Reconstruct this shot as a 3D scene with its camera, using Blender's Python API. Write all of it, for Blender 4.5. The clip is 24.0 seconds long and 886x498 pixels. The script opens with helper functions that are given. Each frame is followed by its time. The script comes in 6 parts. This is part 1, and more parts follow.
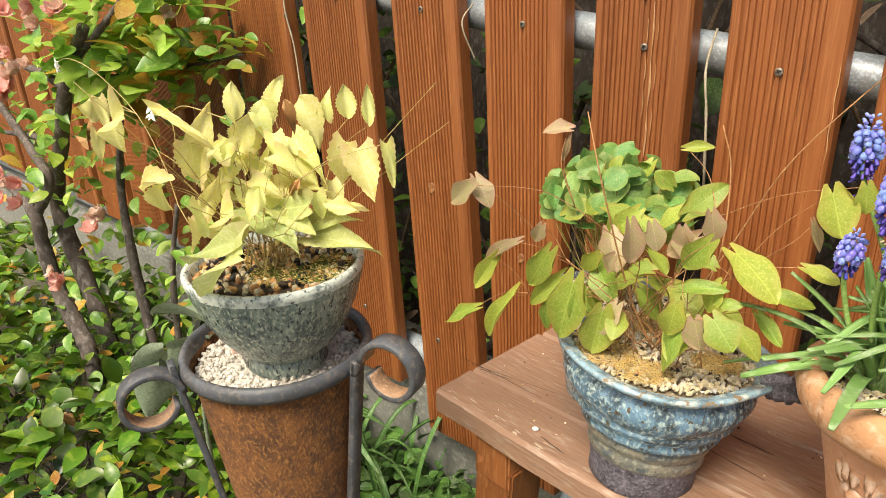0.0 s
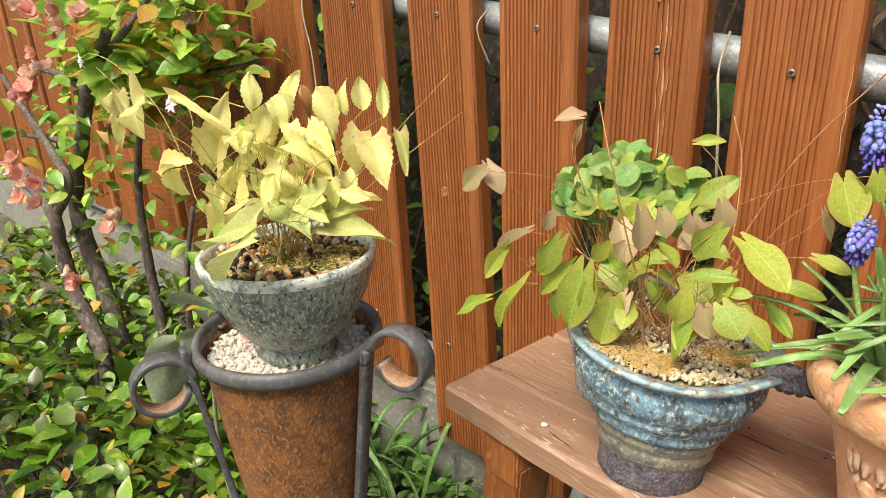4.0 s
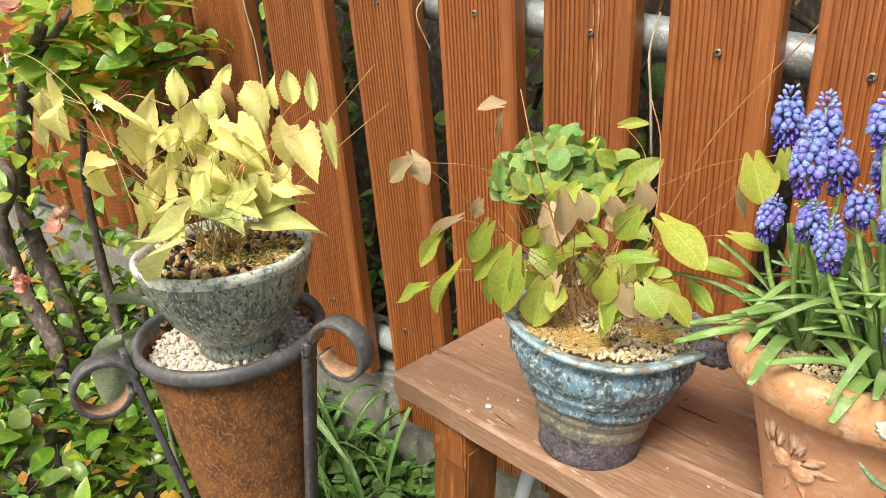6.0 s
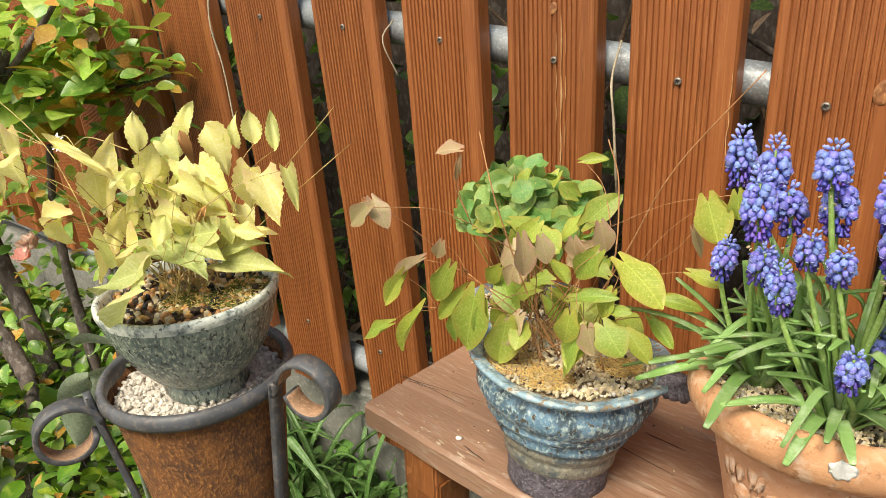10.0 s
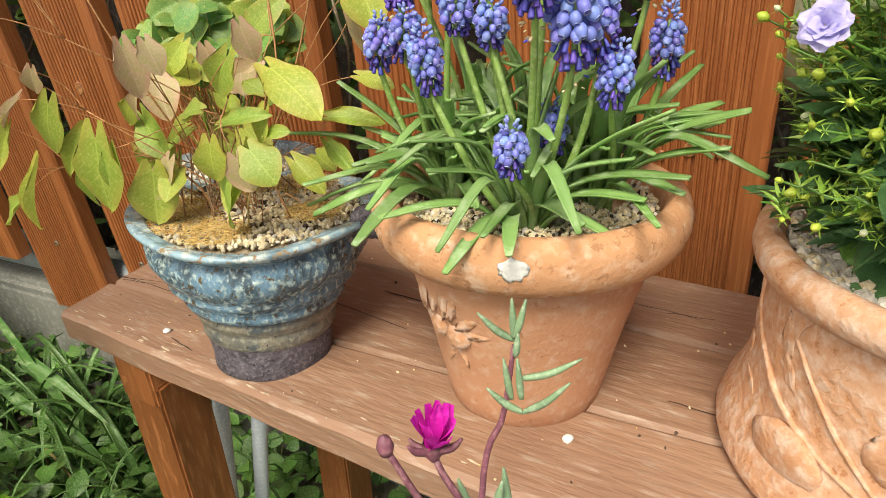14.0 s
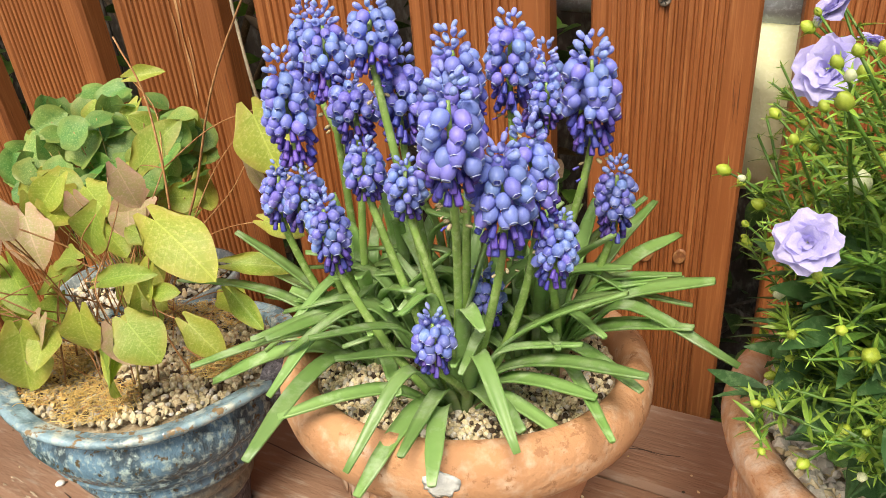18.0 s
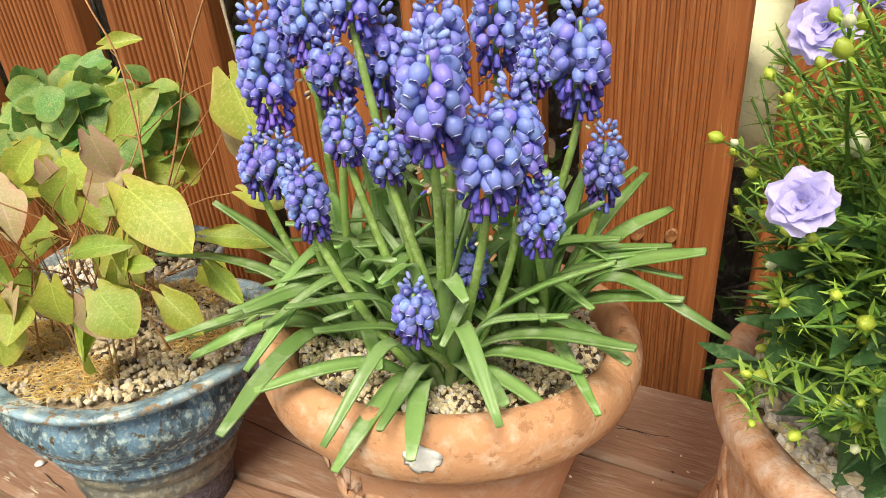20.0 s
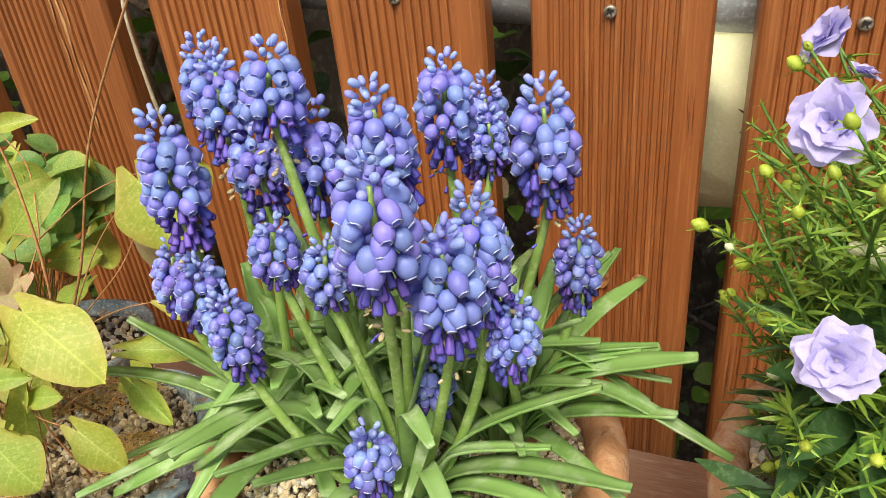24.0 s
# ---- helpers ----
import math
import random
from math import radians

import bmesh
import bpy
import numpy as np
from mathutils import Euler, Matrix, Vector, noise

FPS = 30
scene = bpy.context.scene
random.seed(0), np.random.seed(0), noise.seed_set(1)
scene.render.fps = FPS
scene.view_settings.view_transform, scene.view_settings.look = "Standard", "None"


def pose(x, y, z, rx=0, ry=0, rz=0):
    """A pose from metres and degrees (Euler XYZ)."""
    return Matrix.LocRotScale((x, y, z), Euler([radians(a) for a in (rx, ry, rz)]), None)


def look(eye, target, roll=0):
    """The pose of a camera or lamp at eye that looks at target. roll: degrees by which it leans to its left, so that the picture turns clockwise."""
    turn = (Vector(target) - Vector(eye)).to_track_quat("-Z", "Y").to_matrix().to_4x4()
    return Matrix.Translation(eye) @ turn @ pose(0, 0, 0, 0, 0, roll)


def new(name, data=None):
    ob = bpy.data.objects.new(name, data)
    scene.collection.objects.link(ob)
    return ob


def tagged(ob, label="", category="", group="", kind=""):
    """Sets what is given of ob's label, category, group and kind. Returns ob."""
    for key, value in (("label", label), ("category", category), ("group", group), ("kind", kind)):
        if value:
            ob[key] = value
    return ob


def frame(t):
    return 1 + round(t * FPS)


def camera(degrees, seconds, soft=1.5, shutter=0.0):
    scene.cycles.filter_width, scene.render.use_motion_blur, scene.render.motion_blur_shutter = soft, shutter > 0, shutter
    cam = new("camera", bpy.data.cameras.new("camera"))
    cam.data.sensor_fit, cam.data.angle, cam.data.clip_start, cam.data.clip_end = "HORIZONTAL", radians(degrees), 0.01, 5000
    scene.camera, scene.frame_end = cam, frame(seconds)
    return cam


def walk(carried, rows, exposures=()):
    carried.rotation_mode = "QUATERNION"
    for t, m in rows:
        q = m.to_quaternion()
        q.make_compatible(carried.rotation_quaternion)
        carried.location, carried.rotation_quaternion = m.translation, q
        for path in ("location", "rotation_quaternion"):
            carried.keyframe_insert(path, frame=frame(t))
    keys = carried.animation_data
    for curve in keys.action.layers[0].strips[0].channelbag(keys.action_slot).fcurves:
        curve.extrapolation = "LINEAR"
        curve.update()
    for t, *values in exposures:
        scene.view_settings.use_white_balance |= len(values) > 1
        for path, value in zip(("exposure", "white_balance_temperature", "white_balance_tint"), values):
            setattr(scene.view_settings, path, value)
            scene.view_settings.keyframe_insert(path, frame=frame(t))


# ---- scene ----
cam = camera(65.28, 24.0, soft=0.55)
PATH = [
    (0, (0.4432, -0.6008, 0.7833), (-0.8251, 0.7426, 0.0173), -2.29),
    (0.5, (0.4563, -0.5954, 0.7936), (-0.7669, 0.7918, 0.0325), -2.81),
    (1, (0.4724, -0.6000, 0.7992), (-0.7482, 0.7868, 0.0331), -3.27),
    (1.5, (0.4733, -0.5942, 0.8013), (-0.7616, 0.7811, 0.0373), -3.88),
    (2, (0.4556, -0.5940, 0.7858), (-0.7912, 0.7727, 0.0258), -2.32),
    (2.5, (0.4428, -0.6033, 0.7735), (-0.8517, 0.7455, 0.0630), -2.37),
    (4.5, (0.4579, -0.6085, 0.7665), (-0.8511, 0.7228, 0.0495), -1.75),
    (5, (0.4667, -0.6016, 0.7683), (-0.8154, 0.7372, 0.0174), -3.14),
    (5.5, (0.4726, -0.6028, 0.7737), (-0.7925, 0.7486, 0.0168), -3.12),
    (6, (0.4718, -0.5942, 0.7722), (-0.7622, 0.7812, 0.0069), -3.14),
    (6.5, (0.4790, -0.5840, 0.7806), (-0.7183, 0.8151, 0.0001), -3.85),
    (7, (0.4846, -0.5593, 0.7903), (-0.6619, 0.8843, 0.0148), -4.52),
    (7.5, (0.4873, -0.5450, 0.7888), (-0.6079, 0.9353, 0.0084), -4.07),
    (8, (0.4785, -0.5587, 0.7891), (-0.6232, 0.9173, 0.0097), -2.97),
    (8.5, (0.4689, -0.5670, 0.7890), (-0.6840, 0.8739, 0.0179), -3.15),
    (9, (0.4656, -0.5732, 0.7855), (-0.7051, 0.8509, 0.0100), -3.46),
    (9.5, (0.4705, -0.5811, 0.7941), (-0.7282, 0.8293, 0.0367), -3.59),
    (11.5, (0.5182, -0.5411, 0.7596), (-0.5069, 0.9678, -0.0603), -5.71),
    (12, (0.5375, -0.5105, 0.7330), (-0.3532, 1.0298, -0.1803), -5.67),
    (12.5, (0.5377, -0.5022, 0.7143), (-0.3243, 1.0304, -0.2387), -5.07),
    (13, (0.5372, -0.4890, 0.7091), (-0.2928, 1.0503, -0.2612), -5.06),
    (13.5, (0.5316, -0.4822, 0.7028), (-0.2862, 1.0451, -0.2965), -5.20),
    (14, (0.5329, -0.4826, 0.7078), (-0.2780, 1.0478, -0.2924), -5.61),
    (14.5, (0.5368, -0.4788, 0.7113), (-0.2610, 1.0669, -0.2757), -5.68),
    (15, (0.5314, -0.4667, 0.7089), (-0.2445, 1.0920, -0.2751), -5.74),
    (15.5, (0.5344, -0.4545, 0.7234), (-0.2163, 1.1156, -0.2621), -6.75),
    (16, (0.5353, -0.4468, 0.7330), (-0.2104, 1.1304, -0.2450), -7.01),
    (16.5, (0.5382, -0.4340, 0.7451), (-0.1983, 1.1499, -0.2291), -7.93),
    (17, (0.5379, -0.4253, 0.7488), (-0.1925, 1.1723, -0.2074), -7.46),
    (17.5, (0.5265, -0.4163, 0.7466), (-0.2110, 1.1928, -0.1846), -6.11),
    (18, (0.5220, -0.4129, 0.7336), (-0.1991, 1.2018, -0.2006), -5.22),
    (18.5, (0.5183, -0.4222, 0.7232), (-0.2026, 1.1839, -0.2259), -4.35),
    (20.5, (0.5244, -0.4026, 0.7245), (-0.1721, 1.2042, -0.2415), -4.80),
    (21, (0.5208, -0.3995, 0.7254), (-0.1699, 1.2161, -0.2299), -4.28),
    (21.5, (0.5148, -0.3967, 0.7270), (-0.1683, 1.2251, -0.2233), -3.91),
    (22, (0.5031, -0.3852, 0.7263), (-0.1385, 1.2555, -0.2206), -4.14),
    (22.5, (0.4975, -0.3649, 0.7335), (-0.0878, 1.2999, -0.2076), -4.59),
    (23, (0.4991, -0.3569, 0.7349), (-0.0718, 1.3162, -0.2005), -5.07),
    (23.5, (0.4998, -0.3594, 0.7381), (-0.0734, 1.3125, -0.1979), -5.66),
    (24, (0.5090, -0.3670, 0.7382), (-0.0624, 1.2890, -0.2268), -6.08),
]
walk(cam, [(t, look(eye, target, roll)) for t, eye, target, roll in PATH], ((0.0, 1.13, 7350, 5), (6.0, 1.14, 7350, 5), (8.0, 1.04, 7400, 5), (13.0, 1.0, 7250, 3), (17.0, 0.96, 7300, 5), (24.0, 0.95, 7350, 3)))

# ---- light ----
world = bpy.data.worlds.new("sky")
scene.world = world
world.use_nodes = True
wn = world.node_tree.nodes
sky = wn.new("ShaderNodeTexSky")
sky.sky_type, sky.sun_disc = "NISHITA", False
sky.sun_elevation, sky.sun_rotation = radians(52), radians(200)
sky.air_density, sky.dust_density = 1.0, 4.0
world.node_tree.links.new(sky.outputs[0], wn["Background"].inputs[0])
wn["Background"].inputs[1].default_value = 0.09
sun = new("sun", bpy.data.lights.new("sun", "SUN"))
sun.data.energy, sun.data.angle, sun.data.color = 2.1, radians(19), (1.0, 0.95, 0.88)
sun.matrix_world = look((0.6, -1.8, 3.0), (0, 0, 0))


# ---- materials ----
def mat(name, base, rough=0.6, metal=0.0, dark=None, light=None, scale=40.0, detail=400.0, bump=0.15, bump_scale=None, stretch=(1, 1, 1), spread=0.12, sheen=0.0, translucent=0.0, mix_lo=0.35, mix_hi=0.7, spec=0.5, fleck=(0.5, 0.72), crack=None, crack_scale=20.0, crack_at=0.3, hue=0.0):
    """A surface with two scales of colour variation, a per-object shift and fine relief."""
    m = bpy.data.materials.new(name)
    m.use_nodes = True
    nt = m.node_tree
    n, l = nt.nodes, nt.links
    b = n["Principled BSDF"]
    co = n.new("ShaderNodeTexCoord")
    mp = n.new("ShaderNodeMapping")
    mp.inputs["Scale"].default_value = stretch
    l.new(co.outputs["Object"], mp.inputs[0])
    big, fine = n.new("ShaderNodeTexNoise"), n.new("ShaderNodeTexNoise")
    for node, s in ((big, scale), (fine, detail)):
        node.inputs["Scale"].default_value = s
        node.inputs["Detail"].default_value = 5
        node.inputs["Roughness"].default_value = 0.62
        l.new(mp.outputs[0], node.inputs["Vector"])
    dark = dark or tuple(c * 0.55 for c in base)
    light = light or tuple(min(1, c * 1.35 + 0.01) for c in base)
    r1, r2 = n.new("ShaderNodeValToRGB"), n.new("ShaderNodeValToRGB")
    r1.color_ramp.elements[0].position, r1.color_ramp.elements[1].position = mix_lo, mix_hi
    r1.color_ramp.elements[0].color, r1.color_ramp.elements[1].color = (*dark, 1), (*base, 1)
    r2.color_ramp.elements[0].position, r2.color_ramp.elements[1].position = fleck
    r2.color_ramp.elements[0].color, r2.color_ramp.elements[1].color = (0, 0, 0, 1), (1, 1, 1, 1)
    l.new(big.outputs[0], r1.inputs[0])
    l.new(fine.outputs[0], r2.inputs[0])
    mx = n.new("ShaderNodeMix")
    mx.data_type = "RGBA"
    l.new(r2.outputs[0], mx.inputs["Factor"])
    l.new(r1.outputs[0], mx.inputs["A"])
    mx.inputs["B"].default_value = (*light, 1)
    oi, hs, mr, ma = n.new("ShaderNodeObjectInfo"), n.new("ShaderNodeHueSaturation"), n.new("ShaderNodeMapRange"), n.new("ShaderNodeMath")
    geo = n.new("ShaderNodeNewGeometry")
    ma.operation = "ADD"
    l.new(oi.outputs["Random"], ma.inputs[0])
    l.new(geo.outputs["Random Per Island"], ma.inputs[1])
    mr.inputs["From Max"].default_value = 2
    mr.inputs["To Min"].default_value, mr.inputs["To Max"].default_value = 1 - spread * 1.6, 1 + spread * 1.6
    l.new(ma.outputs[0], mr.inputs[0])
    l.new(mr.outputs[0], hs.inputs["Value"])
    if hue:
        fr, hm = n.new("ShaderNodeMath"), n.new("ShaderNodeMapRange")
        fr.operation = "PINGPONG"
        fr.inputs[1].default_value = 0.23
        l.new(ma.outputs[0], fr.inputs[0])
        hm.inputs["From Max"].default_value = 0.23
        hm.inputs["To Min"].default_value, hm.inputs["To Max"].default_value = 0.5 - hue, 0.5 + hue
        l.new(fr.outputs[0], hm.inputs[0])
        l.new(hm.outputs[0], hs.inputs["Hue"])
    last = mx.outputs["Result"]
    if crack:
        cn, cr, cm = n.new("ShaderNodeTexNoise"), n.new("ShaderNodeValToRGB"), n.new("ShaderNodeMix")
        cn.inputs["Scale"].default_value, cn.inputs["Detail"].default_value, cn.inputs["Roughness"].default_value = crack_scale, 6, 0.7
        l.new(mp.outputs[0], cn.inputs["Vector"])
        cr.color_ramp.elements[0].position, cr.color_ramp.elements[1].position = crack_at - 0.025, crack_at + 0.02
        cr.color_ramp.elements[0].color, cr.color_ramp.elements[1].color = (1, 1, 1, 1), (0, 0, 0, 1)
        l.new(cn.outputs[0], cr.inputs[0])
        cm.data_type = "RGBA"
        l.new(cr.outputs[0], cm.inputs["Factor"])
        l.new(last, cm.inputs["A"])
        cm.inputs["B"].default_value = (*crack, 1)
        last = cm.outputs["Result"]
    l.new(last, hs.inputs["Color"])
    l.new(hs.outputs[0], b.inputs["Base Color"])
    b.inputs["Roughness"].default_value, b.inputs["Metallic"].default_value = rough, metal
    b.inputs["Specular IOR Level"].default_value = spec
    bp = n.new("ShaderNodeBump")
    bp.inputs["Strength"].default_value, bp.inputs["Distance"].default_value = bump, 0.002
    if bump_scale:
        bn = n.new("ShaderNodeTexNoise")
        bn.inputs["Scale"].default_value, bn.inputs["Detail"].default_value = bump_scale, 4
        l.new(mp.outputs[0], bn.inputs["Vector"])
        l.new(bn.outputs[0], bp.inputs["Height"])
    else:
        l.new(fine.outputs[0], bp.inputs["Height"])
    l.new(bp.outputs[0], b.inputs["Normal"])
    if translucent:
        tr, ms, out = n.new("ShaderNodeBsdfTranslucent"), n.new("ShaderNodeMixShader"), n["Material Output"]
        l.new(hs.outputs[0], tr.inputs[0])
        ms.inputs[0].default_value = translucent
        l.new(b.outputs[0], ms.inputs[1])
        l.new(tr.outputs[0], ms.inputs[2])
        l.new(ms.outputs[0], out.inputs[0])
    return m


def leafmat(name, base, edge=None, rib=None, veins=7.0, spread=0.13, translucent=0.22, rough=0.42, vein_mix=0.35, dark=None, light=None, hue=0.012):
    """A leaf: mottled like mat(), with a midrib and side veins in the leaf's own axes and a tinted margin."""
    m = mat(name, base, rough, dark=dark, light=light, scale=3.5, detail=22, bump=0.2, spread=spread, translucent=translucent, hue=hue)
    nt = m.node_tree
    n, l = nt.nodes, nt.links
    hs = next(x for x in n if x.type == "HUE_SAT")
    src = hs.inputs["Color"].links[0].from_socket
    co = next(x for x in n if x.type == "TEX_COORD")
    sep = n.new("ShaderNodeSeparateXYZ")
    l.new(co.outputs["Object"], sep.inputs[0])

    def op(kind, a, b=None):
        q = n.new("ShaderNodeMath")
        q.operation = kind
        for k, v in enumerate((a, b)):
            if v is None:
                continue
            if isinstance(v, (int, float)):
                q.inputs[k].default_value = v
            else:
                l.new(v, q.inputs[k])
        return q.outputs[0]

    ax = op("ABSOLUTE", sep.outputs[0])
    midrib = op("LESS_THAN", ax, 0.012)
    run = op("FRACT", op("MULTIPLY", op("SUBTRACT", sep.outputs[1], op("MULTIPLY", ax, 0.7)), veins))
    side = op("LESS_THAN", run, 0.1)
    both = op("MULTIPLY", op("MAXIMUM", midrib, op("MULTIPLY", side, 0.55)), vein_mix)
    mx = n.new("ShaderNodeMix")
    mx.data_type = "RGBA"
    l.new(both, mx.inputs["Factor"])
    l.new(src, mx.inputs["A"])
    mx.inputs["B"].default_value = (*(rib or tuple(min(1, c * 1.5 + 0.05) for c in base)), 1)
    last = mx.outputs["Result"]
    if edge:
        far = op("POWER", op("MULTIPLY", op("ADD", op("MULTIPLY", ax, 1.7), op("MULTIPLY", op("ABSOLUTE", op("SUBTRACT", sep.outputs[1], 0.42)), 1.0)), 1.25), 4.0)
        nz = n.new("ShaderNodeTexNoise")
        nz.inputs["Scale"].default_value = 5
        l.new(co.outputs["Object"], nz.inputs["Vector"])
        fac = op("MINIMUM", op("MULTIPLY", far, op("MULTIPLY", nz.outputs[0], 1.1)), 0.5)
        m2 = n.new("ShaderNodeMix")
        m2.data_type = "RGBA"
        l.new(fac, m2.inputs["Factor"])
        l.new(last, m2.inputs["A"])
        m2.inputs["B"].default_value = (*edge, 1)
        last = m2.outputs["Result"]
    l.new(last, hs.inputs["Color"])
    return m



M_FENCE = mat("stained_wood", (0.305, 0.1, 0.031), 0.44, dark=(0.22, 0.068, 0.02), light=(0.39, 0.15, 0.052), scale=4, detail=40, stretch=(14, 14, 0.4), bump=0.3, spread=0.14, crack=(0.11, 0.034, 0.012), crack_scale=26, crack_at=0.36)
M_KNOT = mat("wood_knot", (0.36, 0.16, 0.06), 0.5, dark=(0.16, 0.05, 0.02), light=(0.46, 0.24, 0.1), scale=120, detail=300, bump=0.3, spread=0.1)
M_BENCH = mat("worn_bench_wood", (0.33, 0.195, 0.13), 0.5, dark=(0.255, 0.145, 0.095), light=(0.43, 0.33, 0.26), scale=8, detail=150, stretch=(0.3, 1.6, 1.6), bump=0.6, bump_scale=160, spread=0.14, mix_lo=0.36, mix_hi=0.62, fleck=(0.54, 0.74), crack=(0.1, 0.06, 0.045), crack_scale=75, crack_at=0.315)
M_CHIP = mat("bare_pale_wood", (0.58, 0.46, 0.34), 0.75, scale=60, detail=200, bump=0.3, spread=0.15)
M_BENCHSIDE = mat("brown_painted_wood", (0.32, 0.11, 0.035), 0.45, light=(0.42, 0.18, 0.07), scale=16, detail=80, stretch=(3, 3, 0.4), bump=0.2, spread=0.05)
M_TERRA = mat("terracotta", (0.55, 0.295, 0.175), 0.85, dark=(0.5, 0.245, 0.135), light=(0.6, 0.41, 0.3), scale=28, detail=160, bump=0.3, bump_scale=420, spread=0.0, fleck=(0.5, 0.78), crack=(0.40, 0.19, 0.09), crack_scale=230, crack_at=0.37)
M_TERRARIM = mat("speckled_terracotta", (0.6, 0.325, 0.175), 0.85, dark=(0.54, 0.27, 0.135), light=(0.66, 0.47, 0.34), scale=30, detail=110, bump=0.35, bump_scale=420, spread=0.0, fleck=(0.52, 0.74), crack=(0.41, 0.2, 0.1), crack_scale=170, crack_at=0.405)
M_TERRA2 = mat("pale_terracotta", (0.55, 0.32, 0.2), 0.9, dark=(0.5, 0.255, 0.135), light=(0.63, 0.48, 0.39), scale=45, detail=150, bump=0.6, bump_scale=300, spread=0.0, mix_lo=0.38, mix_hi=0.62, fleck=(0.46, 0.72), crack=(0.42, 0.19, 0.09), crack_scale=150, crack_at=0.385)
M_BLUE = mat("blue_glaze", (0.15, 0.27, 0.38), 0.1, dark=(0.055, 0.085, 0.11), light=(0.46, 0.58, 0.57), scale=75, detail=330, stretch=(1, 1, 0.75), bump=0.9, spread=0.0, mix_lo=0.4, mix_hi=0.58, fleck=(0.5, 0.66), crack=(0.1, 0.075, 0.04), crack_scale=260, crack_at=0.4)
M_BLUERIM = mat("worn_glazed_rim", (0.27, 0.4, 0.48), 0.14, dark=(0.1, 0.17, 0.22), light=(0.56, 0.6, 0.54), scale=55, detail=140, bump=0.8, spread=0.0, mix_lo=0.4, mix_hi=0.57, fleck=(0.5, 0.68), crack=(0.26, 0.18, 0.1), crack_scale=150, crack_at=0.415)
M_BLUEFOOT = mat("unglazed_grey_clay", (0.16, 0.14, 0.17), 0.8, dark=(0.06, 0.055, 0.07), light=(0.28, 0.25, 0.29), scale=110, detail=420, bump=1.0, spread=0.0, crack=(0.03, 0.03, 0.035), crack_scale=330, crack_at=0.4)
M_BAND = mat("brown_glaze_band", (0.25, 0.22, 0.16), 0.3, dark=(0.08, 0.1, 0.115), light=(0.38, 0.37, 0.29), scale=90, detail=330, stretch=(1, 1, 0.9), bump=0.5, spread=0.0, crack=(0.04, 0.04, 0.04), crack_scale=260, crack_at=0.38)
M_BOWL = mat("grey_green_glaze", (0.28, 0.34, 0.29), 0.18, dark=(0.1, 0.135, 0.13), light=(0.52, 0.55, 0.44), scale=55, detail=420, stretch=(1, 1, 0.5), bump=0.7, spread=0.0, mix_lo=0.4, mix_hi=0.6, fleck=(0.5, 0.66), crack=(0.05, 0.06, 0.06), crack_scale=340, crack_at=0.42)
M_BOWLRIM = mat("pale_glaze_rim", (0.58, 0.62, 0.56), 0.18, dark=(0.2, 0.24, 0.23), light=(0.78, 0.79, 0.72), scale=60, detail=240, bump=0.5, spread=0.0, mix_lo=0.36, mix_hi=0.5, fleck=(0.5, 0.68), crack=(0.1, 0.11, 0.1), crack_scale=240, crack_at=0.4)
M_RUST = mat("rusted_iron", (0.27, 0.108, 0.035), 0.85, dark=(0.13, 0.058, 0.028), light=(0.46, 0.2, 0.06), scale=90, detail=420, stretch=(1, 1, 0.6), bump=1.0, spread=0.0, mix_lo=0.38, mix_hi=0.62, fleck=(0.5, 0.68))
M_IRON = mat("dark_painted_iron", (0.1, 0.11, 0.13), 0.5, dark=(0.06, 0.06, 0.065), light=(0.2, 0.17, 0.15), scale=40, detail=200, bump=0.2, spread=0.03)
M_IRONRUST = mat("rust_tan_inside", (0.42, 0.25, 0.15), 0.8, scale=60, bump=0.3)
M_PIPE = mat("galvanised_pipe", (0.42, 0.47, 0.52), 0.42, metal=0.35, dark=(0.26, 0.27, 0.28), scale=30, bump=0.1)
M_STEEL = mat("screw_steel", (0.3, 0.27, 0.24), 0.45, metal=0.6, dark=(0.14, 0.09, 0.06), scale=300, bump=0.1)
M_TUBE = mat("pale_blue_tube", (0.72, 0.8, 0.86), 0.35, scale=30, dark=(0.66, 0.73, 0.78), bump=0.05)
M_CONC = mat("weathered_concrete", (0.23, 0.23, 0.21), 0.9, dark=(0.15, 0.15, 0.135), scale=12, detail=150, bump=0.5)
M_SOIL = mat("dark_soil", (0.09, 0.06, 0.04), 0.95, scale=60, detail=250, bump=1.0)
M_BED = mat("gritty_bed", (0.42, 0.33, 0.21), 0.95, dark=(0.2, 0.14, 0.085), light=(0.62, 0.53, 0.38), scale=110, detail=420, bump=1.0, spread=0.0)
M_GROUND = mat("garden_soil", (0.12, 0.1, 0.07), 0.95, dark=(0.05, 0.05, 0.03), scale=9, detail=120, bump=1.0)
M_GRIT = mat("pale_grit", (0.72, 0.62, 0.43), 0.85, dark=(0.58, 0.46, 0.28), light=(0.82, 0.76, 0.6), scale=200, bump=0.3, spread=0.22, hue=0.008)
M_PUMICE = mat("white_pumice", (0.62, 0.58, 0.52), 0.9, dark=(0.48, 0.43, 0.37), light=(0.74, 0.71, 0.66), scale=300, bump=0.5, spread=0.28)
M_MOSS = mat("dry_moss", (0.88, 0.67, 0.28), 0.95, dark=(0.74, 0.52, 0.18), light=(0.92, 0.8, 0.46), scale=150, bump=0.2, spread=0.2, translucent=0.3)
M_MOSSG = mat("green_moss", (0.2, 0.22, 0.05), 0.95, scale=150, bump=0.8, spread=0.3)
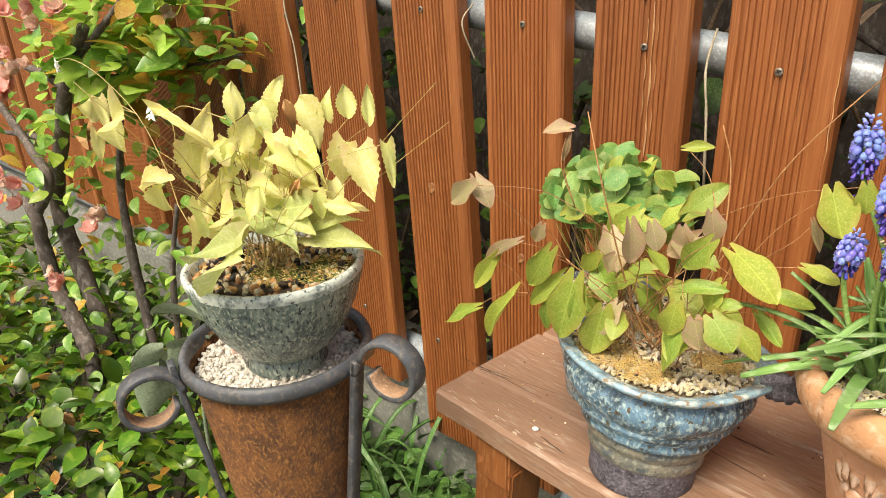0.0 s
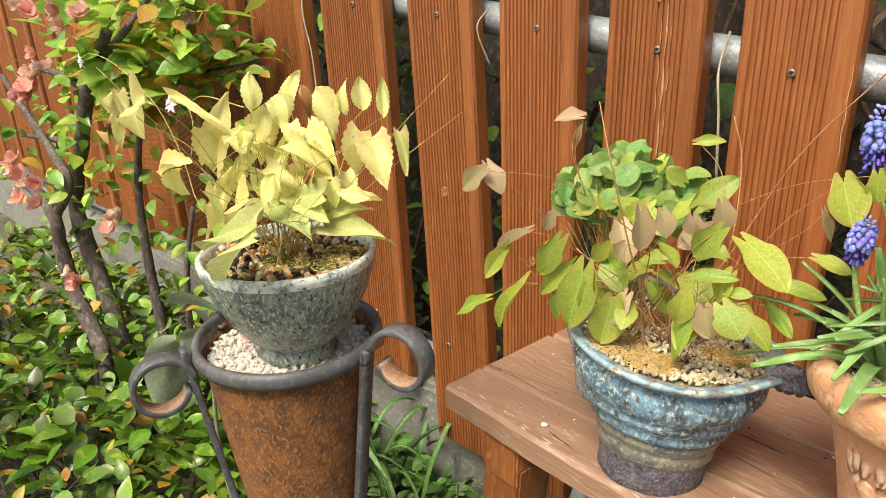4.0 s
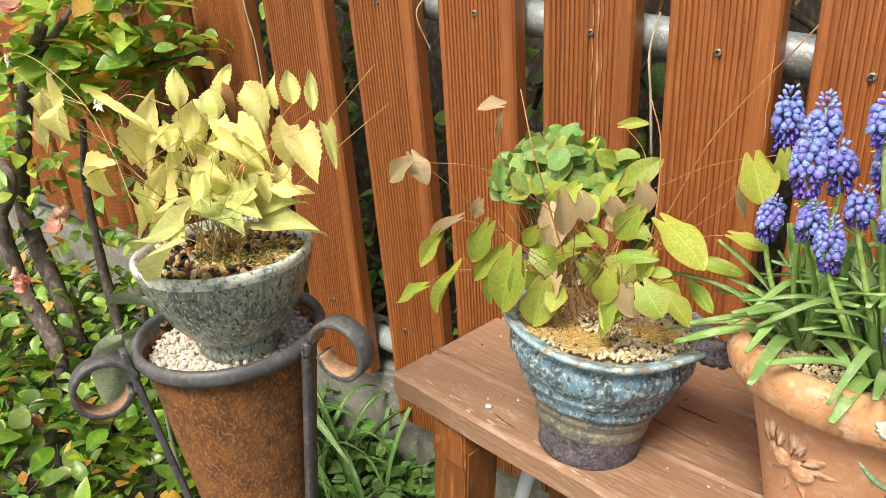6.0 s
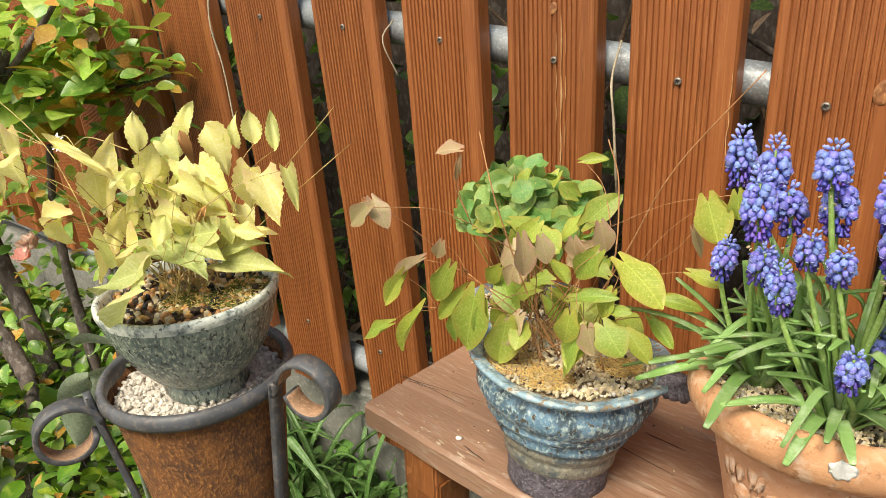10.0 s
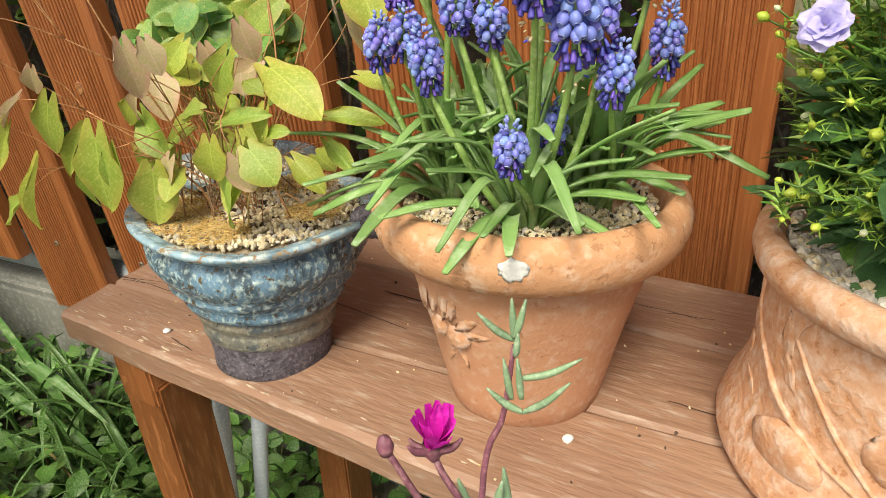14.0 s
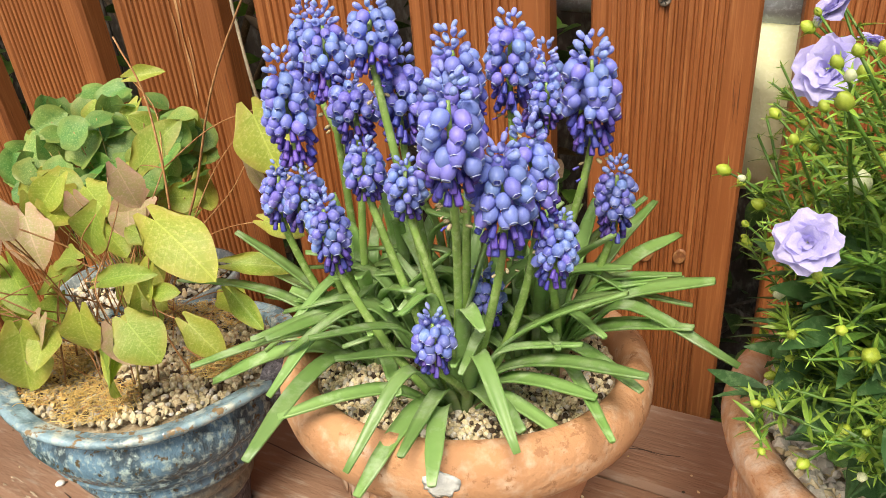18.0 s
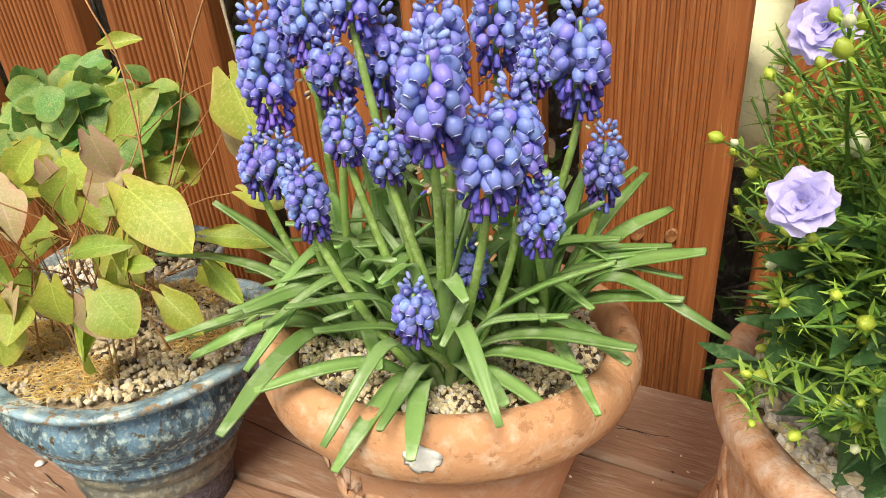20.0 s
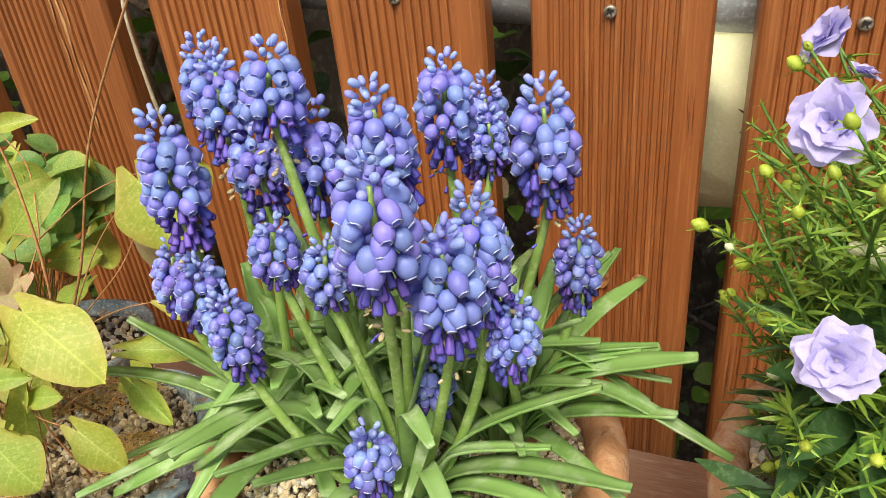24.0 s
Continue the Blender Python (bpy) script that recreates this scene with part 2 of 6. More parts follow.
M_TANSTONE = mat("tan_pebbles", (0.6, 0.34, 0.12), 0.5, dark=(0.46, 0.22, 0.07), light=(0.7, 0.48, 0.2), scale=100, spread=0.35, hue=0.012)
M_BARK = mat("grey_brown_bark", (0.13, 0.1, 0.085), 0.85, dark=(0.06, 0.045, 0.04), light=(0.24, 0.21, 0.19), scale=40, detail=130, stretch=(1, 1, 0.5), bump=0.8)
M_TWIG = mat("dry_twig", (0.3, 0.2, 0.13), 0.8, scale=60)
M_REDSTEM = mat("reddish_stem", (0.5, 0.24, 0.1), 0.6, light=(0.6, 0.36, 0.18), scale=60, spread=0.2)
M_STRAW = mat("straw_stem", (0.55, 0.42, 0.16), 0.6, scale=60, spread=0.15)
M_MGREEN = mat("muscari_leaf_green", (0.32, 0.5, 0.18), 0.34, dark=(0.2, 0.38, 0.1), light=(0.52, 0.66, 0.4), scale=25, detail=90, bump=0.08, spread=0.28, translucent=0.28)
M_MSTEM = mat("muscari_stem_green", (0.30, 0.48, 0.12), 0.4, light=(0.42, 0.54, 0.24), scale=60, bump=0.06, spread=0.12)
M_YLEAF = leafmat("yellow_epimedium_leaf", (0.88, 0.85, 0.34), (0.76, 0.54, 0.28), spread=0.11, dark=(0.78, 0.78, 0.23), light=(0.94, 0.92, 0.6), translucent=0.36, hue=0.02)
M_YGLEAF = leafmat("olive_epimedium_leaf", (0.58, 0.62, 0.24), (0.66, 0.55, 0.28), spread=0.12, dark=(0.47, 0.55, 0.17), light=(0.7, 0.71, 0.42), translucent=0.28)
M_LLEAF = leafmat("lime_heart_leaf", (0.38, 0.47, 0.08), (0.45, 0.36, 0.08), spread=0.22, dark=(0.25, 0.37, 0.05), light=(0.52, 0.57, 0.17), hue=0.02, translucent=0.3)
M_BRLEAF = leafmat("bronze_heart_leaf", (0.47, 0.33, 0.22), (0.5, 0.27, 0.2), spread=0.2, dark=(0.38, 0.36, 0.14), light=(0.58, 0.42, 0.34), hue=0.016, translucent=0.3)
M_GLEAF = leafmat("blue_green_round_leaf", (0.2, 0.37, 0.09), (0.28, 0.34, 0.09), spread=0.36, dark=(0.1, 0.25, 0.06), light=(0.36, 0.5, 0.17), vein_mix=0.12, hue=0.035, translucent=0.28)
M_GLEAF_PLAIN = mat("herb_leaf", (0.15, 0.31, 0.06), 0.5, dark=(0.07, 0.2, 0.035), light=(0.27, 0.4, 0.12), scale=20, spread=0.35, translucent=0.2)
M_QLEAF = mat("glossy_shrub_leaf", (0.2, 0.37, 0.06), 0.33, dark=(0.11, 0.25, 0.035), light=(0.38, 0.5, 0.12), scale=15, detail=90, bump=0.1, spread=0.34, translucent=0.28)
M_HLEAF = mat("hedge_leaf", (0.19, 0.37, 0.028), 0.3, dark=(0.07, 0.2, 0.013), light=(0.42, 0.54, 0.08), scale=12, detail=60, bump=0.1, spread=0.55, translucent=0.22, hue=0.02)
# Shrub leaf lightened in colour, standing in for sky light on the crown.
M_CROWN = mat("lit_shrub_leaf", (0.5, 0.66, 0.12), 0.28, dark=(0.34, 0.54, 0.07), light=(0.66, 0.74, 0.26), scale=12, detail=60, bump=0.1, spread=0.26, translucent=0.45, hue=0.012)
M_RUSTLEAF = mat("rusty_young_leaf", (0.6, 0.42, 0.07), 0.45, dark=(0.46, 0.2, 0.03), light=(0.62, 0.56, 0.12), scale=30, spread=0.22, translucent=0.3, hue=0.025)
M_DARKLEAF = mat("shaded_ivy_leaf", (0.09, 0.17, 0.04), 0.5, dark=(0.04, 0.08, 0.02), light=(0.17, 0.26, 0.07), scale=20, spread=0.35, translucent=0.15)
M_SWORD = mat("sword_leaf", (0.17, 0.32, 0.1), 0.4, dark=(0.09, 0.21, 0.05), light=(0.4, 0.52, 0.27), scale=9, detail=60, stretch=(1, 1, 1), spread=0.34, translucent=0.2)
M_GRASS = mat("grass_blade", (0.1, 0.22, 0.05), 0.42, dark=(0.05, 0.13, 0.025), light=(0.24, 0.36, 0.14), scale=12, spread=0.34, translucent=0.2)
M_SALMON = mat("salmon_petal", (0.9, 0.56, 0.48), 0.55, dark=(0.86, 0.42, 0.36), light=(0.95, 0.76, 0.68), scale=60, spread=0.12, translucent=0.4)
M_FADED = mat("faded_petal", (0.8, 0.6, 0.5), 0.7, dark=(0.66, 0.44, 0.33), light=(0.88, 0.74, 0.66), scale=60, spread=0.15, translucent=0.35)
M_FLOR = mat("muscari_violet_blue", (0.24, 0.285, 0.75), 0.42, dark=(0.15, 0.17, 0.62), light=(0.42, 0.48, 0.87), scale=120, detail=420, bump=0.05, spread=0.24, translucent=0.22, hue=0.024)
M_FLORTOP = mat("muscari_pale_tip", (0.31, 0.39, 0.8), 0.5, dark=(0.24, 0.3, 0.73), light=(0.48, 0.56, 0.87), scale=120, detail=420, bump=0.05, spread=0.16, translucent=0.2, hue=0.018)
M_FLORLOW = mat("muscari_deep_violet", (0.11, 0.08, 0.46), 0.48, dark=(0.07, 0.05, 0.36), light=(0.22, 0.2, 0.62), scale=300, detail=420, bump=0.1, spread=0.3, translucent=0.15, hue=0.02)
M_FRILL = mat("muscari_pale_frill", (0.5, 0.56, 0.9), 0.5, scale=90, bump=0.0, spread=0.1)
M_DRIED = mat("withered_floret", (0.5, 0.42, 0.26), 0.8, dark=(0.34, 0.26, 0.14), light=(0.62, 0.58, 0.4), scale=400, detail=700, bump=0.4, spread=0.35)
M_BULB = mat("bulb_skin", (0.45, 0.25, 0.13), 0.6, light=(0.6, 0.42, 0.28), scale=30, detail=90, stretch=(1, 1, 0.3), bump=0.3)
M_BELL = mat("lavender_petal", (0.6, 0.57, 0.9), 0.5, dark=(0.48, 0.43, 0.84), light=(0.74, 0.71, 0.94), scale=60, bump=0.08, spread=0.1, translucent=0.3)
M_CGREEN = mat("campanula_green", (0.15, 0.3, 0.05), 0.42, dark=(0.07, 0.18, 0.03), light=(0.27, 0.42, 0.1), scale=30, spread=0.36, bump=0.1, translucent=0.2)
M_CDARK = mat("campanula_dark_leaf", (0.075, 0.18, 0.055), 0.45, dark=(0.04, 0.11, 0.035), light=(0.16, 0.27, 0.12), scale=40, spread=0.25, bump=0.15, translucent=0.12)
M_CLIME = mat("young_campanula_green", (0.3, 0.46, 0.07), 0.42, dark=(0.19, 0.36, 0.04), light=(0.44, 0.56, 0.14), scale=30, spread=0.3, bump=0.1, translucent=0.25)
M_BUD = mat("lime_bud", (0.37, 0.47, 0.05), 0.45, light=(0.52, 0.59, 0.12), scale=60, spread=0.28)
M_BUDW = mat("cream_bud", (0.66, 0.7, 0.45), 0.45, scale=60, spread=0.1)
M_PINK = mat("magenta_petal", (0.75, 0.015, 0.5), 0.5, dark=(0.6, 0.01, 0.42), light=(0.85, 0.08, 0.62), scale=60, spread=0.06, translucent=0.2)
M_SUCC = mat("succulent_grey_green", (0.25, 0.38, 0.22), 0.5, light=(0.38, 0.48, 0.34), scale=60, spread=0.15, bump=0.1)
M_PURP = mat("purple_stem", (0.25, 0.09, 0.13), 0.5, light=(0.4, 0.2, 0.22), scale=60, spread=0.1)
M_CUSH = mat("pale_yellow_cloth", (0.8, 0.82, 0.55), 0.85, dark=(0.74, 0.75, 0.48), light=(0.86, 0.87, 0.64), scale=8, detail=500, bump=0.3, spread=0.0)
M_WHITE = mat("white_paint", (0.82, 0.82, 0.79), 0.7, dark=(0.7, 0.7, 0.68), light=(0.88, 0.88, 0.86), scale=60, bump=0.3)
M_POTBACK = mat("pale_blue_glaze", (0.4, 0.5, 0.55), 0.25, dark=(0.14, 0.18, 0.2), light=(0.62, 0.7, 0.72), scale=40, bump=0.2, spread=0.0)
M_STRAP = mat("old_string", (0.45, 0.38, 0.27), 0.8, scale=60)
M_BARE = mat("bare_pale_wood", (0.5, 0.27, 0.12), 0.7, dark=(0.36, 0.16, 0.06), light=(0.62, 0.42, 0.24), scale=30, detail=200, stretch=(4, 4, 0.5), bump=0.3)
M_CRACK = mat("dark_split", (0.05, 0.03, 0.02), 0.9, scale=200)
M_SAGE = mat("grey_green_leaf", (0.3, 0.38, 0.25), 0.6, light=(0.48, 0.54, 0.42), scale=30, spread=0.15, translucent=0.2)
M_BLACK = mat("flat_black", (0.02, 0.02, 0.02), 0.5, scale=60)


# ---- mesh helpers ----
def part(name, bm, material, parent=None, label="", smooth=True):
    me = bpy.data.meshes.new(name)
    bm.to_mesh(me)
    bm.free()
    for mm in (material if isinstance(material, (list, tuple)) else [material]):
        me.materials.append(mm)
    if smooth:
        me.polygons.foreach_set("use_smooth", [True] * len(me.polygons))
    ob = new(name, me)
    ob.parent = parent
    if label:
        ob["label"] = label
    return ob


def shared(name, me, m, parent, label=""):
    ob = new(name, me)
    ob.parent, ob.matrix_basis = parent, m
    if label:
        ob["label"] = label
    return ob


def thing(name, label, category, group="", kind="", m=None):
    ob = new(name)
    ob.empty_display_size = 0.02
    if m is not None:
        ob.matrix_basis = m
    return tagged(ob, label, category, group, kind)


def to_mesh(name, bm, materials):
    me = bpy.data.meshes.new(name)
    bm.to_mesh(me)
    bm.free()
    for mm in materials:
        me.materials.append(mm)
    me.polygons.foreach_set("use_smooth", [True] * len(me.polygons))
    return me


def lathe(profile, seg=64, bend=None, bm=None, mi=0):
    """A turned body from rows (radius, height); bend(r, a, z) may return a changed (r, z)."""
    bm = bm or bmesh.new()
    rings = []
    for r, z in profile:
        ring = []
        for i in range(seg):
            a = math.tau * i / seg
            rr, zz = bend(r, a, z) if bend else (r, z)
            ring.append(bm.verts.new((rr * math.cos(a), rr * math.sin(a), zz)))
        rings.append(ring)
    for p, q in zip(rings, rings[1:]):
        for i in range(seg):
            j = (i + 1) % seg
            f = bm.faces.new((p[i], p[j], q[j], q[i]))
            f.material_index = mi
    return bm


def curve_points(pts, n):
    """n + 1 points of a smooth line through the given ones."""
    pts = [Vector(p) for p in pts]
    ext = [2 * pts[0] - pts[1], *pts, 2 * pts[-1] - pts[-2]]
    out = []
    for k in range(n + 1):
        s = k / n * (len(pts) - 1)
        i = min(int(s), len(pts) - 2)
        f = s - i
        a, b, c, d = ext[i:i + 4]
        out.append(0.5 * ((2 * b) + (c - a) * f + (2 * a - 5 * b + 4 * c - d) * f * f + (3 * b - a - 3 * c + d) * f ** 3))
    return out


def tube(pts, radii, seg=8, bm=None, mi=0, n=None, cap=True, knobs=0.0, rng=random):
    bm = bm or bmesh.new()
    line = curve_points(pts, n or max(2, 4 * (len(pts) - 1)))
    rings, side = [], None
    for i, p in enumerate(line):
        t = (line[min(i + 1, len(line) - 1)] - line[max(i - 1, 0)]).normalized()
        side = (t.orthogonal() if side is None else side - t * side.dot(t)).normalized()
        up = t.cross(side)
        s = i / (len(line) - 1)
        if isinstance(radii, (int, float)):
            r = radii
        else:
            k = min(int(s * (len(radii) - 1)), len(radii) - 2)
            f = s * (len(radii) - 1) - k
            r = radii[k] * (1 - f) + radii[k + 1] * f
        r *= 1 + knobs * rng.uniform(-1, 1)
        rings.append([bm.verts.new(p + (side * math.cos(math.tau * j / seg) + up * math.sin(math.tau * j / seg)) * r) for j in range(seg)])
    for p, q in zip(rings, rings[1:]):
        for j in range(seg):
            k = (j + 1) % seg
            bm.faces.new((p[j], p[k], q[k], q[j])).material_index = mi
    if cap:
        bm.faces.new(rings[0][::-1]).material_index = mi
        bm.faces.new(rings[-1]).material_index = mi
    return bm


def strap(pts, widths, thick=0.0012, up=(0, 0, 1), fold=0.15, bm=None, mi=0, n=14, twist=0.0):
    """A long narrow leaf of some thickness along a line; its upper side faces up, and it is folded along the middle."""
    bm = bm or bmesh.new()
    line = curve_points(pts, n)
    rows = []
    for i, p in enumerate(line):
        t = (line[min(i + 1, n)] - line[max(i - 1, 0)]).normalized()
        s = i / n
        side = t.cross(Vector(up))
        side = (side if side.length > 1e-4 else t.orthogonal()).normalized()
        side = Matrix.Rotation(twist * s, 3, t) @ side
        nor = side.cross(t).normalized()
        k = min(int(s * (len(widths) - 1)), len(widths) - 2)
        f = s * (len(widths) - 1) - k
        w = (widths[k] * (1 - f) + widths[k + 1] * f) / 2
        row = [(p + side * w * u + nor * (fold * w * 2 * u * u)) for u in (-1, -0.5, 0, 0.5, 1)]
        low = [(p + side * w * u * 0.9 + nor * (fold * w * 2 * u * u - thick)) for u in (1, 0, -1)]
        rows.append([bm.verts.new(v) for v in row + low])
    for p, q in zip(rows, rows[1:]):
        for j in range(8):
            k = (j + 1) % 8
            bm.faces.new((p[j], p[k], q[k], q[j])).material_index = mi
    bm.faces.new(rows[0][::-1]).material_index = mi
    bm.faces.new(rows[-1]).material_index = mi
    return bm


def leaf(length, width, kind="oval", droop=0.25, fold=0.2, wave=0.0, seg=8, teeth=0.0, rng=random, bm=None, m=None, mi=0, thick=0.0):
    """A leaf in the x-y plane, stalk at the origin, tip along +y; heart leaves have two lobes behind the stalk."""
    bm = bm or bmesh.new()
    m = m or Matrix.Identity(4)
    cols = 4
    rows = []
    ph = rng.uniform(0, 6)
    for i in range(seg + 1):
        s = i / seg
        if kind == "heart":
            w = math.sin(math.pi * min(1, s * 0.88 + 0.12) ** 0.8) ** 0.6 if s < 1 else 0.0
            back = 0.0
        elif kind == "round":
            w = math.sqrt(max(0, 1 - (2 * (s * 0.93 + 0.07) - 1) ** 2))
            back = -0.08
        elif kind == "arrow":
            w = math.sin(math.pi * min(1, s * 0.88 + 0.12) ** 0.6) ** 0.95 if s < 1 else 0.0
            back = -0.16
        elif kind == "petal":
            w = math.sin(math.pi * (s * 0.95) ** 0.6) ** 0.6 if s < 1 else 0.35
            w = w if s < 0.8 else max(w, 0.3) * (1 - 0.3 * (s - 0.8) / 0.2)
            back = 0.0
        elif kind == "lance":
            w = math.sin(math.pi * s ** 0.8) ** 1.1
            back = 0
        else:
            w = math.sin(math.pi * s ** 0.85) ** 0.8
            back = 0
        w = max(w, 0.015)
        row = []
        for c in range(-cols, cols + 1):
            u = c / cols
            tooth = 1 + (teeth * (1 if i % 2 else -1) + 0.6 * teeth * rng.uniform(-1, 1)) * abs(u) ** 3
            x = u * w * width / 2 * tooth
            y = s * length + (back * length * abs(u) ** 1.3 * (1 - s) ** 3 if back else 0)
            if kind == "heart":
                y += length * (1 - s) ** 2.6 * (0.16 * abs(u) ** 3 - 0.27 * math.sin(math.pi * abs(u) ** 0.75))
            z = fold * abs(x) - droop * length * s * s + wave * length * math.sin(ph + 5 * s + 2 * u) * abs(u)
            row.append(bm.verts.new(m @ Vector((x, y, z))))
        rows.append(row)
    for p, q in zip(rows, rows[1:]):
        for j in range(2 * cols):
            bm.faces.new((p[j], p[j + 1], q[j + 1], q[j])).material_index = mi
    return bm


def box(bm, x0, x1, y0, y1, z0, z1, mi=0):
    v = [bm.verts.new(p) for p in ((x0, y0, z0), (x1, y0, z0), (x1, y1, z0), (x0, y1, z0), (x0, y0, z1), (x1, y0, z1), (x1, y1, z1), (x0, y1, z1))]
    for q in ((0, 3, 2, 1), (4, 5, 6, 7), (0, 1, 5, 4), (1, 2, 6, 5), (2, 3, 7, 6), (3, 0, 4, 7)):
        bm.faces.new([v[i] for i in q]).material_index = mi
    return v


def pebble(bm, p, r, rng, mi=0, flat=0.75):
    """A rough little stone, as a part of a larger mesh."""
    res = bmesh.ops.create_icosphere(bm, subdivisions=1, radius=r, matrix=Matrix.Translation(p) @ Euler([rng.uniform(0, 6) for _ in range(3)]).to_matrix().to_4x4() @ Matrix.Diagonal((1, rng.uniform(0.65, 1), rng.uniform(flat - 0.15, flat + 0.15), 1)))
    for v in res["verts"]:
        v.co += Vector([rng.uniform(-1, 1) for _ in range(3)]) * r * 0.16
        for f in v.link_faces:
            f.material_index = mi


def stones(name, mats, parent, spots, rng, label=""):
    """Loose grains, built from one list of vertices and faces."""
    tpl = bmesh.new()
    bmesh.ops.create_icosphere(tpl, subdivisions=1, radius=1)
    tv = np.array([v.co[:] for v in tpl.verts])
    tf = np.array([[v.index for v in f.verts] for f in tpl.faces])
    tpl.free()
    g = np.random.RandomState(rng.randint(0, 9999))
    vs, fs, ms = [], [], []
    for k, (p, r, mi) in enumerate(spots):
        q = tv * (1 + g.uniform(-0.22, 0.22, (len(tv), 1))) * r * np.array([1, g.uniform(0.65, 1), g.uniform(0.55, 0.9)])
        e = np.array(Euler(g.uniform(0, 6.28, 3)).to_matrix())
        vs.append(q @ e.T + np.array(p))
        fs.append(tf + k * len(tv))
        ms += [mi] * len(tf)
    me = bpy.data.meshes.new(name)
    me.from_pydata(np.concatenate(vs).tolist(), [], np.concatenate(fs).tolist())
    for mm in mats:
        me.materials.append(mm)
    me.polygons.foreach_set("material_index", ms)
    ob = new(name, me)
    ob.parent = parent
    return tagged(ob, label, kind="stuff")


def aim(p, way, roll=0.0, s=1.0):
    """A pose at p whose +y points along way and whose +z is as near to up as can be."""
    y = Vector(way).normalized()
    x = y.cross(Vector((0, 0, 1)))
    x = (x if x.length > 1e-3 else Vector((1, 0, 0))).normalized()
    z = x.cross(y)
    r = Matrix((x, y, z)).transposed().to_4x4()
    return Matrix.Translation(p) @ r @ Matrix.Rotation(roll, 4, "Y") @ Matrix.Diagonal((s, s, s, 1))


# ---- setting ----
bm = bmesh.new()
N = 40
grid = [[None] * (N + 1) for _ in range(N + 1)]
for i in range(N + 1):
    for j in range(N + 1):
        sx, sy = (2 * i / N - 1), (2 * j / N - 1)
        x, y = 60 * sx ** 5 + 2.2 * sx, 60 * sy ** 5 + 2.2 * sy
        grid[i][j] = bm.verts.new((x, y, 0.012 * noise.noise(Vector((x * 6, y * 6, 0)))))
for i in range(N):
    for j in range(N):
        bm.faces.new((grid[i][j], grid[i + 1][j], grid[i + 1][j + 1], grid[i][j + 1]))
tagged(part("ground", bm, M_GROUND), "dark crumbly garden soil under the plants", "ground", kind="structure")

# a low concrete footing behind the fence
bm = bmesh.new()
v = box(bm, -3.2, 1.6, 0.03, 0.16, -0.05, 0.19)
bmesh.ops.subdivide_edges(bm, edges=bm.edges, cuts=5)
bmesh.ops.bevel(bm, geom=[e for e in bm.edges if e.calc_face_angle(0) > 1], offset=0.008, segments=2, affect="EDGES")
for w in bm.verts:
    w.co += Vector((0, 1, 1)) * 0.004 * noise.noise(w.co * 9)
tagged(part("wall_footing", bm, M_CONC, smooth=False), "weathered grey concrete footing below the fence", "wall", kind="structure")

# ---- fence ----
RAIL_Z = lambda x: 0.717 - 0.105 * x
fence = thing("fence", "reddish brown stained fence of ribbed boards screwed to a pipe", "fence", kind="structure")


def board(x0, x1, z0, z1, lean=0.0, thick=0.022):
    """One upright decking board with a ribbed face, plain edges and rounded corners."""
    w, ribs = x1 - x0, max(10, int((x1 - x0 - 0.026) / 0.0049))
    out = [(0.0, thick), (0.0, 0.004), (0.0015, 0.0012), (0.004, 0.0), (0.009, 0.0)]
    a, b = 0.010, w - 0.014
    for k in range(ribs):
        p, q = a + (b - a) * k / ribs, a + (b - a) * (k + 1) / ribs
        d = q - p
        out += [(p + 0.08 * d, 0.0021), (p + 0.36 * d, 0.0022), (p + 0.46 * d, 0.0003), (p + 0.7 * d, 0.0), (p + 0.96 * d, 0.0003)]
    out += [(w - 0.006, 0.0), (w - 0.002, 0.0015), (w, 0.005), (w, thick)]
    bm = bmesh.new()
    zs = [z0 + (z1 - z0) * k / 6 for k in range(7)]
    seed = random.uniform(0, 99)
    rows = [[bm.verts.new((x0 + x + lean * (z - 0.7) + 0.0012 * noise.noise(Vector((z * 3, seed, 0))), y + 0.001 * noise.noise(Vector((z * 2, 5, seed))), z)) for x, y in out] for z in zs]
    for p, q in zip(rows, rows[1:]):
        for j in range(len(out) - 1):
            bm.faces.new((p[j], p[j + 1], q[j + 1], q[j]))
        bm.faces.new((p[-1], p[0], q[0], q[-1]))
    bm.faces.new(rows[0])
    bm.faces.new(rows[-1][::-1])
    return part("board", bm, M_FENCE, fence, smooth=False)


BOARDS = [(-0.553, -0.412, 0.26, -0.04), (-0.368, -0.243, 0.195, -0.035), (-0.193, -0.090, 0.142, -0.045), (-0.051, 0.049, 0.14, -0.015), (0.083, 0.178, 0.14, 0.0), (0.210, 0.3015, 0.14, 0.0),
          (0.328, 0.4185, 0.14, 0.0), (0.443, 0.534, 0.14, 0.0), (0.5535, 0.650, 0.14, 0.0), (0.672, 0.768, 0.14, 0.0), (0.79, 0.89, 0.14, 0.0), (0.91, 1.01, 0.14, 0.0)]
for k in range(14):
    BOARDS.insert(0, (-0.553 - 0.175 * (k + 1), -0.418 - 0.175 * (k + 1), 0.25 + 0.01 * (k % 3), -0.04))
for x0, x1, z0, lean in BOARDS:
    board(x0, x1, z0, 1.25, lean)


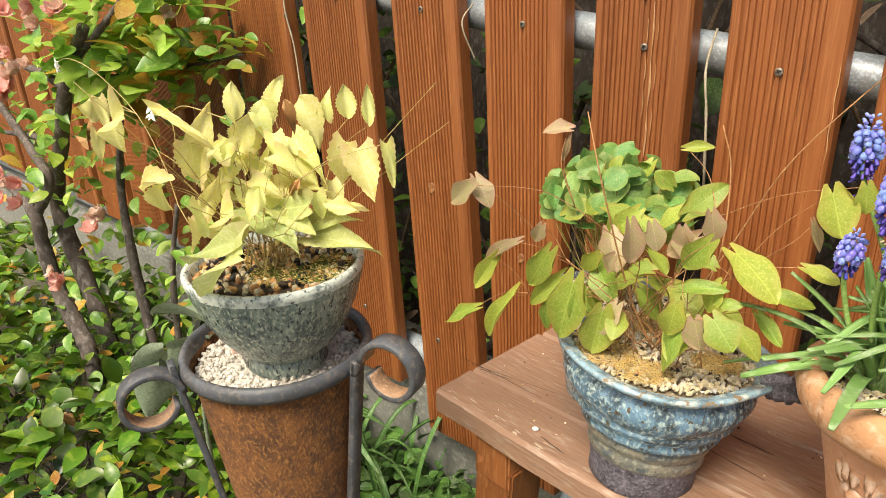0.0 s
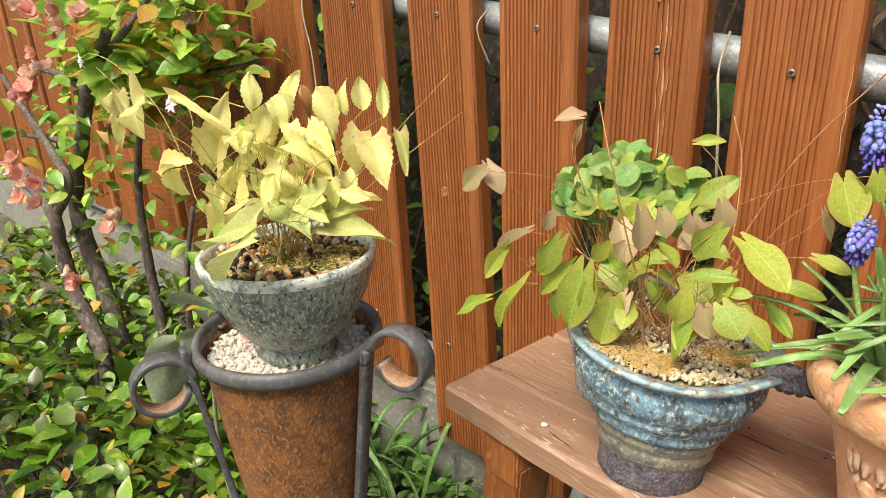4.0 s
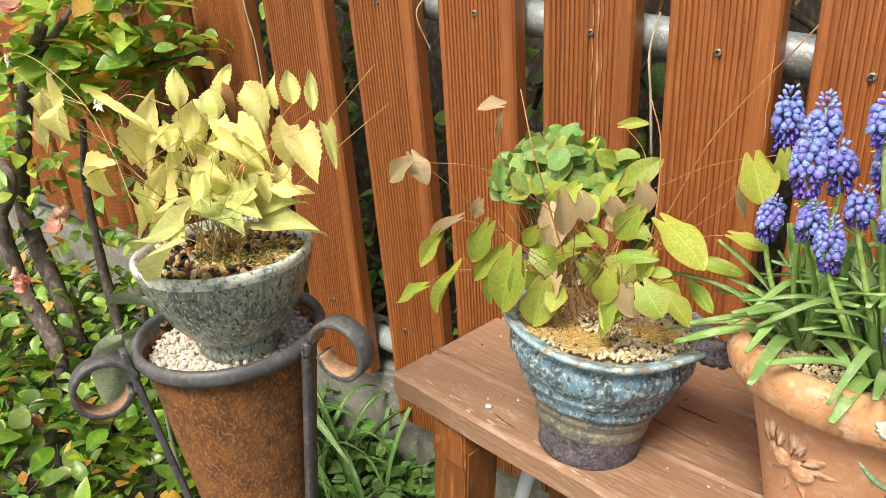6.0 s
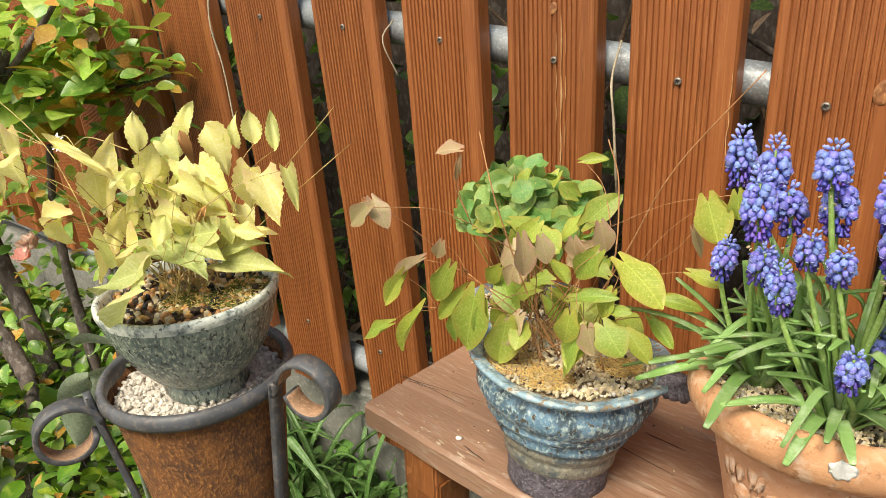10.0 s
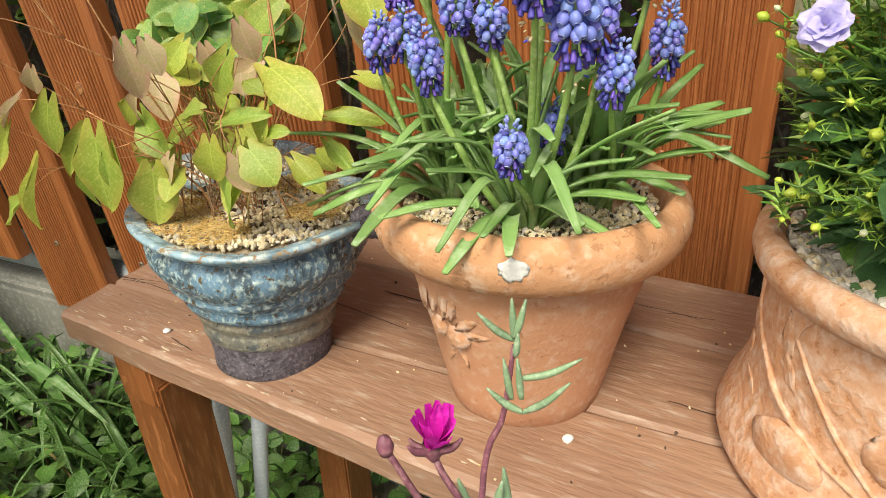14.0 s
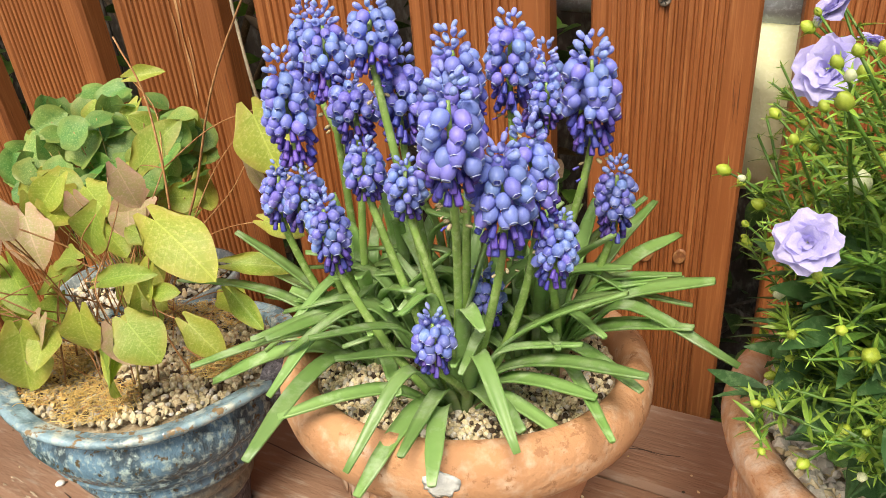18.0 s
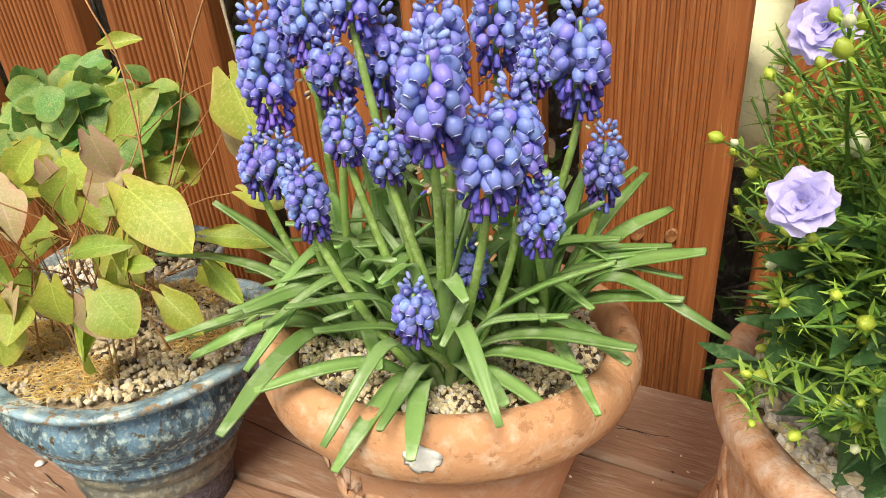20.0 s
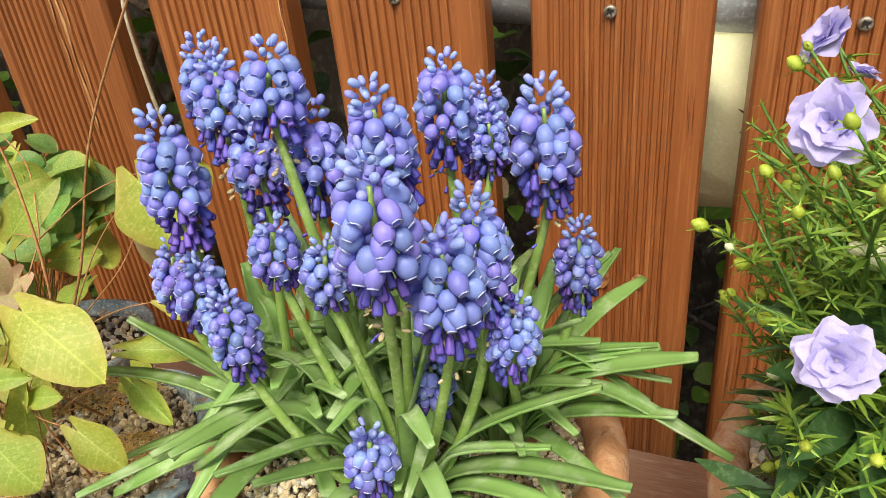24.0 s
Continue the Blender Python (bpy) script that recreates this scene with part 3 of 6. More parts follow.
def screw(x, z):
    bm = lathe([(0.0, -0.0004), (0.0009, -0.0004), (0.0012, 0.0008), (0.0028, 0.0009), (0.0034, 0.0003), (0.0035, -0.001)], 14)
    # Cross recess drawn as black strips; its shade is put into the colour.
    for a in (0.5, 0.5 + math.pi / 2):
        c, s = math.cos(a), math.sin(a)
        v = [bm.verts.new((c * u - s * w, s * u + c * w, 0.0013)) for u, w in ((-0.0022, -0.0004), (0.0022, -0.0004), (0.0022, 0.0004), (-0.0022, 0.0004))]
        bm.faces.new(v).material_index = 1
    ob = part("screw", bm, [M_STEEL, M_BLACK], fence)
    ob.matrix_basis = pose(x, -0.0006, z, 90)


for x, z in ((-0.408, 0.7224), (-0.2965, 0.7463), (-0.144, 0.7343), (0.0007, 0.7215), (0.137, 0.7053), (0.256, 0.6915), (0.370, 0.6786), (0.4835, 0.667), (0.598, 0.657), (-0.291, 0.305), (-0.14, 0.30), (-0.47, 0.34)):
    screw(x, z)
bm = tube([(-3.2, 0.047, RAIL_Z(-1.2)), (-1.2, 0.047, RAIL_Z(-1.2) - 0.02), (-0.5, 0.047, RAIL_Z(-0.5)), (0.2, 0.047, RAIL_Z(0.2)), (1.2, 0.047, RAIL_Z(1.2))], 0.0185, 20, n=20)
tagged(part("pipe_rail", bm, M_PIPE), "galvanised steel pipe running behind the boards", "pipe", kind="structure")
bm = tube([(-3.2, 0.047, 0.235), (-0.5, 0.047, 0.235), (0.2, 0.047, 0.235), (1.2, 0.047, 0.235)], 0.0185, 16, n=10)
tagged(part("pipe_rail", bm, M_PIPE), "lower steel pipe near the ends of the boards", "pipe", kind="structure")

# ---- bench ----
B_NORM = Vector((-0.035, 0.075, 1.0)).normalized()
B_ALONG = Vector((1.0, -0.14, 0.0455)).normalized()
B_ACROSS = B_NORM.cross(B_ALONG)
BEN = Matrix.Translation((0.0875, -0.2395, 0.442)) @ Matrix((B_ALONG, B_ACROSS, B_NORM)).transposed().to_4x4()


def on_bench(x, y):
    """The height of the bench's top above a place of the plan."""
    o = BEN.translation
    return o.z - ((x - o.x) * B_NORM.x + (y - o.y) * B_NORM.y) / B_NORM.z


def seat(x, y, lean, sink=0.0025):
    """A pose on the sloping bench top; lean: how far its z axis tips over in x and y."""
    return Matrix.Translation((x, y, on_bench(x, y) - sink)) @ Vector((0, 0, 1)).rotation_difference(Vector((*lean, 1)).normalized()).to_matrix().to_4x4()


bench = thing("bench", "worn reddish brown wooden bench with peeling paint", "bench", m=BEN)


def plank(y0, y1, z0, z1, x0, x1, skew, seed, fan=(0.0, 0.0)):
    bm = bmesh.new()
    nx = 60
    prof = [(y0, z0), (y0 - 0.0005, z1 - 0.003), (y0 + 0.0025, z1)] + [(y0 + (y1 - y0) * k / 10, z1) for k in range(1, 10)] + [(y1 - 0.002, z1), (y1, z1 - 0.002), (y1, z0)]
    turn = lambda x, y: y + x * (fan[0] + (fan[1] - fan[0]) * (y - y0) / (y1 - y0))
    rows = []
    for i in range(nx + 1):
        x = x0 + (x1 - x0) * i / nx
        row = []
        for k, (y, z) in enumerate(prof):
            dy = 0.0018 * noise.noise(Vector((x * 14, seed, 0))) * (1 if k < 3 else 0.2)
            dz = 0.0012 * noise.noise(Vector((x * 8, y * 60, seed))) - (0.0025 * max(0, noise.noise(Vector((x * 30, seed, 3)))) if 0 < k < 3 else 0)
            row.append(bm.verts.new((x + skew * y, turn(x, y) + dy, z + dz * (z > z0))))
        rows.append(row)
    for p, q in zip(rows, rows[1:]):
        for j in range(len(prof) - 1):
            bm.faces.new((p[j], q[j], q[j + 1], p[j + 1]))
        bm.faces.new((p[-1], q[-1], q[0], p[0]))
    bm.faces.new(rows[0])
    bm.faces.new(rows[-1][::-1])
    return part("plank", bm, M_BENCH, bench, smooth=False)


plank(0.0, 0.046, -0.021, 0.0, 0.0, 0.95, -0.14, 1.0, (0.0, 0.07))
plank(0.0475, 0.152, -0.021, -0.0005, 0.0, 0.95, -0.14, 4.0, (0.07, 0.004))
plank(0.1545, 0.226, -0.021, 0.0, 0.003, 0.95, -0.14, 9.0, (0.004, 0.0))
for x, y in ((0.072, 0.022), (0.80, 0.022), (0.80, 0.19), (0.072, 0.19)):
    bm = bmesh.new()
    box(bm, -0.02, 0.02, -0.02, 0.02, -0.435, -0.04)
    bmesh.ops.bevel(bm, geom=bm.edges, offset=0.002, segments=2, affect="EDGES")
    part("leg", bm, M_BENCHSIDE, bench, smooth=False).matrix_basis = pose(x, y, 0, 4, 7, 4)
for x in (0.065, 0.80):
    bm = bmesh.new()
    box(bm, x - 0.02, x + 0.02, 0.004, 0.21, -0.06, -0.0215)
    bmesh.ops.bevel(bm, geom=bm.edges, offset=0.002, segments=2, affect="EDGES")
    part("crossbar", bm, M_BENCHSIDE, bench, smooth=False)
bm = bmesh.new()
box(bm, 0.075, 0.78, 0.1, 0.12, -0.075, -0.045)
part("stretcher", bm, M_BENCHSIDE, bench)

# ---- terracotta pot with the grape hyacinths ----
POT = (0.4295, -0.2075)


def ripple(seed, amp):
    return lambda r, a, z: (r * (1 + amp * noise.noise(Vector((math.cos(a) * 1.5, math.sin(a) * 1.5, z * 20 + seed)))), z)


pot = thing("flower_pot", "orange terracotta pot with a thick rounded rim and moulded fruit", "flower pot", "pots on the bench", m=seat(*POT, (0.008, 0.116)))
part("body", lathe([(0.0, 0.001), (0.0375, 0.0), (0.0398, 0.002), (0.0422, 0.012), (0.0512, 0.05), (0.059, 0.078), (0.0632, 0.0925), (0.062, 0.099), (0.060, 0.1), (0.058, 0.09), (0.05, 0.086)], 72, ripple(2, 0.008)), M_TERRA, pot)
part("rim", lathe([(0.062, 0.0915), (0.0672, 0.0905), (0.0715, 0.0922), (0.0748, 0.0965), (0.0765, 0.1025), (0.0765, 0.1085), (0.0748, 0.1138), (0.0712, 0.1168), (0.0675, 0.1172), (0.0645, 0.1145), (0.0627, 0.109), (0.061, 0.099)], 80, ripple(5, 0.008)), M_TERRARIM, pot, "weathered rim with pale lime stains")
bm = lathe([(0.0, 0.1075), (0.02, 0.1075), (0.04, 0.1065), (0.062, 0.105)], 40)
for v in bm.verts:
    v.co.z += 0.002 * noise.noise(v.co * 80)
part("soil", bm, M_BED, pot)

# ---- blue glazed pot ----
BLUE = (0.2725, -0.2275)
zb = on_bench(*BLUE)


def blue_bend(r, a, z):
    r *= 1 + 0.012 * math.sin(2 * a + 1) + 0.01 * noise.noise(Vector((math.cos(a) * 2, math.sin(a) * 2, z * 45)))
    if z > 0.088:
        r *= 1 + 0.09 * max(0, math.cos(a - 0.12)) ** 24
    return r, z + (0.004 * math.sin(a * 2 + 0.6) if z > 0.06 else 0) * (z / 0.1)


blue = thing("flower_pot", "hand-thrown stoneware pot in blue glaze with a folded lip", "flower pot", "pots on the bench", m=seat(*BLUE, (0.018, 0.135)))
part("foot", lathe([(0.0, 0.001), (0.033, 0.0), (0.0352, 0.002), (0.0352, 0.01), (0.0362, 0.018), (0.0372, 0.0225)], 72, blue_bend), M_BLUEFOOT, blue, "rough unglazed grey foot")
part("band", lathe([(0.0372, 0.0225), (0.0388, 0.025), (0.0392, 0.031), (0.0385, 0.033), (0.0412, 0.036), (0.0422, 0.0395), (0.0415, 0.0415)], 72, blue_bend), M_BAND, blue, "brownish glazed band with ridges")
part("body", lathe([(0.0415, 0.0415), (0.0455, 0.0445), (0.0468, 0.048), (0.0458, 0.050), (0.0505, 0.055), (0.0535, 0.059), (0.0528, 0.0615), (0.0575, 0.067), (0.0618, 0.074), (0.0622, 0.081), (0.0605, 0.0855), (0.0588, 0.0885)], 120, blue_bend), M_BLUE, blue)
part("rim", lathe([(0.0588, 0.0885), (0.0622, 0.0912), (0.0665, 0.0935), (0.0687, 0.0958), (0.0689, 0.0974), (0.0677, 0.0987), (0.0651, 0.0984), (0.0622, 0.0972), (0.0600, 0.0975), (0.0588, 0.0960), (0.0575, 0.0880)], 120, blue_bend), M_BLUERIM, blue, "worn grey-blue rim with tan edges")
bm = lathe([(0.0, 0.095), (0.03, 0.0945), (0.0585, 0.092)], 40)
part("soil", bm, M_BED, blue)

# ---- large relief pot ----
BIG = (0.620, -0.1985)
zg = on_bench(*BIG)
big = thing("flower_pot", "large pale terracotta pot with moulded garlands and leaves", "flower pot", "pots on the bench", m=seat(*BIG, (0.012, 0.081)))
part("body", lathe([(0.0000, 0.0011), (0.0900, 0.0000), (0.0928, 0.0032), (0.0933, 0.0074), (0.0912, 0.0117), (0.0908, 0.0159), (0.0875, 0.0223), (0.0833, 0.0360), (0.0817, 0.0530), (0.0815, 0.0721), (0.0802, 0.0901), (0.0780, 0.0954), (0.0750, 0.0933), (0.0740, 0.0827)], 96, ripple(9.0040, 0.0085)), M_TERRA2, big)
part("rim", lathe([(0.0795, 0.0885), (0.0855, 0.0885), (0.0885, 0.0914), (0.0898, 0.0959), (0.0888, 0.1012), (0.0855, 0.1044), (0.0815, 0.1044), (0.0782, 0.1020), (0.0762, 0.0959), (0.0750, 0.0869)], 96, ripple(12.0000, 0.0085)), M_TERRA2, big)
part("soil", lathe([(0.0, 0.0975), (0.04, 0.097), (0.0765, 0.0955)], 40), M_BED, big)

# ---- plant stand: a rusty cone in an iron holder ----
CONE = (0.033, -0.354)
stand = thing("plant_stand", "rusty iron cone in a dark scrolled iron stand", "plant stand", m=Matrix.Translation((*CONE, 0)))
part("cone", lathe([(0.0, 0.13), (0.021, 0.13), (0.0195, 0.14), (0.0640, 0.508), (0.0655, 0.516), (0.0648, 0.518), (0.0636, 0.50), (0.05, 0.43)], 64, ripple(3, 0.01)), M_RUST, stand, "cone of thickly rusted sheet iron")
part("rim", lathe([(0.0655, 0.512), (0.0700, 0.5125), (0.0722, 0.516), (0.0722, 0.5205), (0.0702, 0.5245), (0.0672, 0.525), (0.0652, 0.5225), (0.0648, 0.512)], 64, ripple(6, 0.006)), M_IRON, stand, "dark iron rim with rusty wear")


def flat_bar(line, w, t, side, inside=1):
    """A flat iron bar bent along a line in the plane across side."""
    bm = bmesh.new()
    side = Vector(side)
    rows = []
    for i, p in enumerate(line):
        d = (line[min(i + 1, len(line) - 1)] - line[max(i - 1, 0)]).normalized()
        n = side.cross(d)
        rows.append([bm.verts.new(p + side * (u * w / 2) + n * (k * t / 2)) for u, k in ((-0.94, 1), (-1, 0.5), (-1, -0.5), (-0.94, -1), (0.94, -1), (1, -0.5), (1, 0.5), (0.94, 1))])
    for p, q in zip(rows, rows[1:]):
        for j in range(8):
            f = bm.faces.new((p[j], p[(j + 1) % 8], q[(j + 1) % 8], q[j]))
            f.material_index = 1 if j == (7 if inside > 0 else 3) else 0
    bm.faces.new(rows[0][::-1])
    bm.faces.new(rows[-1])
    return bm


for ang, reach, lift in ((12, 0.106, 0.527), (-110, 0.0935, 0.501), (138, 0.0985, 0.515)):
    d = Vector((math.cos(radians(ang)), math.sin(radians(ang)), 0))
    s = Vector((-d.y, d.x, 0))
    line = [d * 0.036 + Vector((0, 0, 0.005)), d * 0.036 + Vector((0, 0, 0.2)), d * 0.073 + Vector((0, 0, 0.50)), d * 0.0755 + Vector((0, 0, 0.516))]
    line = curve_points(line, 24)
    part("leg", flat_bar(line, 0.011, 0.005, s), [M_IRON, M_IRON], stand)
    c, R = d * reach + Vector((0, 0, lift)), 0.0225
    line = []
    for k in range(30):
        a = radians(172 - 11.5 * k)
        rr = R * (1 - 0.0003 * k * k)
        line.append(c + d * (rr * math.cos(a)) + Vector((0, 0, rr * math.sin(a))))
    part("scroll", flat_bar(line, 0.0155, 0.0042, s, 1), [M_IRON, M_IRONRUST], stand, "scrolled handle, rusty tan inside")
part("gravel_bed", lathe([(0.0, 0.5075), (0.04, 0.5075), (0.0625, 0.506)], 32), M_PUMICE, stand)

# ---- glazed bowl on the cone ----
BOWL = (0.042, -0.352)
bowl = thing("planter_bowl", "grey-green mottled glazed bowl on pumice gravel", "planter", m=Matrix.Translation((*BOWL, 0.5085)))
part("foot", lathe([(0.0, 0.0005), (0.0285, 0.0), (0.0302, 0.002), (0.0285, 0.008), (0.0288, 0.0125), (0.02, 0.013)], 60, ripple(4, 0.012)), M_BOWL, bowl, "dark unglazed foot ring")
part("body", lathe([(0.02, 0.012), (0.0288, 0.0125), (0.038, 0.021), (0.048, 0.035), (0.0565, 0.053), (0.0615, 0.069), (0.0632, 0.0755)], 80, ripple(4, 0.012)), M_BOWL, bowl)
part("rim", lathe([(0.0632, 0.0755), (0.0642, 0.079), (0.0638, 0.082), (0.0622, 0.0835), (0.0602, 0.0832), (0.0585, 0.08), (0.056, 0.068), (0.05, 0.06)], 80, ripple(4, 0.012)), M_BOWLRIM, bowl, "pale glazed lip with dark pits")
part("soil", lathe([(0.0, 0.076), (0.03, 0.0755), (0.0572, 0.0725)], 40), M_SOIL, bowl)

# ---- two pale tubes behind the bench leg ----
for (xa, ya, za), (xb, yb, zb2) in (((0.155, -0.17, 0.405), (0.06, -0.16, 0.0)), ((0.2, -0.17, 0.405), (0.095, -0.16, 0.0))):
    tagged(part("support_tube", tube([(xa, ya, za), (xb, yb, zb2)], 0.0068, 16, n=3), M_TUBE), "pale blue plastic-coated tube leaning under the bench", "tube", "tubes under the bench")

for x, z, r in ((0.406, 0.691, 0.0085), (0.482, 0.509, 0.006), (0.503, 0.509, 0.005), (0.462, 0.502, 0.004), (0.136, 0.751, 0.005), (0.0, 0.46, 0.006), (-0.14, 0.52, 0.007)):
    bm = lathe([(0.0, 0.0002), (0.35, 0.0006), (0.62, 0.0001), (0.8, 0.0007), (1.0, -0.0006)], 20, lambda q, a, h: (q * r * (1 + 0.1 * math.sin(2 * a)), h))
    part("knot", bm, M_KNOT, fence, "tan ringed knot").matrix_basis = pose(x, -0.0003, z, 90) @ Matrix.Diagonal((0.85, 1.1, 1, 1))

for x, z0, z1, w in ((0.144, 0.60, 0.745, 0.0034), (0.1485, 0.62, 0.74, 0.0016), (0.139, 0.64, 0.73, 0.0012), (0.0, 0.50, 0.53, 0.0016), (0.30, 0.62, 0.70, 0.001)):
    line = [(x + 0.0006 * math.sin(9 * k + 40 * x), 0.0002, z0 + (z1 - z0) * k / 6) for k in range(7)]
    part("bare_streak", strap(line, [w * 0.15, w * 0.8, w * 0.5, w, w * 0.6, w * 0.9, w * 0.15], 0.0005, (0, -1, 0), 0.0, n=24), M_BARE, fence, "strip of bare pale wood")

# ---- gravel, moss and pebbles in the pots ----
RNG = random.Random(7)


def disc(n, r, z, c=(0, 0), rng=RNG, keep=None):
    out = []
    while len(out) < n:
        x, y = rng.uniform(-r, r), rng.uniform(-r, r)
        if x * x + y * y < r * r and (keep is None or keep(x, y)):
            out.append((c[0] + x, c[1] + y, z + rng.uniform(-0.001, 0.0012)))
    return out


stones("grit", [M_GRIT, M_PUMICE, M_SOIL], pot, [(p, RNG.uniform(0.0008, 0.0018), RNG.choice((0, 0, 0, 0, 0, 0, 1, 1, 2))) for p in disc(4200, 0.0605, 0.108, keep=lambda x, y: noise.noise(Vector((x * 40, y * 40, 3))) > -0.32)], RNG, "cream grit and bits of bark")
stones("grit", [M_GRIT, M_SOIL, M_PUMICE], blue, [(p, RNG.uniform(0.0009, 0.0023), RNG.choice((0, 0, 0, 0, 0, 0, 1, 2))) for p in disc(2600, 0.0575, 0.0955)], RNG, "cream grit")
stones("grit", [M_PUMICE, M_GRIT, M_SOIL], big, [(p, RNG.uniform(0.0013, 0.004), RNG.choice((0, 0, 0, 0, 0, 0, 1, 1, 1))) for p in disc(3000, 0.0755, 0.0985)], RNG, "grey-white pumice gravel")
stones("grit", [M_PUMICE], stand, [(p, RNG.uniform(0.0013, 0.003), 0) for p in disc(1000, 0.062, 0.5085)], RNG, "white pumice gravel")
stones("pebble_layer", [M_TANSTONE, M_SOIL, M_GRIT, M_BLACK], bowl, [(p, RNG.uniform(0.0014, 0.0042), RNG.choice((0, 0, 0, 1, 2, 2, 3))) for p in disc(520, 0.055, 0.077)], RNG, "tan and dark pebbles")


def moss(name, parent, spots, mats, n, r, z, label):
    """Dry curled moss as many short bent threads."""
    bm = bmesh.new()
    for k in range(n):
        cx, cy, rad = RNG.choice(spots)
        a, d = RNG.uniform(0, 6.28), rad * math.sqrt(RNG.random())
        p = Vector((cx + d * math.cos(a), cy + d * math.sin(a), z + RNG.uniform(0, 0.003) * (1 - d / rad) + 0.001))
        w = Vector((RNG.uniform(-1, 1), RNG.uniform(-1, 1), RNG.uniform(-0.1, 0.5))) * 0.0022
        tube([p, p + w, p + w * 1.6 + Vector((RNG.uniform(-1, 1), RNG.uniform(-1, 1), -0.4)) * 0.002], [r, r * 0.5], 3, bm, RNG.randrange(len(mats)), 3, False)
    return tagged(part(name, bm, mats, parent), label, kind="stuff")


moss("moss", blue, ((-0.02, -0.035, 0.02), (0.008, -0.042, 0.017), (-0.038, -0.018, 0.014), (0.035, 0.005, 0.015), (0.0, 0.045, 0.02), (-0.03, 0.03, 0.02)), [M_MOSS, M_MOSS, M_MOSS, M_MOSS, M_MOSS, M_TANSTONE], 4200, 0.00024, 0.0965, "dry golden moss")
moss("moss", bowl, ((0.012, -0.012, 0.017), (0.035, 0.01, 0.018), (0.028, 0.03, 0.015)), [M_MOSSG, M_MOSSG, M_MOSS], 1200, 0.0004, 0.0775, "green and golden moss")

# ---- plants: shared parts ----
OPEN_SIDE = Vector((0.50, -0.60, 0.82))


def facing(p, size, angle, lean=0.45, spread=0.35, rng=RNG):
    """A pose for a leaf blade that turns its face to the open side; angle is the way its tip hangs (90: down)."""
    p = Vector(p)
    n = ((OPEN_SIDE - p).normalized() * (1 - lean) + Vector((0, 0, 1)) * lean + Vector([rng.uniform(-1, 1) for _ in range(3)]) * spread).normalized()
    v = (OPEN_SIDE - p).normalized()
    right = Vector((0, 0, 1)).cross(v).normalized()
    up = v.cross(right)
    a = radians(angle)
    tip = right * math.cos(a) - up * math.sin(a)
    y = (tip - n * tip.dot(n)).normalized()
    x = y.cross(n)
    m = Matrix((x, y, n)).transposed().to_4x4()
    return Matrix.Translation(p) @ m @ Matrix.Diagonal((size, size, size, 1)) @ Matrix.Translation((0, -0.5, 0))


def leaf_set(name, kind, material, n, aspect, droop=(0.0, 0.3), fold=(0.0, 0.35), wave=0.03, teeth=0.0, vein=None):
    out = []
    for _ in range(n):
        bm = leaf(1.0, aspect * RNG.uniform(0.88, 1.1), kind, RNG.uniform(*droop), RNG.uniform(*fold), wave, 18 if teeth else 12, teeth, RNG)
        out.append(to_mesh(name, bm, [material]))
    return out


def stalk(root, end, r, material, parent, sag=0.3, name="stem", rng=RNG):
    root, end = Vector(root), Vector(end)
    mid = root.lerp(end, 0.5) + Vector((rng.uniform(-0.006, 0.006), rng.uniform(-0.006, 0.006), sag * (end - root).length * 0.5))
    return part(name, tube([root, mid, end], [r, r * 0.6], 5, n=9), material, parent)


# ---- yellow epimedium in the bowl ----
yellow = thing("epimedium", "epimedium with pale yellow toothed leaves in a glazed bowl", "potted plant", "epimedium plants")
Y_SET = leaf_set("leaf", "arrow", M_YLEAF, 7, 0.6, droop=(-0.1, 0.45), fold=(-0.2, 0.5), wave=0.13, teeth=0.06) + leaf_set("leaf", "oval", M_YLEAF, 6, 0.58, droop=(-0.1, 0.5), fold=(-0.2, 0.5), wave=0.14, teeth=0.06)
O_SET = leaf_set("leaf", "arrow", M_YGLEAF, 4, 0.6, droop=(0.05, 0.3), fold=(0.1, 0.45), wave=0.07, teeth=0.05)
HEAD = Vector((BOWL[0], BOWL[1], 0.583))


def blade(row, meshes, aspect, parent, label="", stout=1.0, rng=RNG):
    """A leaf from its stalk's end to its tip (row: both places and its breadth); its face is turned to the open side and up."""
    b, t, w = Vector(row[:3]), Vector(row[3:6]), row[6]
    y = t - b
    ln = y.length
    y.normalize()
    n = (OPEN_SIDE - b).normalized() * 0.75 + Vector((0, 0, 0.45)) + Vector([rng.uniform(-0.25, 0.25) for _ in range(3)])
    n = (n - y * n.dot(y)).normalized()
    m = Matrix.Translation(b) @ Matrix((y.cross(n), y, n)).transposed().to_4x4() @ Matrix.Diagonal((stout * w / aspect, ln, ln, 1))
    shared("leaf", rng.choice(meshes), m, parent, label)


def epimedium(plant, rows, meshes, aspect, root, spread, stem_mat, r=0.0007, label="", stout=1.0):
    """Leaves in threes: one wiry stem from the root to a fork, and a short stalk to each leaf."""
    rows = sorted(rows, key=lambda q: math.atan2(q[1] - root.y, q[0] - root.x) + 2 * q[2])
    for k in range(0, len(rows), 3):
        trio = rows[k:k + 3]
        mid = sum((Vector(q[:3]) for q in trio), Vector()) / len(trio)
        fork = root.lerp(mid, RNG.uniform(0.6, 0.78)) + Vector((0, 0, 0.006))
        a, d = RNG.uniform(0, 6.28), spread * math.sqrt(RNG.random())
        stalk(root + Vector((d * math.cos(a), d * math.sin(a), 0)), fork, r * 1.2, stem_mat, plant, 0.12)
        for row in trio:
            blade(row, meshes, aspect, plant, label, stout)
            stalk(fork, row[:3], r * 0.8, stem_mat, plant, 0.12)


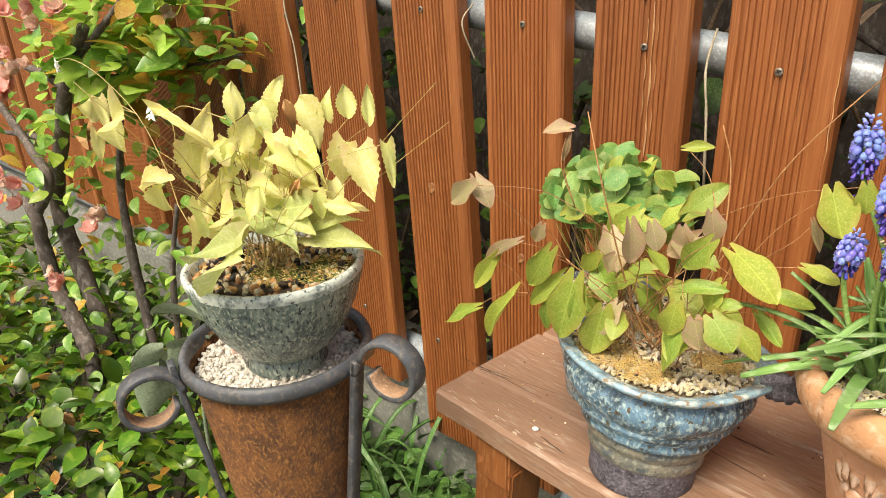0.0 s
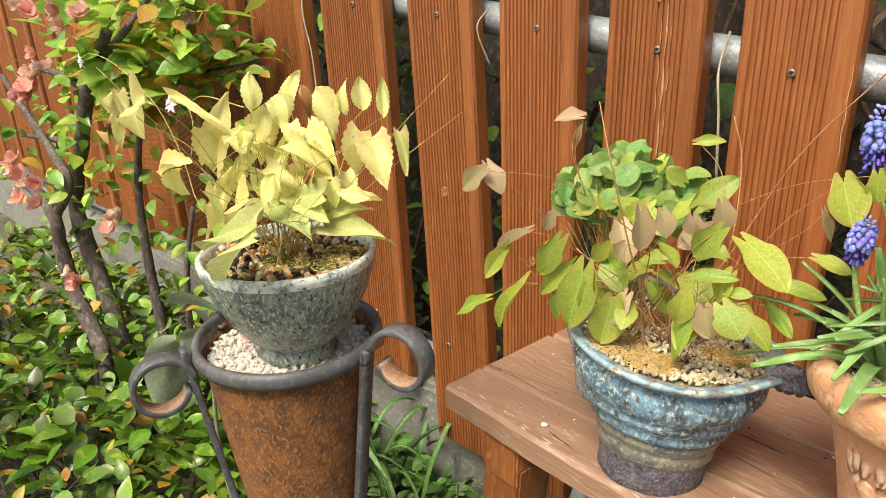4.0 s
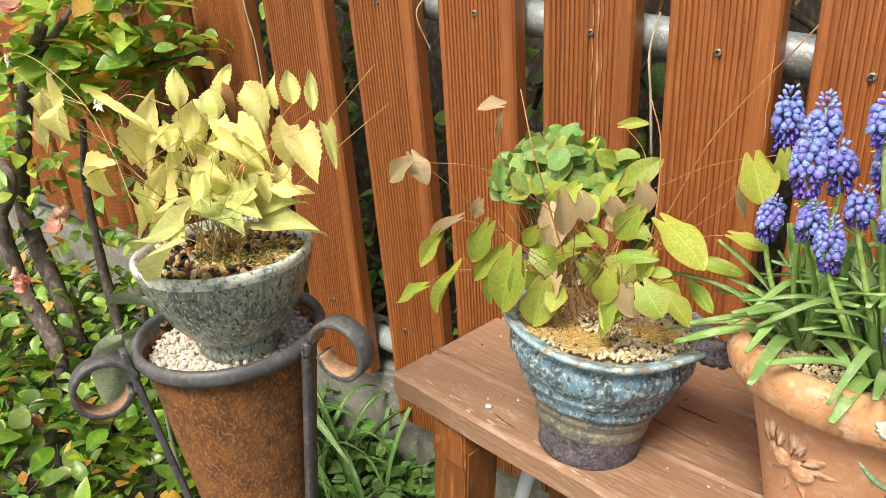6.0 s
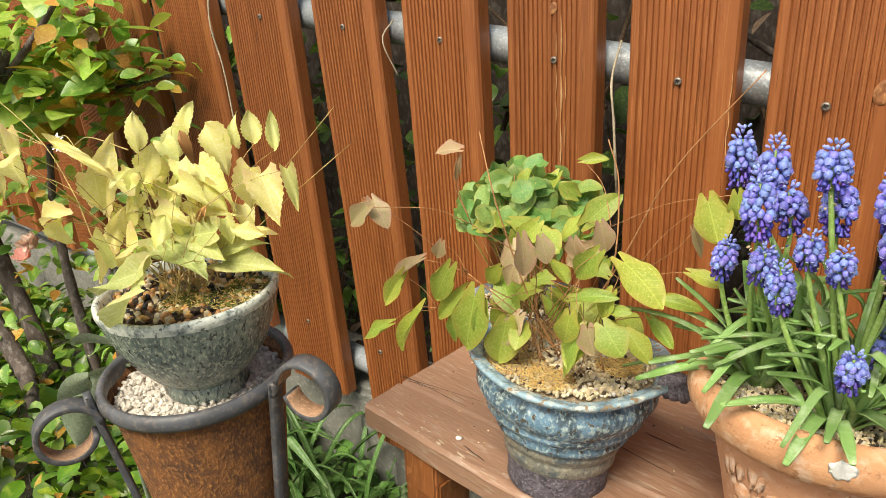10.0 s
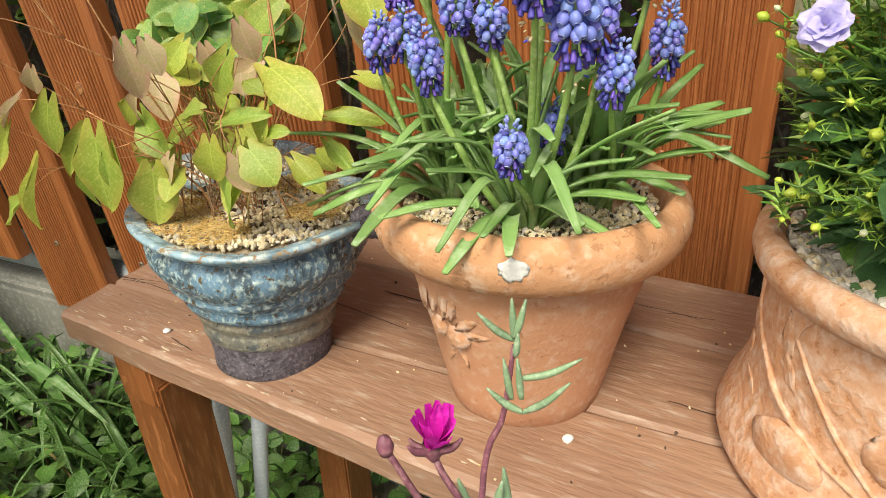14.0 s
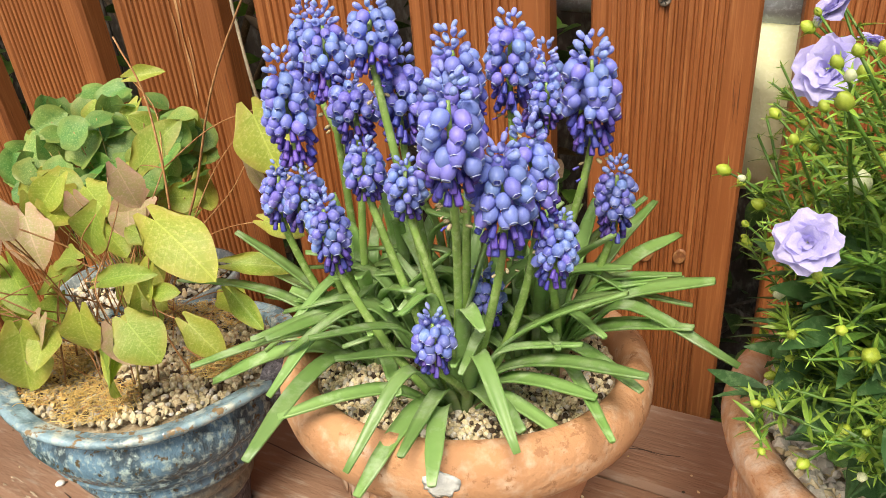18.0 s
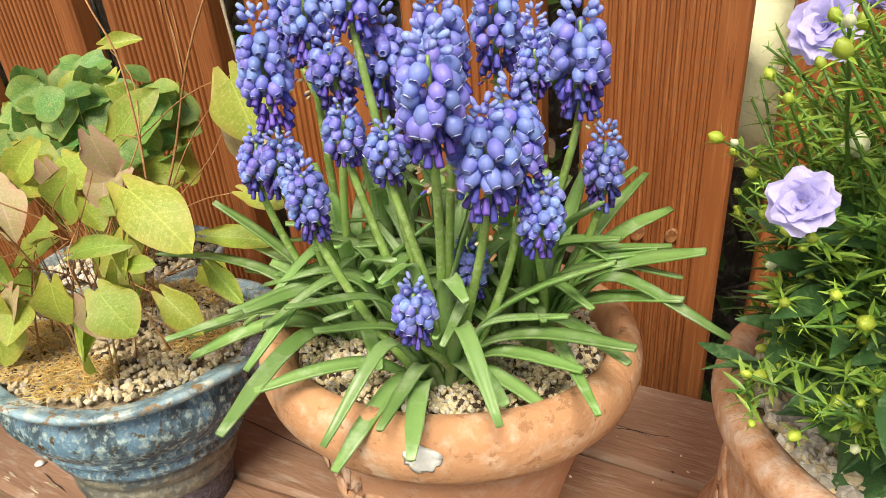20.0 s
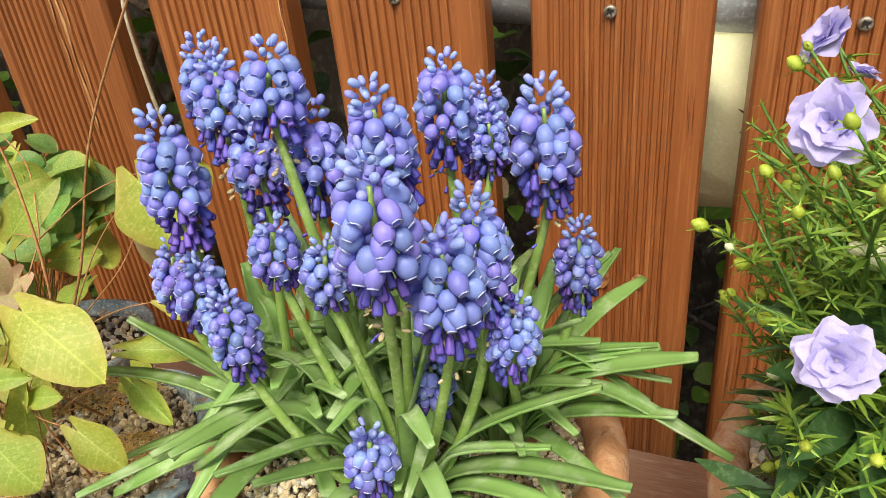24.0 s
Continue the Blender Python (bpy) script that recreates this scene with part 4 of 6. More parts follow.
Y_BACK = (
    (-0.030, -0.290, 0.685, -0.020, -0.290, 0.706, 0.015), (0.031, -0.360, 0.690, 0.038, -0.360, 0.714, 0.012), (0.020, -0.355, 0.668, 0.034, -0.355, 0.692, 0.017),
    (0.006, -0.380, 0.657, 0.022, -0.380, 0.700, 0.019), (0.014, -0.385, 0.679, 0.012, -0.385, 0.648, 0.019), (0.021, -0.345, 0.680, 0.016, -0.350, 0.647, 0.016),
    (-0.027, -0.300, 0.691, -0.018, -0.305, 0.670, 0.017), (0.035, -0.310, 0.699, 0.061, -0.315, 0.673, 0.017), (0.050, -0.300, 0.684, 0.055, -0.300, 0.705, 0.010),
    (0.071, -0.297, 0.686, 0.070, -0.297, 0.709, 0.013), (0.090, -0.295, 0.683, 0.092, -0.295, 0.709, 0.008), (0.093, -0.318, 0.677, 0.084, -0.322, 0.643, 0.017),
    (0.109, -0.322, 0.676, 0.127, -0.327, 0.645, 0.019), (0.134, -0.320, 0.682, 0.140, -0.320, 0.654, 0.008),
)
Y_LEFT = (
    (0.042, -0.325, 0.674, 0.078, -0.325, 0.656, 0.015), (0.062, -0.345, 0.665, 0.035, -0.345, 0.644, 0.015), (-0.004, -0.400, 0.703, 0.046, -0.400, 0.704, 0.009),
    (0.029, -0.430, 0.708, -0.026, -0.430, 0.688, 0.015), (-0.019, -0.430, 0.691, -0.026, -0.430, 0.666, 0.006), (0.057, -0.428, 0.670, 0.019, -0.432, 0.669, 0.012),
    (0.049, -0.425, 0.666, 0.040, -0.427, 0.646, 0.016), (0.037, -0.370, 0.670, 0.018, -0.375, 0.677, 0.013), (0.017, -0.390, 0.626, 0.040, -0.385, 0.659, 0.013),
    (0.064, -0.390, 0.643, 0.024, -0.395, 0.621, 0.014), (0.065, -0.330, 0.630, 0.101, -0.330, 0.647, 0.011), (0.087, -0.335, 0.638, 0.112, -0.335, 0.642, 0.010),
    (0.033, -0.335, 0.638, 0.077, -0.335, 0.651, 0.011), (0.034, -0.360, 0.635, 0.018, -0.360, 0.654, 0.011),
)
O_ROWS = (
    (0.035, -0.360, 0.629, 0.094, -0.365, 0.616, 0.031), (0.081, -0.345, 0.638, 0.025, -0.350, 0.623, 0.017), (0.070, -0.338, 0.610, 0.121, -0.327, 0.619, 0.018),
    (0.059, -0.335, 0.617, 0.104, -0.330, 0.633, 0.013), (0.096, -0.405, 0.636, 0.023, -0.412, 0.608, 0.014), (0.103, -0.410, 0.631, 0.029, -0.417, 0.586, 0.024),
    (0.065, -0.385, 0.631, 0.035, -0.390, 0.624, 0.012), (0.038, -0.345, 0.631, 0.091, -0.350, 0.625, 0.021),
)
epimedium(yellow, Y_BACK, Y_SET, 0.58, HEAD, 0.03, M_STRAW, 0.0004, stout=1.15)
epimedium(yellow, Y_LEFT, Y_SET, 0.58, HEAD, 0.03, M_STRAW, 0.0004, stout=1.15)
epimedium(yellow, O_ROWS, O_SET, 0.6, HEAD, 0.03, M_STRAW, 0.0004, "olive green older leaf", 1.2)
for _ in range(26):
    a, h = RNG.uniform(0, 6.28), RNG.uniform(0.03, 0.10)
    d = RNG.uniform(0.01, 0.055)
    p = HEAD + Vector((d * math.cos(a) - 0.01, d * math.sin(a), h))
    m = facing(p, RNG.uniform(0.018, 0.028), RNG.uniform(40, 140), 0.3, 0.6)
    shared("leaf", RNG.choice(Y_SET), m, yellow)
    stalk(HEAD + Vector((RNG.uniform(-0.012, 0.012), RNG.uniform(-0.012, 0.012), 0)), m.translation, 0.0004, M_STRAW, yellow)
for x, y, z in ((0.145, -0.285, 0.715), (0.15, -0.28, 0.69), (-0.01, -0.44, 0.725), (-0.005, -0.43, 0.70)):
    stalk(HEAD, (x, y, z), 0.00035, M_STRAW, yellow, 0.1)

for line in (((-0.039, -0.37, 0.605), (-0.063, -0.37, 0.647), (-0.094, -0.37, 0.684), (-0.155, -0.37, 0.711), (-0.206, -0.37, 0.719), (-0.237, -0.37, 0.713)), ((-0.048, -0.37, 0.649), (-0.037, -0.37, 0.678), (-0.05, -0.37, 0.695), (-0.068, -0.37, 0.691)), ((0.038, -0.37, 0.695), (-0.014, -0.37, 0.698), (-0.04, -0.37, 0.69))):
    part("flower_stalk", tube([HEAD.lerp(Vector(line[0]), 0.1), *line] if line[0][2] < 0.61 else list(line), [0.0005, 0.0003], 5, n=22), M_STRAW, yellow)
bm = bmesh.new()
for k in range(5):
    leaf(0.005, 0.0028, "petal", 0.3, 0.2, 0.05, 5, 0, RNG, bm, Matrix.Rotation(math.tau * k / 5, 4, "Z") @ Matrix.Rotation(0.3 * (-1) ** k, 4, "X"))
W_FLOWER = to_mesh("flower", bm, [M_WHITE])
for p in ((-0.237, -0.37, 0.713), (-0.231, -0.372, 0.709), (-0.068, -0.37, 0.691), (-0.064, -0.372, 0.687), (-0.07, -0.369, 0.685)):
    shared("flower", W_FLOWER, Matrix.Translation(p) @ Euler((RNG.uniform(0.6, 1.6), 0, RNG.uniform(-0.6, 0.6))).to_matrix().to_4x4(), yellow, "tiny white flower")
CURLED = leaf_set("leaf", "oval", M_TANSTONE, 2, 0.55, droop=(0.4, 0.8), fold=(0.6, 1.0), wave=0.2, teeth=0.06)
for b, t, w in (((-0.186, -0.37, 0.665), (-0.207, -0.37, 0.633), 0.010), ((0.105, -0.37, 0.714), (0.113, -0.37, 0.696), 0.006), ((0.075, -0.345, 0.655), (0.068, -0.35, 0.64), 0.007)):
    blade((*b, *t, w), CURLED, 0.55, yellow, "brown curled dead leaf")
for b, t, w in (((-0.175, -0.37, 0.69), (-0.197, -0.37, 0.662), 0.02), ((-0.165, -0.37, 0.688), (-0.15, -0.37, 0.668), 0.013)):
    blade((*b, *t, w), Y_SET, 0.58, yellow)
    stalk((-0.094, -0.37, 0.684), b, 0.0004, M_STRAW, yellow, 0.05)

# ---- bronze and lime epimedium in the blue pot ----
lime = thing("epimedium", "epimedium with lime and bronze heart-shaped leaves in a blue pot", "potted plant", "epimedium plants")
L_SET = leaf_set("leaf", "heart", M_LLEAF, 6, 0.8, droop=(0.0, 0.35), fold=(-0.05, 0.45), wave=0.04)
B_SET = leaf_set("leaf", "heart", M_BRLEAF, 5, 0.8, droop=(0.0, 0.35), fold=(-0.05, 0.45), wave=0.05)
ROOT = Vector((0.272, -0.224, zb + 0.096))
L_FRONT = (
    (0.163, -0.275, 0.560, 0.129, -0.275, 0.540, 0.010), (0.205, -0.285, 0.587, 0.179, -0.290, 0.550, 0.013), (0.187, -0.280, 0.606, 0.172, -0.285, 0.582, 0.011),
    (0.233, -0.275, 0.604, 0.210, -0.280, 0.578, 0.011), (0.242, -0.275, 0.602, 0.234, -0.280, 0.561, 0.021), (0.253, -0.258, 0.579, 0.249, -0.262, 0.550, 0.022),
    (0.301, -0.262, 0.600, 0.299, -0.265, 0.580, 0.015), (0.304, -0.258, 0.584, 0.288, -0.262, 0.554, 0.017), (0.322, -0.260, 0.598, 0.336, -0.264, 0.585, 0.018),
    (0.328, -0.238, 0.584, 0.344, -0.240, 0.571, 0.015), (0.331, -0.213, 0.584, 0.347, -0.217, 0.570, 0.009), (0.320, -0.232, 0.627, 0.349, -0.240, 0.614, 0.024),
    (0.332, -0.210, 0.597, 0.358, -0.204, 0.597, 0.010), (0.316, -0.240, 0.598, 0.329, -0.240, 0.601, 0.007),
)
L_REST = (
    (0.229, -0.283, 0.621, 0.213, -0.286, 0.592, 0.016), (0.246, -0.272, 0.596, 0.243, -0.276, 0.574, 0.012),
    (0.295, -0.245, 0.603, 0.319, -0.245, 0.613, 0.010), (0.310, -0.248, 0.636, 0.295, -0.250, 0.616, 0.015), (0.272, -0.188, 0.629, 0.291, -0.184, 0.650, 0.017),
    (0.257, -0.165, 0.664, 0.273, -0.160, 0.667, 0.009), (0.356, -0.205, 0.662, 0.365, -0.208, 0.639, 0.020), (0.370, -0.200, 0.667, 0.373, -0.200, 0.652, 0.012),
    (0.350, -0.205, 0.617, 0.368, -0.205, 0.614, 0.010), (0.243, -0.250, 0.612, 0.229, -0.250, 0.597, 0.012), (0.265, -0.240, 0.599, 0.244, -0.240, 0.590, 0.011),
    (0.225, -0.275, 0.584, 0.221, -0.275, 0.561, 0.009), (0.221, -0.200, 0.625, 0.243, -0.200, 0.623, 0.017), (0.272, -0.235, 0.605, 0.256, -0.235, 0.605, 0.012),
    (0.306, -0.225, 0.613, 0.295, -0.225, 0.619, 0.010), (0.238, -0.250, 0.587, 0.246, -0.250, 0.573, 0.011),
)
B_ROWS = (
    (0.203, -0.280, 0.621, 0.175, -0.282, 0.605, 0.011), (0.311, -0.258, 0.592, 0.317, -0.260, 0.576, 0.016),
    (0.274, -0.270, 0.645, 0.279, -0.272, 0.623, 0.014), (0.286, -0.268, 0.647, 0.292, -0.270, 0.634, 0.013), (0.291, -0.240, 0.638, 0.293, -0.240, 0.626, 0.013),
    (0.301, -0.225, 0.644, 0.306, -0.225, 0.627, 0.015), (0.197, -0.310, 0.668, 0.210, -0.312, 0.655, 0.014), (0.200, -0.318, 0.667, 0.184, -0.322, 0.654, 0.012),
    (0.235, -0.275, 0.695, 0.218, -0.278, 0.694, 0.010), (0.236, -0.275, 0.690, 0.232, -0.275, 0.675, 0.004), (0.222, -0.280, 0.636, 0.216, -0.280, 0.623, 0.009),
    (0.350, -0.207, 0.644, 0.357, -0.207, 0.628, 0.006), (0.260, -0.260, 0.619, 0.253, -0.260, 0.607, 0.010),
)
epimedium(lime, L_FRONT, L_SET, 0.8, ROOT, 0.034, M_REDSTEM, 0.00042, stout=1.05)
epimedium(lime, L_REST, L_SET, 0.8, ROOT, 0.034, M_REDSTEM, 0.00042, stout=1.05)
epimedium(lime, B_ROWS, B_SET, 0.8, ROOT, 0.034, M_REDSTEM, 0.00042, "bronze-tinted leaf", 1.0)
for _ in range(6):
    a, d = RNG.uniform(0, 6.28), RNG.uniform(0.01, 0.045)
    stalk(ROOT + Vector((d * math.cos(a), d * math.sin(a), 0)), ROOT + Vector((1.5 * d * math.cos(a) + RNG.uniform(-0.03, 0.03), 1.5 * d * math.sin(a) + RNG.uniform(-0.03, 0.03), RNG.uniform(0.005, 0.06))), 0.0005, RNG.choice((M_REDSTEM, M_TWIG, M_STRAW)), lime, 0.4)
for a, b, c in (((0.301, -0.195, 0.61), (0.329, -0.19, 0.672), (0.375, -0.19, 0.733)), ((0.3, -0.21, 0.6), (0.3, -0.2, 0.66), (0.292, -0.2, 0.69)), ((0.26, -0.24, 0.59), (0.25, -0.26, 0.66), (0.232, -0.25, 0.70))):
    part("stem", tube([ROOT, a, b, c], [0.0007, 0.0004], 5, n=16), M_REDSTEM, lime)

RL = random.Random(31)
for k in range(22):
    a, d = RL.uniform(0, 6.28), RL.uniform(0.015, 0.055)
    p = ROOT + Vector((d * math.cos(a), d * math.sin(a), RL.uniform(0.015, 0.085)))
    m = facing(p, RL.uniform(0.017, 0.027), RL.uniform(30, 150), 0.35, 0.6, RL)
    shared("leaf", RL.choice(L_SET if RL.random() < 0.7 else B_SET), m, lime)
    stalk(ROOT + Vector((0.5 * d * math.cos(a), 0.5 * d * math.sin(a), -0.002)), m @ Vector((0, 0, 0)), 0.00032, M_REDSTEM, lime, 0.1, rng=RL)

# ---- small pale blue pot with a round-leaved plant ----
BACK = (0.197, -0.147)
zk = on_bench(*BACK)
back = thing("flower_pot", "small pale blue glazed pot with an uneven rim", "flower pot", "pots on the bench", m=seat(*BACK, (-0.02, 0.12)))
part("body", lathe([(0.0, 0.001), (0.03, 0.0), (0.032, 0.003), (0.036, 0.03), (0.049, 0.07), (0.0545, 0.088), (0.055, 0.093), (0.0525, 0.0935), (0.05, 0.086), (0.04, 0.082)], 56, ripple(8, 0.03)), M_POTBACK, back)
part("soil", lathe([(0.0, 0.087), (0.05, 0.085)], 30), M_SOIL, back)
stones("grit", [M_GRIT, M_PUMICE], back, [(p, RNG.uniform(0.0012, 0.0028), RNG.choice((0, 1))) for p in disc(420, 0.049, 0.088)], RNG, "cream grit")
green = thing("meadow_rue", "bushy plant with rounded blue-green leaves in a small pot", "potted plant")
G_SET = leaf_set("leaf", "round", M_GLEAF, 7, 1.0, droop=(0.0, 0.3), fold=(-0.1, 0.4), wave=0.07)
G_YEL = leaf_set("leaf", "heart", M_LLEAF, 3, 0.95, droop=(0.0, 0.3), wave=0.06)
FOOT = Vector((BACK[0], BACK[1], zk + 0.085))
for k in range(125):
    a, e = RNG.uniform(0, 6.28), math.asin(RNG.uniform(-0.35, 1))
    d = 0.059 * RNG.uniform(0.62, 1.05)
    p = Vector((0.193, -0.132, 0.603)) + Vector((d * math.cos(a) * math.cos(e), d * 0.8 * math.sin(a) * math.cos(e), d * 0.68 * math.sin(e)))
    m = facing(p, RNG.uniform(0.013, 0.021), RNG.uniform(0, 360), 0.35, 0.7)
    shared("leaf", RNG.choice(G_SET if RNG.random() < 0.85 else G_YEL), m, green)
    stalk(FOOT + Vector((RNG.uniform(-0.01, 0.01), RNG.uniform(-0.01, 0.01), 0)), p, 0.0004, RNG.choice((M_REDSTEM, M_STRAW, M_CLIME)), green, 0.15)

# ---- grape hyacinths ----
muscari = thing("grape_hyacinth", "flowering grape hyacinths, violet-blue spikes over strap leaves", "potted plant")


def floret_mesh(material, length, width, shape="urn"):
    """A hanging urn-shaped bell with a lobed paler mouth; closed buds are plain eggs, spent bells narrow and fluted."""
    flute = None
    if shape == "bud":
        prof = [(0.0, 0.0), (0.3, -0.05), (0.43, -0.25), (0.5, -0.55), (0.44, -0.82), (0.25, -0.97), (0.0, -1.0)]
    elif shape == "spent":
        prof = [(0.0, 0.0), (0.3, -0.06), (0.44, -0.3), (0.46, -0.6), (0.5, -0.85), (0.42, -1.0), (0.2, -0.9)]
        flute = lambda r, a, z: (r * (1 + 0.16 * math.cos(5 * a)), z)
    else:
        prof = [(0.0, 0.0), (0.24, -0.03), (0.42, -0.17), (0.5, -0.42), (0.47, -0.66), (0.37, -0.84), (0.25, -0.93)]
    bm = lathe([(r * width, z * length) for r, z in prof], 10, flute)
    if shape == "urn":
        lobes = lambda r, a, z: (r * (1 + 0.1 * math.cos(6 * a)), z)
        lathe([(0.25 * width, -0.93 * length), (0.29 * width, -0.985 * length), (0.2 * width, -0.95 * length)], 12, lobes, bm, 1)
        lathe([(0.2 * width, -0.95 * length), (0.12 * width, -0.75 * length)], 10, None, bm, 0)
    return to_mesh("floret", bm, [material, M_FRILL])


F_MID = [floret_mesh(M_FLOR, 1.0, w) for w in (0.8, 0.88, 0.95)]
F_TOP = [floret_mesh(M_FLORTOP, 1.0, w, "bud") for w in (0.56, 0.66)]
F_LOW = [floret_mesh(M_FLORLOW, 1.0, w, "spent") for w in (0.46, 0.54)]
F_DRY = [floret_mesh(M_DRIED, 1.0, w, "bud") for w in (0.4, 0.6)] + [floret_mesh(M_FLORLOW, 1.0, 0.4, "spent")]


def spike(top, low, root, own, fat=1.0, dried=True):
    """One flower spike: a stem from the bulb and whorls of bells; own: the bells are objects of their own."""
    top, low, root = Vector(top), Vector(low), Vector(root)
    ax = (top - low)
    h = ax.length
    ax.normalize()
    side = ax.orthogonal().normalized()
    bend = root.lerp(low, 0.55) + Vector((RNG.uniform(-0.004, 0.004), RNG.uniform(-0.004, 0.004), 0))
    st = part("flower_stem", tube([root, bend, low, low + ax * h * 0.78], [0.0018, 0.0016, 0.0013, 0.0006], 8, n=18), M_MSTEM, muscari)
    size = 0.0048 * fat
    rows = max(5, int(h / (size * 0.54)))
    bells = []
    for i in range(rows):
        s = i / (rows - 1)
        rad = 0.0060 * (1 - 0.58 * max(0, (s - 0.45) / 0.55) ** 1.5) * (0.66 + 0.34 * min(1, s * 3)) * fat
        n = 8 if s < 0.6 else (7 if s < 0.8 else (6 if s < 0.92 else 4))
        for k in range(n):
            a = math.tau * (k + 0.5 * (i % 2)) / n + RNG.uniform(-0.22, 0.22)
            out = Matrix.Rotation(a, 3, ax) @ side
            p = low + ax * (s * h + RNG.uniform(-0.0008, 0.0008)) + out * rad * RNG.uniform(0.85, 1.12)
            tilt = 1.1 - 0.7 * s if s < 0.8 else -0.9 * (s - 0.7) / 0.3
            down = (out * (0.42 + 0.45 * s) - ax * tilt + Vector([RNG.uniform(-0.2, 0.2) for _ in range(3)])).normalized()
            if s < 0.28:
                me, sz = RNG.choice(F_LOW), size * RNG.uniform(0.75, 1.0)
            elif s < 0.8:
                me, sz = RNG.choice(F_MID), size * RNG.uniform(0.86, 1.16)
            else:
                me, sz = RNG.choice(F_TOP), size * RNG.uniform(0.7, 0.95) * (1.3 - 0.55 * s)
            z = -down
            x = z.orthogonal().normalized()
            m = Matrix((x, z.cross(x), z)).transposed().to_4x4()
            bells.append((me, Matrix.Translation(p - down * sz * 0.3) @ m @ Matrix.Diagonal((sz, sz, sz, 1))))
    if dried:
        for k in range(14):
            a = RNG.uniform(0, 6.28)
            out = Matrix.Rotation(a, 3, ax) @ side
            p = low - ax * RNG.uniform(-0.003, 0.012)
            q = p + out * RNG.uniform(0.002, 0.0045) - ax * 0.001
            z = -(out - ax * 0.4).normalized()
            x = z.orthogonal().normalized()
            bells.append((RNG.choice(F_DRY), Matrix.Translation(q) @ Matrix((x, z.cross(x), z)).transposed().to_4x4() @ Matrix.Scale(RNG.uniform(0.0014, 0.0026), 4)))
    if own:
        head = thing("flower_spike", "", "", m=Matrix.Identity(4))
        head.parent = muscari
        for me, m in bells:
            shared("floret", me, m, head)
    else:
        bm = bmesh.new()
        mats, slots = [M_FLOR, M_FLORTOP, M_FLORLOW, M_DRIED, M_FRILL], {}
        for me, m in bells:
            base = len(bm.faces)
            tmp = bmesh.new()
            tmp.from_mesh(me)
            tmp.transform(m)
            k0 = mats.index(me.materials[0])
            vs = [bm.verts.new(v.co) for v in tmp.verts]
            for f in tmp.faces:
                bm.faces.new([vs[v.index] for v in f.verts]).material_index = 4 if f.material_index else k0
            tmp.free()
        part("flower_spike", bm, mats, muscari)


CLUMPS = [Vector((0.440, -0.225, 0.558)), Vector((0.396, -0.207, 0.558)), Vector((0.463, -0.191, 0.558)), Vector((0.450, -0.188, 0.558)), Vector((0.406, -0.190, 0.558)), Vector((0.428, -0.182, 0.558))]


def nearest(p):
    return min(CLUMPS, key=lambda c: (c.x - p[0]) ** 2 + (c.y - p[1]) ** 2)


TALL = (
    (0.359, -0.163, 0.696, 0.361, -0.168, 0.664), (0.416, -0.214, 0.705, 0.418, -0.220, 0.684), (0.387, -0.226, 0.691, 0.390, -0.229, 0.656),
    (0.444, -0.221, 0.696, 0.447, -0.218, 0.667), (0.420, -0.205, 0.686, 0.422, -0.214, 0.660), (0.453, -0.188, 0.694, 0.452, -0.188, 0.666),
    (0.453, -0.142, 0.675, 0.449, -0.142, 0.640), (0.480, -0.191, 0.688, 0.481, -0.191, 0.653), (0.467, -0.222, 0.670, 0.470, -0.222, 0.636),
    (0.464, -0.238, 0.668, 0.464, -0.238, 0.638), (0.455, -0.251, 0.691, 0.454, -0.250, 0.659), (0.385, -0.193, 0.699, 0.386, -0.196, 0.668),
    (0.394, -0.197, 0.677, 0.400, -0.205, 0.654),
)
SMALL = (
    (0.490, -0.192, 0.648, 0.489, -0.192, 0.621), (0.478, -0.223, 0.641, 0.475, -0.223, 0.618), (0.449, -0.216, 0.614, 0.449, -0.216, 0.594),
    (0.444, -0.251, 0.617, 0.443, -0.251, 0.597), (0.374, -0.220, 0.649, 0.371, -0.220, 0.627), (0.398, -0.239, 0.656, 0.395, -0.239, 0.637),
    (0.406, -0.244, 0.651, 0.408, -0.244, 0.625), (0.415, -0.228, 0.663, 0.414, -0.228, 0.645), (0.430, -0.230, 0.658, 0.429, -0.230, 0.641),
    (0.455, -0.150, 0.666, 0.455, -0.150, 0.645),
)
for k, row in enumerate(TALL):
    c = nearest(row[3:]) + Vector((RNG.uniform(-0.006, 0.006), RNG.uniform(-0.006, 0.006), -0.004))
    spike(row[:3], row[3:], c, k in (0, 1, 2, 3, 5, 7, 8, 9, 10, 11), 1.12 if k in (7, 9, 10) else 1.0)
for row in SMALL:
    c = nearest(row[3:]) + Vector((RNG.uniform(-0.006, 0.006), RNG.uniform(-0.006, 0.006), -0.004))
    spike(row[:3], row[3:], c, False, 0.82, False)


def strap_leaf(root, mid, end, w):
    bm = strap([root, Vector(root).lerp(Vector(mid), 0.5) + Vector((0, 0, 0.007)), mid, end], [w * 0.7, w * 0.9, w, w, w * 0.95, w * 0.85, w * 0.4], 0.0011, (0, 0, 1), 0.16, n=18, twist=RNG.uniform(-0.3, 0.3))
    part("leaf", bm, M_MGREEN, muscari)


